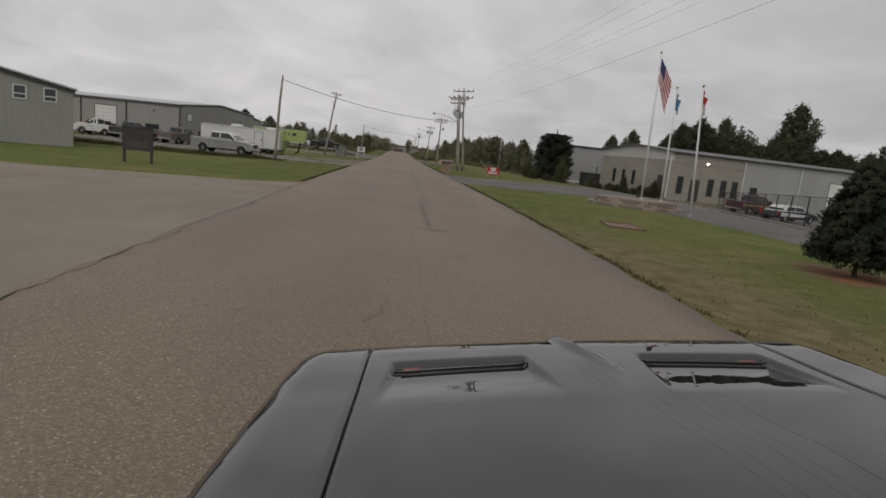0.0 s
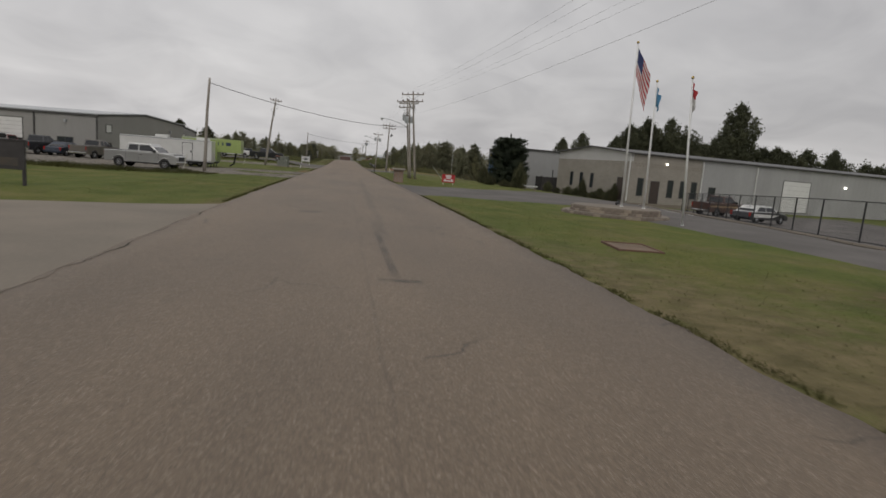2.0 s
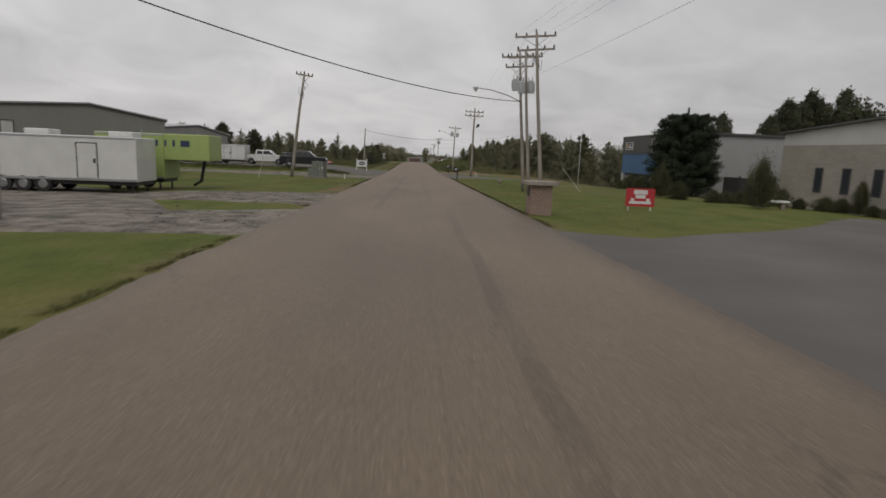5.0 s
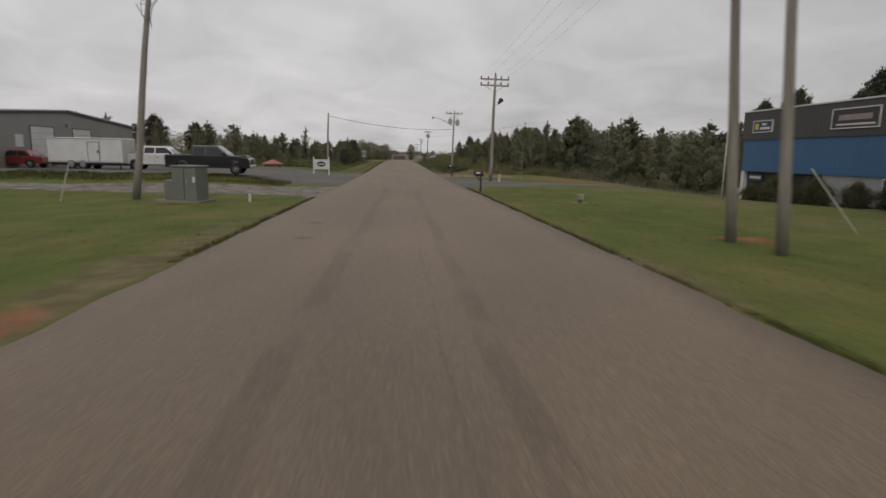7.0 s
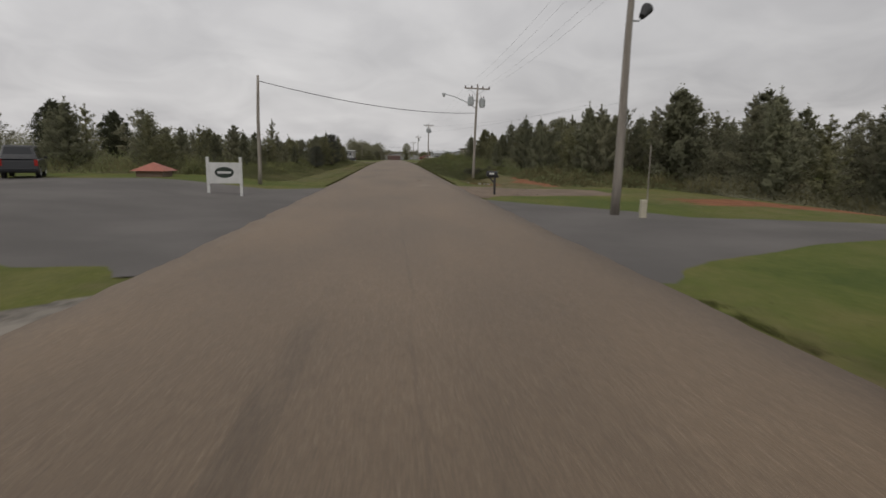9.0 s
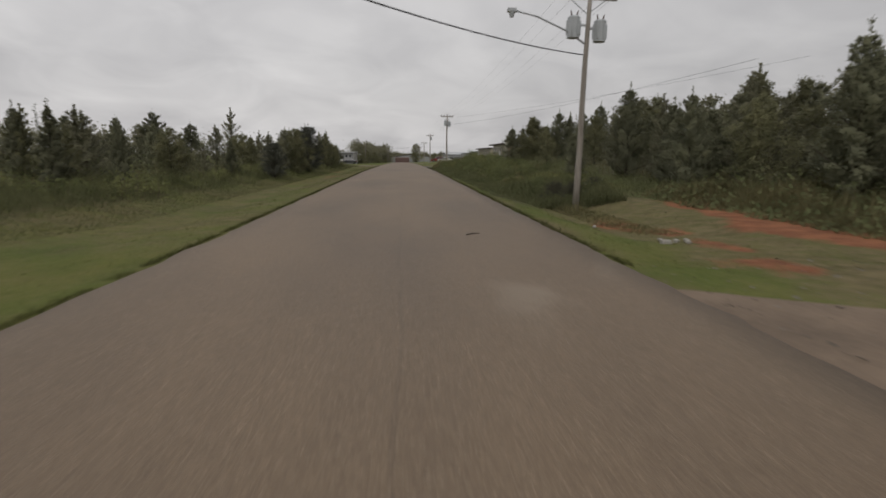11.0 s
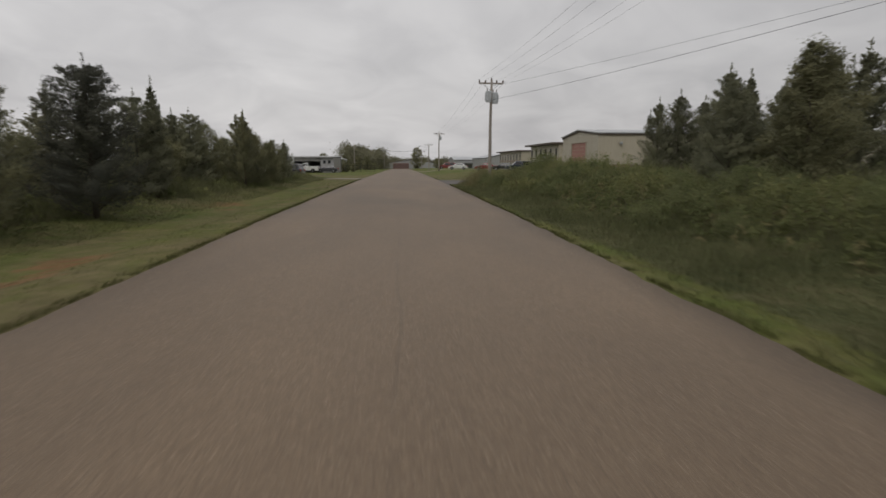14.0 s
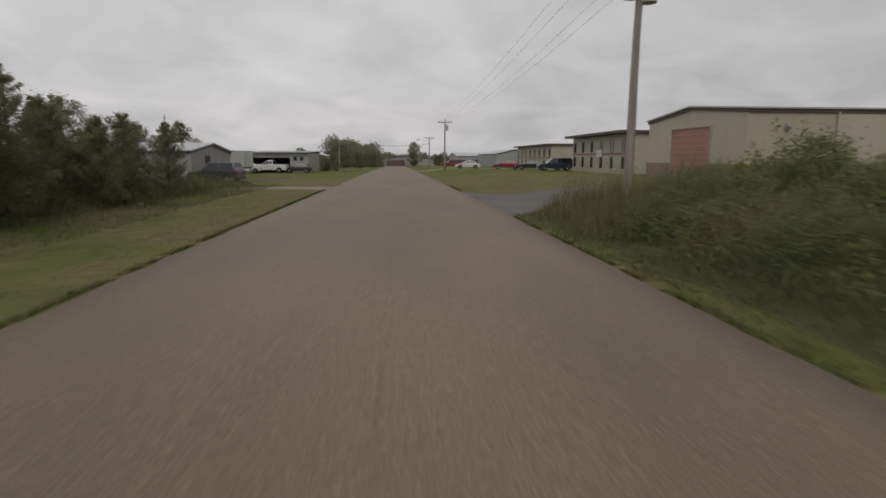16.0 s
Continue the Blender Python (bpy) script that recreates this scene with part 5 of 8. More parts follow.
cable((7.1, 211, 5.9), (22.3, 158, 7.2), 0.5, 0.009, "dark service cable running to the wood")
cable((7.1, 211, 6.9), (25.6, 158, 7.4), 0.4, 0.006, "thin service cable running to the wood")
cable((10.5, -34, 8.4), (8.0, 77.3, 7.6), 1.3, 0.005)


# ---------------------------------------------------------------- vehicles
def wheel(parent, x, y, r, w, side):
    wh = part("wheel", cyl(B(), (x - w / 2, y, r), (x + w / 2, y, r), r * 0.55, r * 0.55, 16), M_PLASTIC, parent)
    bm = B()
    prof = [(r * 0.62, -w / 2), (r * 0.95, -w / 2), (r, -w * 0.3), (r, w * 0.3), (r * 0.95, w / 2), (r * 0.62, w / 2)]
    n = 20
    rings = [[bm.verts.new((x + o, y + rr * math.cos(2 * math.pi * k / n), r + rr * math.sin(2 * math.pi * k / n))) for k in range(n)] for rr, o in prof]
    for p, q in zip(rings, rings[1:] + rings[:1]):
        for k in range(n):
            bm.faces.new((p[k], p[(k + 1) % n], q[(k + 1) % n], q[k]))
    bmesh.ops.recalc_face_normals(bm, faces=bm.faces[:])
    part("tyre", bm, M_TYRE, wh, smooth=True)
    bm = B()
    xo = x + side * w * 0.42
    cyl(bm, (xo - side * 0.05, y, r), (xo, y, r), r * 0.62, r * 0.58, 18)
    for k in range(6):
        t = 2 * math.pi * k / 6
        tube(bm, [(xo + side * 0.005, y, r), (xo + side * 0.012, y + math.cos(t) * r * 0.52, r + math.sin(t) * r * 0.52)], 0.03, 5)
    part("rim", bm, M_RIM, wh)


def arch_outline(pts, wheels, r, zlow):
    """A side outline whose lower edge steps round the wheels. pts: upper edge from rear to front."""
    low = []
    for wy in sorted(wheels, reverse=True):
        for k in range(9):
            t = math.pi * k / 8
            low.append((wy + r * math.cos(t), zlow + max(0.0, r * math.sin(t) - 0.0)))
    return pts + [(pts[-1][0], zlow)] + low + [(pts[0][0], zlow)]


def side_glass(parent, pts, x, out, lean=0.0, zb=1.14):
    """A side window; it leans inwards by lean for each metre above zb."""
    bm = B()
    a = [bm.verts.new((x - out * lean * (z - zb), y, z)) for y, z in pts]
    b = [bm.verts.new((x - out * lean * (z - zb) + out * 0.014, y, z)) for y, z in pts]
    bm.faces.new(a)
    bm.faces.new(b[::-1])
    for i in range(len(a)):
        j = (i + 1) % len(a)
        bm.faces.new((a[j], a[i], b[i], b[j]))
    bmesh.ops.recalc_face_normals(bm, faces=bm.faces[:])
    part("side_window", bm, M_CARGLASS, parent)


def cab_mesh(base, top, half_b, half_t, z0, z1):
    """A cab or roof: base and top are (rear, front) along y."""
    bm = B()
    lo = [bm.verts.new(p) for p in ((-half_b, base[0], z0), (half_b, base[0], z0), (half_b, base[1], z0), (-half_b, base[1], z0))]
    hi = [bm.verts.new(p) for p in ((-half_t, top[0], z1), (half_t, top[0], z1), (half_t, top[1], z1), (-half_t, top[1], z1))]
    bm.faces.new(lo[::-1])
    bm.faces.new(hi)
    for i in range(4):
        j = (i + 1) % 4
        bm.faces.new((lo[i], lo[j], hi[j], hi[i]))
    bmesh.ops.bevel(bm, geom=bm.edges[:], offset=0.05, segments=2, affect="EDGES", profile=0.6)
    return bm


def tilted_pane(parent, name, a, b, half_a, half_b, out):
    """A windscreen between two heights: a and b are (y, z)."""
    bm = B()
    d = Vector((0, b[0] - a[0], b[1] - a[1])).normalized()
    nrm = Vector((0, d.z, -d.y)) * out
    q = [Vector((-half_a, *a)), Vector((half_a, *a)), Vector((half_b, *b)), Vector((-half_b, *b))]
    v0 = [bm.verts.new(p + nrm * 0.004) for p in q]
    v1 = [bm.verts.new(p + nrm * 0.016) for p in q]
    bm.faces.new(v0)
    bm.faces.new(v1[::-1])
    for i in range(4):
        bm.faces.new((v0[(i + 1) % 4], v0[i], v1[i], v1[(i + 1) % 4]))
    bmesh.ops.recalc_face_normals(bm, faces=bm.faces[:])
    part(name, bm, M_CARGLASS, parent)


def lights(ob, L, W, zf, zr, front_y, rear_y):
    for s in (-1, 1):
        part("headlight", box(B(), s * W * 0.36 - 0.16, s * W * 0.36 + 0.16, front_y - 0.06, front_y + 0.025, zf - 0.1, zf + 0.1, 0.015), M_LAMP_CLEAR, ob)
        part("tail_light", box(B(), s * W * 0.44 - 0.08, s * W * 0.44 + 0.08, rear_y - 0.02, rear_y + 0.1, zr - 0.16, zr + 0.16, 0.01), M_LAMP_RED, ob)


def flare(ob, x, y, r, colour, side):
    """A raised lip round a wheel arch."""
    pts = [(x, y + r * math.cos(math.pi * k / 10), 0.42 + r * math.sin(math.pi * k / 10)) for k in range(11)]
    part("wheel_arch", tube(B(), pts, 0.045, 6), colour, ob, smooth=True)


def pickup(label, colour, m, L=5.6, W=1.95, group="parked vehicles", rack=False, crew=False, low=None):
    """A pickup that points along its own +y, standing on z = 0."""
    ob = thing("pickup_truck", label, "pickup truck", m, group)
    r, zl = 0.38, 0.42
    f, b = L / 2, -L / 2
    wf, wr = f - 0.92, b + 1.1
    cb = b + (1.65 if crew else 1.95)
    wb, wt = f - 1.32, f - 2.08
    up = [(b, 0.55), (b, 1.27), (cb, 1.27), (wb, 1.25), (f - 0.6, 1.2), (f - 0.12, 1.12), (f, 0.98), (f + 0.02, 0.6)]
    part("body", prism(B(), arch_outline(up, (wf, wr), r + 0.07, zl), -W / 2, W / 2, 0.05), colour, ob)
    part("bed_liner", box(B(), -W / 2 + 0.12, W / 2 - 0.12, b + 0.1, cb - 0.06, 1.1, 1.285), M_PLASTIC, ob)
    part("cab", cab_mesh((cb, wb), (cb + 0.1, wt), W / 2 - 0.03, W / 2 - 0.2, 1.25, 1.9), colour, ob)
    part("hood", box(B(), -W / 2 + 0.2, W / 2 - 0.2, wb, f - 0.2, 1.12, 1.265, 0.05), colour, ob)
    mid = cb + (wb - 0.35 - cb) * 0.44
    for s in (-1, 1):
        x = s * (W / 2 - 0.032)
        side_glass(ob, [(cb + 0.16, 1.34), (mid - 0.05, 1.34), (mid - 0.05, 1.78), (cb + 0.22, 1.78)], x, s, 0.262, 1.25)
        side_glass(ob, [(mid + 0.05, 1.34), (wb - 0.24, 1.34), (wt - 0.02, 1.78), (mid + 0.05, 1.78)], x, s, 0.262, 1.25)
        part("mirror", box(B(), min(s * W / 2, s * (W / 2 + 0.22)), max(s * W / 2, s * (W / 2 + 0.22)), wb - 0.4, wb - 0.3, 1.26, 1.48, 0.02), M_PLASTIC, ob)
        part("door_handle", box(B(), s * W / 2 - 0.015, s * W / 2 + 0.015, mid + 0.1, mid + 0.28, 1.0, 1.04), M_PLASTIC, ob)
        for y in (cb + 0.0, mid, wb - 0.05):
            part("door_gap", box(B(), s * (W / 2 - 0.002) - 0.004, s * (W / 2 - 0.002) + 0.004, y - 0.008, y + 0.008, 0.55, 1.23), M_PLASTIC, ob)
        part("side_step", box(B(), s * W / 2 - 0.06, s * W / 2 + 0.02, cb + 0.1, wb - 0.1, 0.4, 0.46, 0.01), M_PLASTIC, ob)
        if low:
            part("side_band", box(B(), min(s * W / 2, s * (W / 2 + 0.006)), max(s * W / 2, s * (W / 2 + 0.006)), b + 0.08, f - 0.15, 0.88, 1.02), low, ob, "darker painted band")
        for wy in (wf, wr):
            wheel(ob, s * (W / 2 - 0.13), wy, r, 0.25, s)
            flare(ob, s * (W / 2 - 0.03), wy, r + 0.09, colour, s)
    tilted_pane(ob, "windscreen", (wb - 0.06, 1.31), (wt + 0.04, 1.83), W / 2 - 0.13, W / 2 - 0.28, 1)
    tilted_pane(ob, "rear_window", (cb + 0.03, 1.34), (cb + 0.09, 1.8), W / 2 - 0.22, W / 2 - 0.3, -1)
    part("front_bumper", box(B(), -W / 2 + 0.02, W / 2 - 0.02, f - 0.08, f + 0.1, 0.42, 0.64, 0.04), M_CHROME, ob)
    part("rear_bumper", box(B(), -W / 2 + 0.05, W / 2 - 0.05, b - 0.1, b + 0.05, 0.45, 0.62, 0.03), M_CHROME, ob)
    part("grille", box(B(), -W * 0.28, W * 0.28, f - 0.04, f + 0.035, 0.7, 1.02, 0.03), M_PLASTIC, ob)
    part("tailgate", box(B(), -W / 2 + 0.14, W / 2 - 0.14, b - 0.025, b + 0.02, 0.66, 1.25, 0.01), colour, ob)
    lights(ob, L, W, 0.92, 1.02, f, b)
    if rack:
        for s in (-1, 1):
            for y in (b + 0.2, cb - 0.2):
                part("rack_post", tube(B(), [(s * (W / 2 - 0.1), y, 1.1), (s * (W / 2 - 0.1), y, 1.95)], 0.03, 6), M_PLASTIC, ob)
            part("rack_rail", tube(B(), [(s * (W / 2 - 0.1), b + 0.2, 1.95), (s * (W / 2 - 0.1), f - 2.2, 1.95)], 0.03, 6), M_PLASTIC, ob)
    return ob


def car(label, colour, m, kind="sedan", L=4.6, W=1.8, group="parked vehicles", top_colour=None):
    ob = thing("car", label, "car", m, group)
    r, zl = 0.33, 0.3
    f, b = L / 2, -L / 2
    wf, wr = f - 0.85, b + 0.85
    deck = 0.92 if kind == "sedan" else 1.0
    up = [(b, 0.5), (b + 0.03, deck - 0.06), (b + 0.3, deck), (f - 1.3, deck), (f - 0.3, deck - 0.14), (f, deck - 0.28), (f + 0.02, 0.45)]
    part("body", prism(B(), arch_outline(up, (wf, wr), r + 0.06, zl), -W / 2, W / 2, 0.05), colour, ob)
    if kind == "sedan":
        base, top, zt = (b + 0.55, f - 1.15), (b + 1.15, f - 1.95), 1.4
    else:
        base, top, zt = (b + 0.05, f - 1.15), (b + 0.35, f - 1.9), 1.7
    part("roof", cab_mesh(base, top, W / 2 - 0.05, W / 2 - 0.24, deck - 0.02, zt), top_colour or colour, ob)
    h0, h1 = deck + 0.05, zt - 0.1
    for s in (-1, 1):
        x, k = s * (W / 2 - 0.052), 0.19 / (zt - deck + 0.02)
        mid = (base[0] + base[1]) / 2 - 0.1
        side_glass(ob, [(base[0] + 0.3, h0), (mid - 0.04, h0), (mid - 0.04, h1), (top[0] + 0.12, h1)], x, s, k, deck - 0.02)
        side_glass(ob, [(mid + 0.04, h0), (base[1] - 0.35, h0), (top[1] - 0.02, h1), (mid + 0.04, h1)], x, s, k, deck - 0.02)
        part("mirror", box(B(), min(s * W / 2, s * (W / 2 + 0.17)), max(s * W / 2, s * (W / 2 + 0.17)), base[1] - 0.45, base[1] - 0.37, deck, deck + 0.13), M_PLASTIC, ob)
        for wy in (wf, wr):
            wheel(ob, s * (W / 2 - 0.12), wy, r, 0.22, s)
    tilted_pane(ob, "windscreen", (base[1] - 0.07, h0), (top[1] + 0.07, h1), W / 2 - 0.16, W / 2 - 0.32, 1)
    tilted_pane(ob, "rear_window", (base[0] + 0.06, h0), (top[0] - 0.05, h1), W / 2 - 0.18, W / 2 - 0.32, -1)
    part("front_bumper", box(B(), -W / 2 + 0.04, W / 2 - 0.04, f - 0.06, f + 0.07, 0.32, 0.5, 0.03), colour if kind != "classic" else M_CHROME, ob)
    part("rear_bumper", box(B(), -W / 2 + 0.04, W / 2 - 0.04, b - 0.07, b + 0.06, 0.36, 0.54, 0.03), colour, ob)
    part("grille", box(B(), -W * 0.25, W * 0.25, f - 0.05, f + 0.03, 0.5, 0.62), M_PLASTIC, ob)
    lights(ob, L, W, deck - 0.28, deck - 0.18, f, b)
    return ob


def on(x, y, turn=0.0, dz=0.03):
    return pose(x, y, gz(x, y) + dz, 0, 0, turn)


pickup("silver extended-cab pickup on the gravel yard", P_SILVER, on(-15.8, 53.5, -97), L=5.5, W=1.98, crew=True)
pickup("small white pickup at the back of the yard", P_WHITE, on(-35.2, 70.5, 88), L=4.6, W=1.75)
pickup("charcoal pickup parked before the workshop", P_CHARCOAL, on(-31.0, 69.5, -14), L=5.0)
car("low dark sedan between two pickups", P_NAVY, on(-28.4, 69.3, -10), L=4.4)
pickup("worn grey-brown pickup seen from behind", P_GREY, on(-25.4, 68.6, -16), L=5.0)
car("red hatchback half hidden by the shed", P_RED, on(-38.0, 75.0, 80), kind="suv", L=4.3)
pickup("white crew pickup behind the black one", P_WHITE, on(-19.8, 112.8, -85), L=5.5, crew=True)
car("dark red low car beside the long shed", P_RED, on(-31.0, 113.0, 88), L=4.5)
pickup("black crew-cab pickup on the asphalt lot", P_BLACK, on(-13.1, 104.4, -86), L=5.4, W=2.0, crew=True)
car("dark sport utility at the far side of the lot", P_BLACK, on(-19.9, 126.0, 25), kind="suv", L=4.3, W=1.7)
pickup("white work pickup with a rack beside the shop", P_WHITE, on(36.0, 117.5, -86), L=5.4, rack=True)
pickup("tan and brown old pickup behind the fence", P_BROWN, on(34.3, 52.0, -72), L=5.2, low=P_TAN)
cc = car("black and white classic car behind the fence", P_BLACK, on(33.4, 45.6, -72), L=4.9, top_colour=P_WHITE)
for s_ in (-1, 1):
    part("side_flash", prism(B(), [(-2.2, 0.5), (0.4, 0.5), (1.2, 0.72), (-2.2, 0.8)], s_ * 0.9 - 0.005, s_ * 0.9 + 0.005), P_WHITE, cc, "white side flash")
car("white sedan on the far grass", P_WHITE, on(13.2, 297.0, 85), L=4.4)
car("dark red car in the far car park", P_RED, on(17.5, 283.0, 80), L=4.4)
car("black estate car in front of the far office", P_BLACK, on(20.6, 279.5, 75), L=4.6)
car("white sport utility in front of the far office", P_WHITE, on(24.3, 273.0, 80), kind="suv", L=4.6)
car("dark sport utility beside the office block", P_NAVY, on(21.6, 270.0, 84), kind="suv", L=4.7)
car("bright red car far along the road", P_RED, on(12.4, 318.0, 88), kind="suv", L=4.6)
car("charcoal car far along the road", P_CHARCOAL, on(16.8, 334.0, 88), kind="suv", L=4.8)
car("dark green sport utility beside the small grey building", P_CHARCOAL, on(-14.9, 244.5, 80), kind="suv", L=4.4)
car("white car before the open shed", P_WHITE, on(-22.0, 283.0, 88), L=4.4)
pickup("white pickup before the open shed", P_WHITE, on(-18.6, 283.5, 88), L=4.9)
car("dark car before the open shed", P_CHARCOAL, on(-14.6, 284.0, 88), L=4.3)


def trailer(label, m, L, W, z0, z1, colour, gooseneck=False, axles=2):
    """A box trailer that lies along its own +x."""
    ob = thing("box_trailer", label, "trailer", m, group="trailers")
    part("body", box(B(), -L / 2, L / 2, -W / 2, W / 2, z0, z1, 0.05), colour, ob)
    part("roof_rail", box(B(), -L / 2 + 0.03, L / 2 - 0.03, -W / 2 - 0.015, -W / 2, z1 - 0.12, z1 - 0.04), M_GALV, ob)
    part("lower_rail", box(B(), -L / 2 + 0.03, L / 2 - 0.03, -W / 2 - 0.015, -W / 2, z0 + 0.02, z0 + 0.12), M_GALV, ob)
    d = part("side_door", box(B(), L / 2 - 2.6, L / 2 - 1.75, -W / 2 - 0.02, -W / 2, z0 + 0.15, z1 - 0.35), colour, ob)
    bm = B()
    for a, b, c, e in ((L / 2 - 2.64, L / 2 - 2.6, z0 + 0.15, z1 - 0.35), (L / 2 - 1.75, L / 2 - 1.71, z0 + 0.15, z1 - 0.35), (L / 2 - 2.64, L / 2 - 1.71, z1 - 0.35, z1 - 0.31)):
        box(bm, a, b, -W / 2 - 0.03, -W / 2, c, e)
    part("door_frame", bm, M_PLASTIC, d)
    part("latch", box(B(), L / 2 - 1.9, L / 2 - 1.8, -W / 2 - 0.04, -W / 2 - 0.02, (z0 + z1) / 2 - 0.2, (z0 + z1) / 2), M_PLASTIC, d)
    for k in range(axles):
        for s in (-1, 1):
            x = -L * 0.12 + (k - (axles - 1) / 2) * 0.85
            wh = part("wheel", cyl(B(), (x, s * (W / 2 - 0.2), 0.36), (x, s * (W / 2 - 0.0), 0.36), 0.36, 0.36, 18), M_TYRE, ob)
            part("rim", cyl(B(), (x, s * W / 2, 0.36), (x, s * (W / 2 + 0.015), 0.36), 0.2, 0.18, 14), M_RIM, wh)
    part("chassis", box(B(), -L / 2 + 0.1, L / 2 - 0.1, -W / 2 + 0.15, W / 2 - 0.15, z0 - 0.18, z0), M_PLASTIC, ob)
    for s in (-1, 1):
        part("jack_leg", cyl(B(), (L / 2 - 0.35, s * (W / 2 - 0.3), 0.0), (L / 2 - 0.35, s * (W / 2 - 0.3), z0), 0.05, 0.05, 8), M_PLASTIC, ob)
    if gooseneck:
        part("nose", prism(B(), [(-W / 2, z0 + 1.0), (W / 2, z0 + 1.0), (W / 2, z1), (-W / 2, z1)], L / 2, L / 2 + 2.3, 0.05), colour, ob)
        part("neck_leg", tube(B(), [(L / 2 + 1.7, 0, z0 + 1.0), (L / 2 + 1.5, 0, 0.5), (L / 2 + 1.1, 0, 0.25)], 0.09, 8), M_PLASTIC, ob, "dark gooseneck coupler")
    return ob


M_LIME = mat("lime_green_panel", (0.31, 0.39, 0.13), (0.27, 0.34, 0.11), rough=0.4, bump=0)
t1 = trailer("long white enclosed trailer with a side door", pose(-17.1, 64.2, gz(-17, 64) + 0.03, 0, 0, 3), 8.1, 2.3, 0.55, 2.62, P_WHITE, axles=3)
for x in (-0.6, 3.1):
    part("roof_unit", box(B(), x - 0.55, x + 0.55, -0.5, 0.5, 2.62, 2.88, 0.06), M_TRIM_WHITE, t1, "white roof air conditioner")
t2 = trailer("lime green gooseneck trailer with dark lettering", pose(-14.9, 67.6, gz(-15, 67.6) + 0.03, 0, 0, 3), 3.4, 2.3, 0.6, 2.95, M_LIME, gooseneck=True)
for k, (a, b) in enumerate(((0.7, 0.82), (1.15, 1.24), (1.55, 1.67), (1.95, 2.4))):
    part("lettering_bar", box(B(), 0.6 + a, 0.6 + b, -1.165, -1.14, 2.3, 2.62), M_SIGN_NAVY, t2)
trailer("white enclosed trailer beside the long shed", pose(-24.7, 112.0, gz(-23, 112) + 0.03, 0, 0, -2), 5.7, 2.2, 0.5, 2.45, P_WHITE)
trailer("tall white and grey box trailer beside the grey building", pose(-22.0, 276.0, gz(-22, 276) + 0.03, 0, 0, 80), 7.0, 2.4, 0.9, 3.2, P_WHITE)


# ---------------------------------------------------------------- signs, boxes and posts beside the road
def plot(x, y):
    return pose(x, y, gz(x, y))


sg = thing("yard_sign", "dark wooden sign board on two posts in the grass", "sign", pose(-11.6, 26.2, gz(-11.6, 26.2), 0, 0, 4))
for x in (-0.56, 0.56):
    part("post", box(B(), x - 0.05, x + 0.05, -0.05, 0.05, -0.2, 1.55, 0.01), M_WOOD_DARK, sg)
part("board", box(B(), -0.62, 0.62, -0.09, -0.05, 0.55, 1.52, 0.01), M_WOOD_DARK, sg)
part("faded_lettering", box(B(), -0.42, 0.42, -0.097, -0.088, 0.68, 0.95), mat("faded_gold", (0.07, 0.055, 0.04), (0.045, 0.04, 0.038), scale=6, bump=0), sg)
part("cap", box(B(), -0.66, 0.66, -0.11, 0.0, 1.52, 1.57), M_WOOD_DARK, sg)

# flag poles in and beside the raised bed
M_FLAGRED = mat("flag_red", (0.4, 0.03, 0.035), rough=0.8, scale=2, bump=0)
M_FLAGWHITE = mat("flag_white", (0.62, 0.6, 0.6), rough=0.8, scale=2, bump=0)
M_FLAGBLUE = mat("flag_blue", (0.03, 0.04, 0.12), rough=0.8, scale=2, bump=0)
M_FLAGSKY = mat("flag_light_blue", (0.06, 0.2, 0.34), rough=0.8, scale=2, bump=0)


def hanging(u, v, w, h, seed):
    """A limp flag: u along the fly, v down the hoist; the cloth falls in folds."""
    a = 0.55 + 0.3 * v
    x = u * w * 0.3
    z = -v * h - u * w * a
    y = 0.1 * math.sin(u * 9 + seed + v * 2.0) * (0.3 + u)
    return (x + 0.06 * math.sin(v * 5 + seed) * u, y, z)


def cloth(parent, name, u0, u1, v0, v1, w, h, seed, material):
    bm = B()
    nu, nv = max(2, int(14 * (u1 - u0)) + 1), max(2, int(14 * (v1 - v0)) + 1)
    for side in (0.0, 0.008):
        g = [[bm.verts.new(Vector(hanging(u0 + (u1 - u0) * i / nu, v0 + (v1 - v0) * j / nv, w, h, seed)) + Vector((0, side, 0))) for i in range(nu + 1)] for j in range(nv + 1)]
        for j in range(nv):
            for i in range(nu):
                q = (g[j][i], g[j][i + 1], g[j + 1][i + 1], g[j + 1][i])
                bm.faces.new(q if side else q[::-1])
    return part(name, bm, material, parent, smooth=True)


def flagpole(label, x, y, h, zb, lean=0.0):
    ob = thing("flagpole", label, "flagpole", pose(x, y, zb, 0, lean, 0), group="flag poles at the bed")
    part("shaft", cyl(B(), (0, 0, 0), (0, 0, h), 0.055, 0.032, 12), M_ALU, ob, smooth=True)
    part("base_collar", cyl(B(), (0, 0, 0), (0, 0, 0.12), 0.13, 0.09, 12), M_ALU, ob)
    bm = B()
    bmesh.ops.create_uvsphere(bm, u_segments=10, v_segments=8, radius=0.065, matrix=Matrix.Translation((0, 0, h + 0.05)))
    part("finial", bm, mat("gold_ball", (0.5, 0.36, 0.12), rough=0.3, metal=0.8, bump=0), ob, smooth=True)
    part("halyard", tube(B(), [(0.075, 0, 0.9), (0.06, 0, h - 0.1)], 0.006, 4), M_TRIM_WHITE, ob)
    return ob


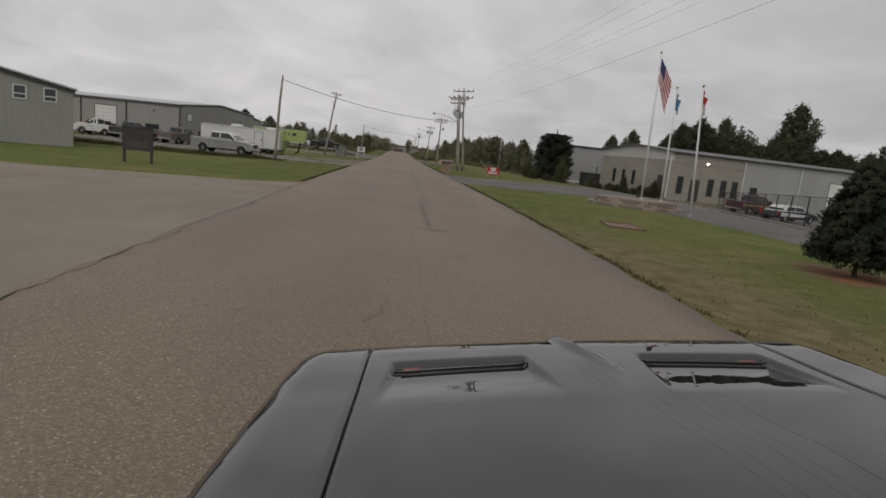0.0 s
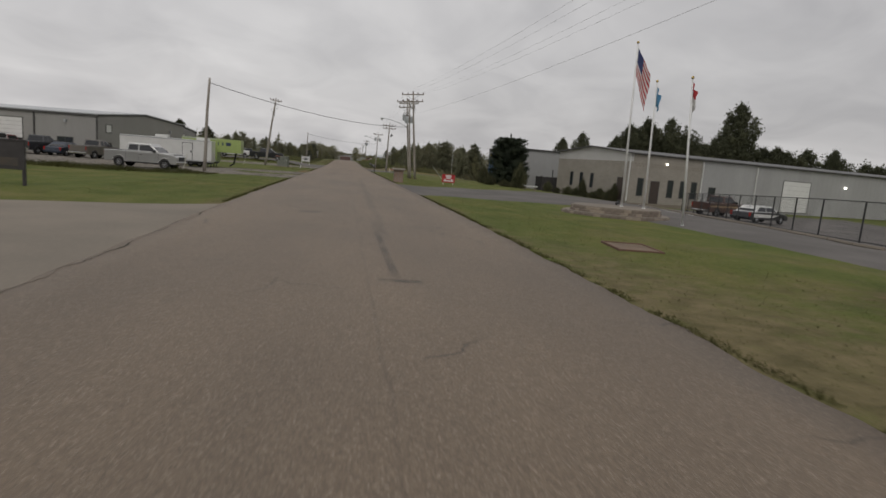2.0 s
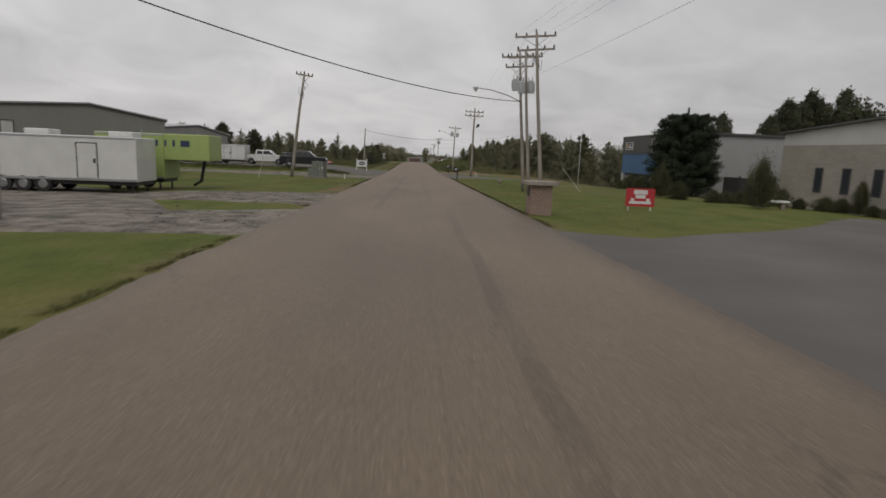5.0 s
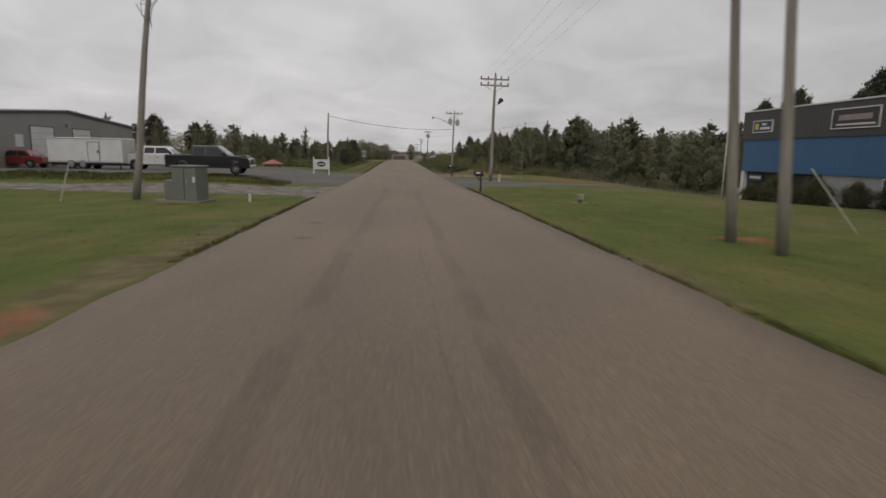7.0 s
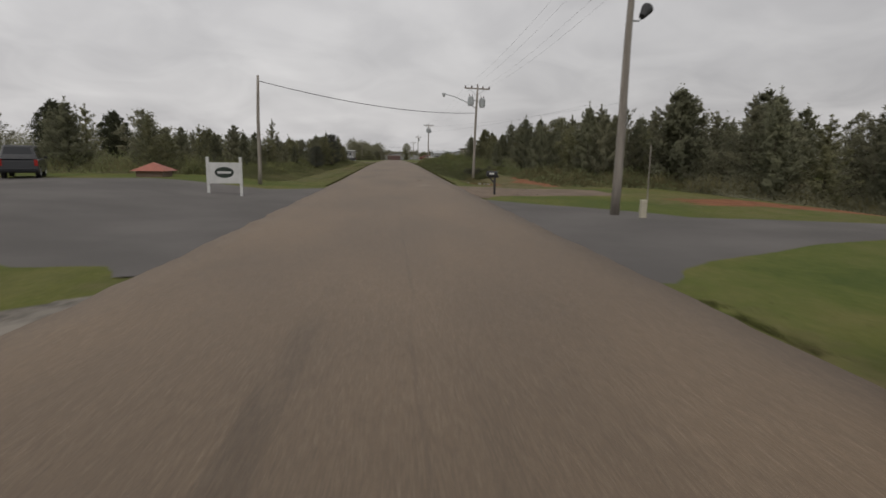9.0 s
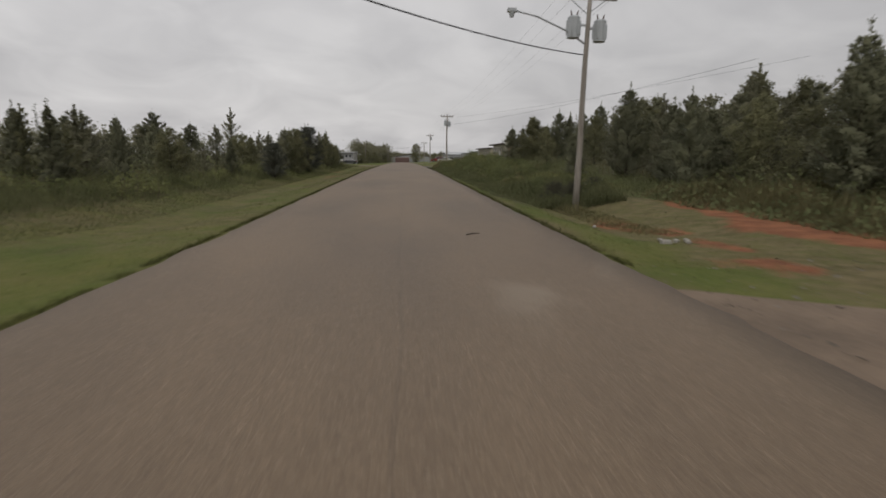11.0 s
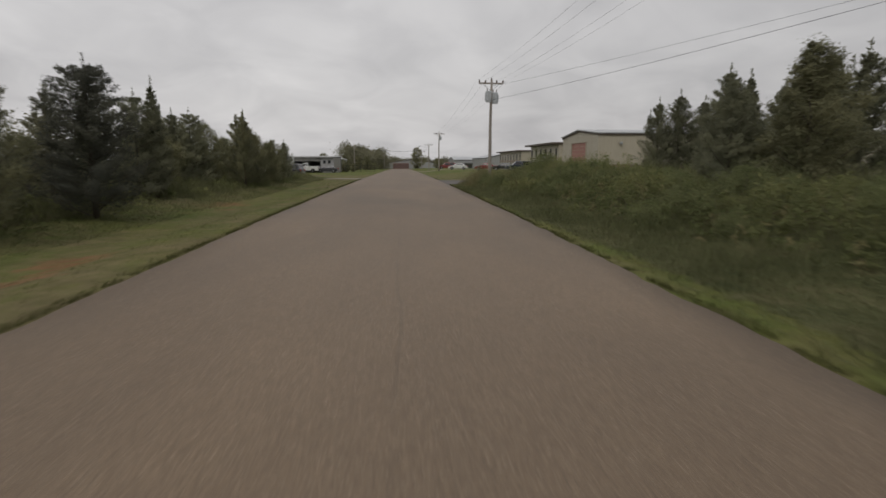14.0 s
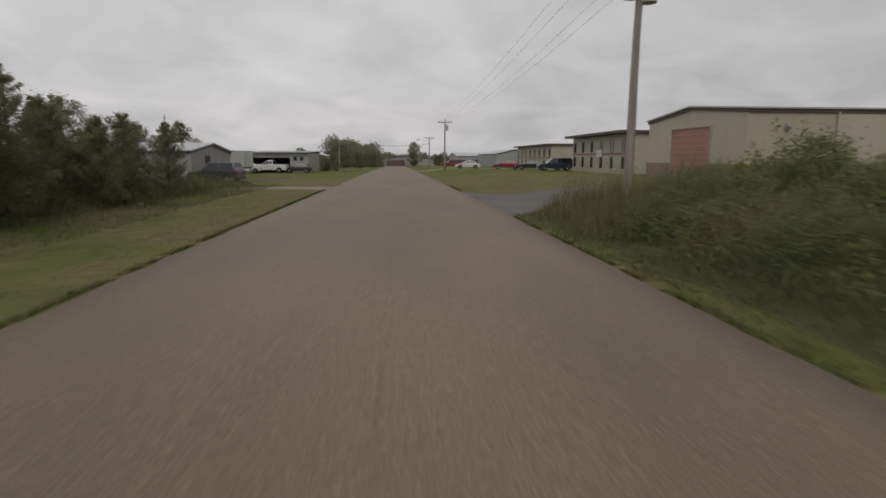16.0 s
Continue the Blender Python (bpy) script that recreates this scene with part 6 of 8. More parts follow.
flagpole("tall white flagpole with a limp striped flag", 13.9, 31.6, 8.15, gz(13.9, 31.6) + 0.38, -1.5)
fl = thing("flag", "limp red and white striped flag with a blue canton", "flag", pose(13.75, 31.58, gz(13.9, 31.6) + 8.3, 0, 0, -25))
for k in range(13):
    u0 = 0.42 if k < 7 else 0.0
    cloth(fl, "stripe", u0, 1.0, k / 13, (k + 1) / 13, 2.2, 1.2, 0.4, M_FLAGRED if k % 2 == 0 else M_FLAGWHITE)
cloth(fl, "canton", 0.0, 0.42, 0.0, 7 / 13, 2.2, 1.2, 0.4, M_FLAGBLUE)
flagpole("white flagpole with a light blue flag", 14.8, 31.0, 6.3, gz(14.8, 31) + 0.38, -1.5)
fl = thing("flag", "limp light blue flag", "flag", pose(14.67, 31.0, gz(14.8, 31) + 6.5, 0, 0, 30))
cloth(fl, "field", 0, 1, 0, 1, 0.8, 0.55, 1.7, M_FLAGSKY)
flagpole("white flagpole with a red and white flag", 14.55, 27.1, 6.35, gz(14.5, 27.1) - 0.05, -4.5)
fl = thing("flag", "limp red and white flag", "flag", pose(14.1, 27.1, gz(14.5, 27.1) + 6.15, 0, 0, 15))
cloth(fl, "upper_field", 0, 1, 0, 0.5, 0.8, 0.6, 2.9, M_FLAGRED)
cloth(fl, "lower_field", 0.3, 1, 0.5, 1, 0.8, 0.6, 2.9, M_FLAGWHITE)
cloth(fl, "canton", 0, 0.3, 0.5, 1, 0.8, 0.6, 2.9, M_FLAGBLUE)


def build_bed():
    """The raised bed: courses of rough retaining blocks round a half oval."""
    ob = thing("raised_bed", "low raised bed of rough tan retaining blocks", "planter", plot(13.4, 31.2))
    rng = random.Random(4)
    blks = []
    for m in (M_STONE, M_STONE_PALE, M_STONE):
        blk = as_mesh("block", box(B(), -0.2, 0.2, -0.13, 0.13, -0.09, 0.075, 0.022))
        blk.materials.append(m)
        blks.append(blk)
    for c in range(3):
        rx, ry = ((2.6, 2.1), (2.16, 1.74), (2.13, 1.71))[c]
        n = 44 if c == 0 else 37
        for k in range(n):
            a = 2 * math.pi * (k + 0.5 * c) / n
            o = new("block", rng.choice(blks))
            o.parent = ob
            t = math.atan2(ry * math.cos(a), -rx * math.sin(a))
            o.matrix_basis = pose(rx * math.cos(a) + rng.uniform(-0.025, 0.025), ry * math.sin(a) + rng.uniform(-0.025, 0.025), 0.055 + 0.15 * c, rng.uniform(-2, 2), rng.uniform(-2, 2), math.degrees(t) + rng.uniform(-5, 5))

    def oval(rx, ry, z0, z1):
        bm = B()
        lo, hi = ([bm.verts.new((rx * math.cos(math.pi * k / 24), ry * math.sin(math.pi * k / 24), z + 0.012 * math.sin(k * 2.7))) for k in range(48)] for z in (z0, z1))
        bm.faces.new(hi)
        for k in range(48):
            bm.faces.new((lo[k - 1], lo[k], hi[k], hi[k - 1]))
        return bm

    part("lower_cap", oval(2.68, 2.18, 0.135, 0.165), M_CONCRETE, ob, "pale mortar cap")
    part("gravel_top", oval(2.2, 1.78, 0.425, 0.462), M_CONCRETE, ob, "pale packed gravel")


build_bed()

sl = thing("spotlight", "small dark ground spotlight on the raised bed", "lamp", pose(14.0, 32.3, gz(13.4, 31.2) + 0.45, 0, 0, 20))
part("stake", cyl(B(), (0, 0, -0.05), (0, 0, 0.1), 0.02, 0.02, 8), M_PLASTIC, sl)
part("lamp_head", cyl(B(), (-0.07, 0, 0.1), (0.1, 0, 0.2), 0.06, 0.1, 12), M_PLASTIC, sl)

bm = B()
edge = [[bm.verts.new((x + d, y, gz(x, y) + 0.042)) for d in (-0.07, 0.07)] for x, y in ((24.3 + 6.0 * k / 24, 40.9 + 18.6 * k / 24) for k in range(25))]
for p, q in zip(edge, edge[1:]):
    bm.faces.new((p[0], p[1], q[1], q[0]))
solid("pavement_line", bm, M_PAINT_WHITE, "faded white line painted on the asphalt", "road marking", kind="structure")

en = thing("screen_enclosure", "dark brown screened enclosure against the white wall", "fence", pose(28.3, 84.2, gz(29.0, 84.2)))
for k in range(16):
    part("board", box(B(), 0.2 * k, 0.2 * k + 0.19, -0.02, 0.02, -0.2, 2.05 + 0.02 * math.sin(k * 5.1)), M_WOOD_DARK, en)
for x in (0.0, 1.62, 3.2):
    part("post", box(B(), x - 0.06, x + 0.06, 0.02, 0.14, -0.3, 3.1 if x == 1.62 else 2.2, 0.01), M_WOOD_DARK, en)
for k in range(12):
    part("board", box(B(), 3.2, 3.24, 0.16 + 0.2 * k, 0.35 + 0.2 * k, -0.2, 2.05), M_WOOD_DARK, en)
    part("board", box(B(), -0.04, 0.0, 0.16 + 0.2 * k, 0.35 + 0.2 * k, -0.2, 2.05), M_WOOD_DARK, en)

fr = thing("ground_frame", "flat rusty iron frame lying round bare soil", "frame", pose(7.5, 18.5, gz(7.5, 18.5) + 0.01, 0, 0, -8))
for a, b, c, d, mt in ((-0.6, 0.6, -0.78, -0.73, M_RUST), (-0.6, 0.6, 0.73, 0.78, M_RUST), (-0.6, -0.55, -0.73, 0.73, M_RUST), (0.55, 0.6, -0.73, 0.73, M_RUST)):
    part("bar", box(B(), a, b, c, d, -0.03, 0.035, 0.006), mt, fr)
part("soil", box(B(), -0.55, 0.55, -0.73, 0.73, -0.05, 0.006), M_DIRT, fr)

rs = thing("red_sign", "small red and white board on two stakes in the grass", "sign", pose(10.2, 61.2, gz(10.2, 61.2), 0, 0, -6))
for x in (-0.5, 0.5):
    part("stake", box(B(), x - 0.025, x + 0.025, 0.0, 0.05, -0.15, 0.95), M_TRIM_WHITE, rs)
part("board", box(B(), -0.65, 0.65, -0.03, 0.0, 0.18, 1.0), M_FLAGRED, rs)
for a, b, c, d in ((-0.3, 0.3, 0.74, 0.93), (-0.22, 0.22, 0.55, 0.72), (-0.5, 0.5, 0.3, 0.42), (-0.42, -0.28, 0.42, 0.55), (0.28, 0.42, 0.42, 0.55)):
    part("lettering_bar", box(B(), a, b, -0.036, -0.028, c, d), M_FLAGWHITE, rs)

pm = thing("brick_mailbox", "brick pillar mailbox with an overhanging wooden cap", "mailbox", plot(4.8, 57.8))
part("pillar", box(B(), -0.42, 0.42, -0.42, 0.42, -0.15, 1.15, 0.015), M_BRICK_RED, pm)
part("cap", box(B(), -0.6, 0.6, -0.6, 0.6, 1.15, 1.3, 0.02), M_WOOD_POLE, pm, "weathered overhanging cap")
part("box_door", box(B(), -0.45, -0.42, -0.16, 0.16, 0.72, 1.05, 0.01), M_PLASTIC, pm)


def green_cabinet(x, y, turn):
    ob = thing("transformer_cabinet", "grey-green pad-mounted transformer cabinet", "cabinet", on(x, y, turn))
    part("pad", box(B(), -1.15, 0.8, -0.6, 0.6, -0.1, 0.07, 0.02), M_CONCRETE, ob)
    part("body", box(B(), -0.42, 0.62, -0.42, 0.42, 0.07, 1.36, 0.03), M_BOXGREEN, ob)
    part("lid", box(B(), -0.45, 0.65, -0.45, 0.45, 1.36, 1.43, 0.02), M_BOXGREEN, ob)
    part("fin_box", box(B(), -0.85, -0.424, -0.3, 0.3, 0.07, 0.84, 0.03), M_BOXGREEN, ob)
    part("seam", box(B(), 0.1, 0.115, -0.432, -0.42, 0.14, 1.32), M_PLASTIC, ob)
    part("lock", box(B(), 0.22, 0.28, -0.45, -0.42, 0.7, 0.88), M_GALV, ob)
    part("label_plate", box(B(), 0.48, 0.58, -0.432, -0.42, 0.78, 1.0), M_TRIM_WHITE, ob)


green_cabinet(-8.6, 87.3, -14)

gm = thing("marker_post", "short white pipe marker with a cap", "post", plot(-6.3, 87.6))
part("pipe", cyl(B(), (0, 0, -0.1), (0, 0, 0.38), 0.05, 0.05, 10), M_TRIM_WHITE, gm)
part("cap", box(B(), -0.1, 0.1, -0.06, 0.06, 0.38, 0.45, 0.01), M_GALV, gm)


def guy_guard(x, y, dx, dz, label):
    solid("guy_guard", tube(B(), [(0, 0, -0.1), (dx, 0.1, dz)], 0.022, 8), mat("pale_plastic_guard", (0.5, 0.5, 0.42), bump=0), label, "guy guard", plot(x, y))


guy_guard(-14.2, 88.5, 0.45, 1.6, "pale plastic guy wire guard leaning in the grass")
guy_guard(-12.3, 50.6, 0.3, 1.3, "pale guy wire guard beside the leaning pole")
guy_guard(12.8, 79.0, -1.6, 1.8, "pale yellow guy wire guard leaning to the poles")
wp = thing("white_pole", "tall thin white antenna pole in the lawn", "pole", plot(16.25, 91.9))
part("shaft", cyl(B(), (0, 0, -0.2), (0, 0, 5.6), 0.032, 0.022, 10), M_ALU, wp, smooth=True)
solid("marker_pole", cyl(B(), (0, 0, -0.2), (0, 0, 2.6), 0.035, 0.03, 8), M_WOOD_POLE, "thin weathered pole near the wood", "pole", plot(11.6, 118.5))


def mailbox(x, y, turn, label):
    ob = thing("mailbox", label, "mailbox", pose(x, y, gz(x, y), 0, 0, turn), group="mailboxes along the road")
    part("post", box(B(), -0.05, 0.05, -0.05, 0.05, -0.2, 1.05, 0.008), M_WOOD_DARK, ob)
    part("arm", box(B(), -0.35, 0.2, -0.045, 0.045, 0.9, 0.98, 0.008), M_WOOD_DARK, ob)
    part("brace", tube(B(), [(0, 0, 0.6), (-0.26, 0, 0.9)], 0.035, 5), M_WOOD_DARK, ob)
    n = 10
    ol = [(-0.11, 0.98), (0.11, 0.98)] + [(0.11 * math.cos(math.pi * k / n), 1.13 + 0.11 * math.sin(math.pi * k / n)) for k in range(n + 1)]
    bx = part("box", prism(B(), ol, -0.42, 0.12), M_PLASTIC, ob, "black metal letter box")
    part("door", prism(B(), [(y * 0.95, z) for y, z in ol], -0.432, -0.42), M_PLASTIC, bx)
    part("number_bar", box(B(), -0.3, -0.05, -0.118, -0.11, 1.06, 1.15), M_TRIM_WHITE, bx)
    part("flag", box(B(), 0.0, 0.02, 0.11, 0.12, 1.05, 1.3), M_FLAGRED, bx)
    return ob


mailbox(4.6, 97.6, 0, "black mailbox with a pale number patch on a dark post")
mailbox(5.2, 122.6, 0, "black mailbox on a post at the dirt entrance")

bo = thing("utility_bollard", "pale utility marker bollard beside the pole", "bollard", plot(8.15, 111.3))
part("post", box(B(), -0.1, 0.1, -0.08, 0.08, -0.1, 0.62, 0.03), mat("cream_plastic", (0.5, 0.46, 0.36), bump=0.05), bo)
vb = thing("valve_box", "rough grey metal valve cover on a stub", "valve", plot(8.0, 89.3))
part("stub", cyl(B(), (0, 0, -0.1), (0, 0, 0.2), 0.09, 0.09, 10), M_RUST, vb)
part("head", box(B(), -0.14, 0.14, -0.1, 0.1, 0.15, 0.4, 0.04), M_WOOD_POLE, vb)
part("bare_ring", cyl(B(), (0, 0, -0.05), (0, 0, 0.012), 0.42, 0.38, 18), M_DIRT, vb)

s2 = thing("white_sign", "white framed board on two posts with a dark oval emblem", "sign", pose(-7.75, 120.2, gz(-7.75, 120.2), 0, 0, 4))
for x in (-0.72, 0.72):
    part("post", box(B(), x - 0.06, x + 0.06, -0.06, 0.06, -0.2, 1.75, 0.01), M_TRIM_WHITE, s2)
part("board", box(B(), -0.66, 0.66, -0.03, 0.03, 0.55, 1.5), M_TRIM_WHITE, s2)
bm = B()
vs = [bm.verts.new((0.42 * math.cos(t), -0.034, 1.05 + 0.25 * math.sin(t))) for t in (2 * math.pi * k / 24 for k in range(24))]
f = bm.faces.new(vs)
bmesh.ops.extrude_face_region(bm, geom=[f])
part("emblem", bm, mat("dark_green_emblem", (0.04, 0.06, 0.045), bump=0), s2)
part("lettering_bar", box(B(), -0.3, 0.3, -0.045, -0.036, 1.0, 1.1), M_TRIM_WHITE, s2)

ki = thing("well_house", "small well house with a faded red pyramid roof", "shed", plot(-14.2, 128.6))
part("base", box(B(), -0.75, 0.75, -0.75, 0.75, -0.2, 0.35, 0.02), M_BRICK_RED, ki)
bm = B()
vb_ = [bm.verts.new(p) for p in ((-1, -1, 0.35), (1, -1, 0.35), (1, 1, 0.35), (-1, 1, 0.35))]
ap = bm.verts.new((0, 0, 0.85))
bm.faces.new(vb_[::-1])
for i in range(4):
    bm.faces.new((vb_[i], vb_[(i + 1) % 4], ap))
part("roof", bm, mat("faded_red_roof", (0.36, 0.13, 0.09), bump=0.1), ki)


def fence_run(label, pts, h=1.9):
    ob = thing("chain_fence", label, "fence")
    for k, (a, b) in enumerate(zip(pts, pts[1:])):
        a, b = Vector(a), Vector(b)
        n = max(1, int((b - a).length / 2.6))
        for i in range(n + (k == len(pts) - 2)):
            p = a.lerp(b, i / n)
            z = gz(p.x, p.y)
            po = part("post", cyl(B(), (p.x, p.y, z - 0.1), (p.x, p.y, z + h), 0.04, 0.04, 8), M_PLASTIC, ob)
        for zz in (h, 0.12):
            part("rail", tube(B(), [(a.x, a.y, gz(a.x, a.y) + zz), (b.x, b.y, gz(b.x, b.y) + zz)], 0.025, 6), M_PLASTIC, ob)
        bm = B()
        L = (b - a).length
        m = int(L / 0.12)
        for i in range(-16, m):
            for s in (0, 1):
                u0, u1 = i * 0.12, i * 0.12 + h
                w0, w1 = (0.1, h - 0.02) if s else (h - 0.02, 0.1)
                if u0 < 0 or u1 > L:
                    continue
                p, q = a.lerp(b, u0 / L), a.lerp(b, u1 / L)
                tube(bm, [(p.x, p.y, gz(p.x, p.y) + w0), (q.x, q.y, gz(q.x, q.y) + w1)], 0.0022, 3)
        part("mesh", bm, M_PLASTIC, ob, "black chain-link mesh")
    return ob


fence_run("black chain-link fence along the forecourt", [(34.4, 58.0), (27.5, 40.5), (23.3, 29.0), (21.2, 20.0)])
fence_run("pale chain-link fence far beside the road", [(-12.0, 296.0), (-5.6, 296.0)], 1.5)

# white gutter line of kerb stones along the office forecourt
bmk = B()
for k in range(22):
    a = Vector((30.5, 60.0)).lerp(Vector((19.5, 22.0)), k / 22)
    b = Vector((30.5, 60.0)).lerp(Vector((19.5, 22.0)), (k + 0.96) / 22)
    tube(bmk, [(a.x, a.y, gz(a.x, a.y) + 0.09), (b.x, b.y, gz(b.x, b.y) + 0.09)], 0.09, 6)
solid("kerb", bmk, M_CONCRETE, "pale concrete kerb along the forecourt", "kerb", kind="structure")

bench = thing("concrete_bench", "pale slab bench before the hedge", "bench", pose(21.5, 69.0, gz(21.5, 69), 0, 0, -20))
part("seat", box(B(), -0.9, 0.9, -0.3, 0.3, 0.38, 0.5, 0.02), M_TRIM_WHITE, bench)
for x in (-0.6, 0.6):
    part("leg", box(B(), x - 0.12, x + 0.12, -0.22, 0.22, -0.1, 0.38), M_CONCRETE, bench)


tw = thing("fallen_branch", "short broken twig lying on the road", "branch", pose(1.9, 136.2, road_z(136.2) + 0.035, 0, 0, 35))
part("stem", tube(B(), [(-0.22, 0, 0.012), (0.0, 0.03, 0.02), (0.2, 0.0, 0.012)], [0.014, 0.012, 0.006], 6), M_BARK, tw)
part("side_twig", tube(B(), [(0.0, 0.03, 0.02), (0.1, 0.14, 0.03)], [0.008, 0.004], 5), M_BARK, tw)


# ---------------------------------------------------------------- the car from whose roof the way is seen, standing where it starts
def build_muscle_car():
    """The car leans on its springs; its wheels stand on the road."""
    ob = thing("muscle_car", "dark grey gloss muscle car with hood scoops on the road", "car", pose(0.51, 0.06, 0.10, -1.3, -5.65, 0))
    KYS = [0.7, 1.1, 1.4, 1.7, 1.9, 2.0, 2.06, 2.1, 2.13]
    KZS = [1.165, 1.155, 1.145, 1.13, 1.116, 1.1, 1.08, 1.045, 0.97]
    KWS = [1.105, 1.085, 1.06, 1.03, 1.0, 0.985, 0.975, 0.965, 0.95]

    def height(x, y):
        hw = float(np.interp(y, KYS, KWS))
        e = abs(x) / hw
        z = float(np.mean([np.interp(y + d, KYS, KZS) for d in (-0.03, 0, 0.03)])) - (0.045 - 0.022 * ramp(y, 1.5, 2.05)) * e * e - 0.9 * max(0.0, e - 0.93) ** 1.5
        # the centre crease: a long left flank and a short right one, dying out rearwards
        r = -0.03 + 0.11 * (2.09 - y) / 0.55
        k = ramp(y, 1.5, 2.05)
        d = x - r
        z += 0.022 * k * (max(0.0, 1 + d / 0.045) if d < 0 else max(0.0, 1 - d / 0.014))
        # the sunk scoop panels, deepest at their vents
        for c in (-1, 1):
            u = (x * c - (0.43 + 0.01 * (1.78 - y))) / (0.235 + 0.15 * max(0.0, 1.74 - y))
            z -= 0.022 * (1 - ramp(abs(u), 0.93, 1.0)) * ramp(y, 1.38, 1.66) * (1 - ramp(y, 1.735, 1.775))
        return z

    def skin(x0f, x1f, nx, ny, name):
        bm = B()
        rows = []
        for j in range(ny + 1):
            y = 0.75 + (2.13 - 0.75) * j / ny
            hw = float(np.interp(y, KYS, KWS))
            row = []
            for i in range(nx + 1):
                x = x0f(hw, y) + (x1f(hw, y) - x0f(hw, y)) * i / nx
                row.append(bm.verts.new((x, y, height(x, y))))
            rows.append(row)
        for p, q in zip(rows, rows[1:]):
            for i in range(nx):
                bm.faces.new((p[i], p[i + 1], q[i + 1], q[i]))
        edge = rows[0] + [r[-1] for r in rows[1:-1]] + rows[-1][::-1] + [r[0] for r in rows[-2:0:-1]]
        low = [bm.verts.new(v.co - Vector((0, 0, 0.035))) for v in edge]
        for k in range(len(edge)):
            m = (k + 1) % len(edge)
            bm.faces.new((edge[m], edge[k], low[k], low[m]))
        bmesh.ops.recalc_face_normals(bm, faces=bm.faces[:])
        return part(name, bm, M_CARGREY, ob, smooth=True)

    def gap(y):
        return 0.735 + 0.05 * (2.05 - y)

    hood = skin(lambda w, y: -gap(y), lambda w, y: gap(y), 170, 84, "hood")
    skin(lambda w, y: -w * 0.999, lambda w, y: -gap(y) - 0.008, 14, 40, "fender")
    skin(lambda w, y: gap(y) + 0.008, lambda w, y: w * 0.999, 14, 40, "fender")
    # added black block below the skins, so the gaps read as shaded
    part("hood_gap_shade", box(B(), -0.86, 0.86, 0.95, 2.0, 0.9, 1.02), M_DARK, ob)
    for c in (-1, 1):
        x0, x1 = sorted((c * 0.2, c * 0.655))
        cx = (x0 + x1) / 2

        def slot(name, y, half, thick, zoff, m, parent, lx0=None, lx1=None):
            a, b_ = (lx0, lx1) if lx0 is not None else (cx - half, cx + half)
            pts = [a + (b_ - a) * k / 12 for k in range(13)]
            bm = B()
            tube(bm, [(x, y - 0.03 * abs(x - c * 0.2), height(x, y - 0.02) + zoff) for x in pts], thick, 6)
            return part(name, bm, m, parent, smooth=True)

        slot("vent", 1.745, 0.222, 0.006, 0.003, M_PLASTIC, hood)
        slot("vent_trim", 1.724, 0.225, 0.004, 0.007, M_CARGREY, hood)
        slot("lower_vent", 1.695, 0.205, 0.004, 0.002, M_PLASTIC, hood)
        l0, l1 = sorted((c * 0.565, c * 0.625))
        slot("turn_lamp", 1.742, 0, 0.0055, 0.005, M_AMBER, hood, l0, l1)
        part("side_panel", prism(B(), arch_outline([(-2.9, 0.4), (-2.92, 0.92), (-2.0, 1.02), (0.75, 1.06), (2.05, 0.98), (2.12, 0.5)], (1.35, -1.75), 0.42, 0.3), c * 0.95 - 0.04, c * 0.95 + 0.04, 0.02), M_CARGREY, ob)
        for wy in (1.35, -1.75):
            wheel(ob, c * 0.86, wy, 0.35, 0.25, c)
            wh = [o for o in ob.children if o.name.split(".")[0] == "wheel"][-1]
            wh.matrix_basis = pose(0, 0, -0.09 - 0.085 * c + 0.027 * wy)
        part("headlight", box(B(), c * 0.65 - 0.22, c * 0.65 + 0.22, 2.1, 2.16, 0.66, 0.84, 0.02), M_LAMP_CLEAR, ob)
    part("front_bumper", box(B(), -0.94, 0.94, 2.1, 2.24, 0.42, 0.6, 0.04), M_CHROME, ob)
    part("grille", box(B(), -0.86, 0.86, 2.06, 2.12, 0.6, 0.93, 0.01), M_PLASTIC, ob)
    part("floor_pan", box(B(), -0.72, 0.72, -2.8, 2.05, 0.28, 0.36), M_PLASTIC, ob)
    part("cabin", cab_mesh((-2.1, 0.78), (-1.4, -0.1), 0.94, 0.7, 1.0, 1.5), M_CARGREY, ob)
    tilted_pane(ob, "windscreen", (0.73, 1.08), (-0.05, 1.44), 0.82, 0.64, 1)
    tilted_pane(ob, "rear_window", (-2.03, 1.08), (-1.46, 1.44), 0.82, 0.64, -1)
    part("trunk_lid", box(B(), -0.91, 0.91, -2.9, -2.0, 0.93, 1.02, 0.02), M_CARGREY, ob)
    part("cowl", box(B(), -0.9, 0.9, 0.66, 0.78, 1.0, 1.11, 0.02), M_PLASTIC, ob)
    part("rear_bumper", box(B(), -0.94, 0.94, -3.02, -2.88, 0.44, 0.62, 0.04), M_CHROME, ob)


build_muscle_car()


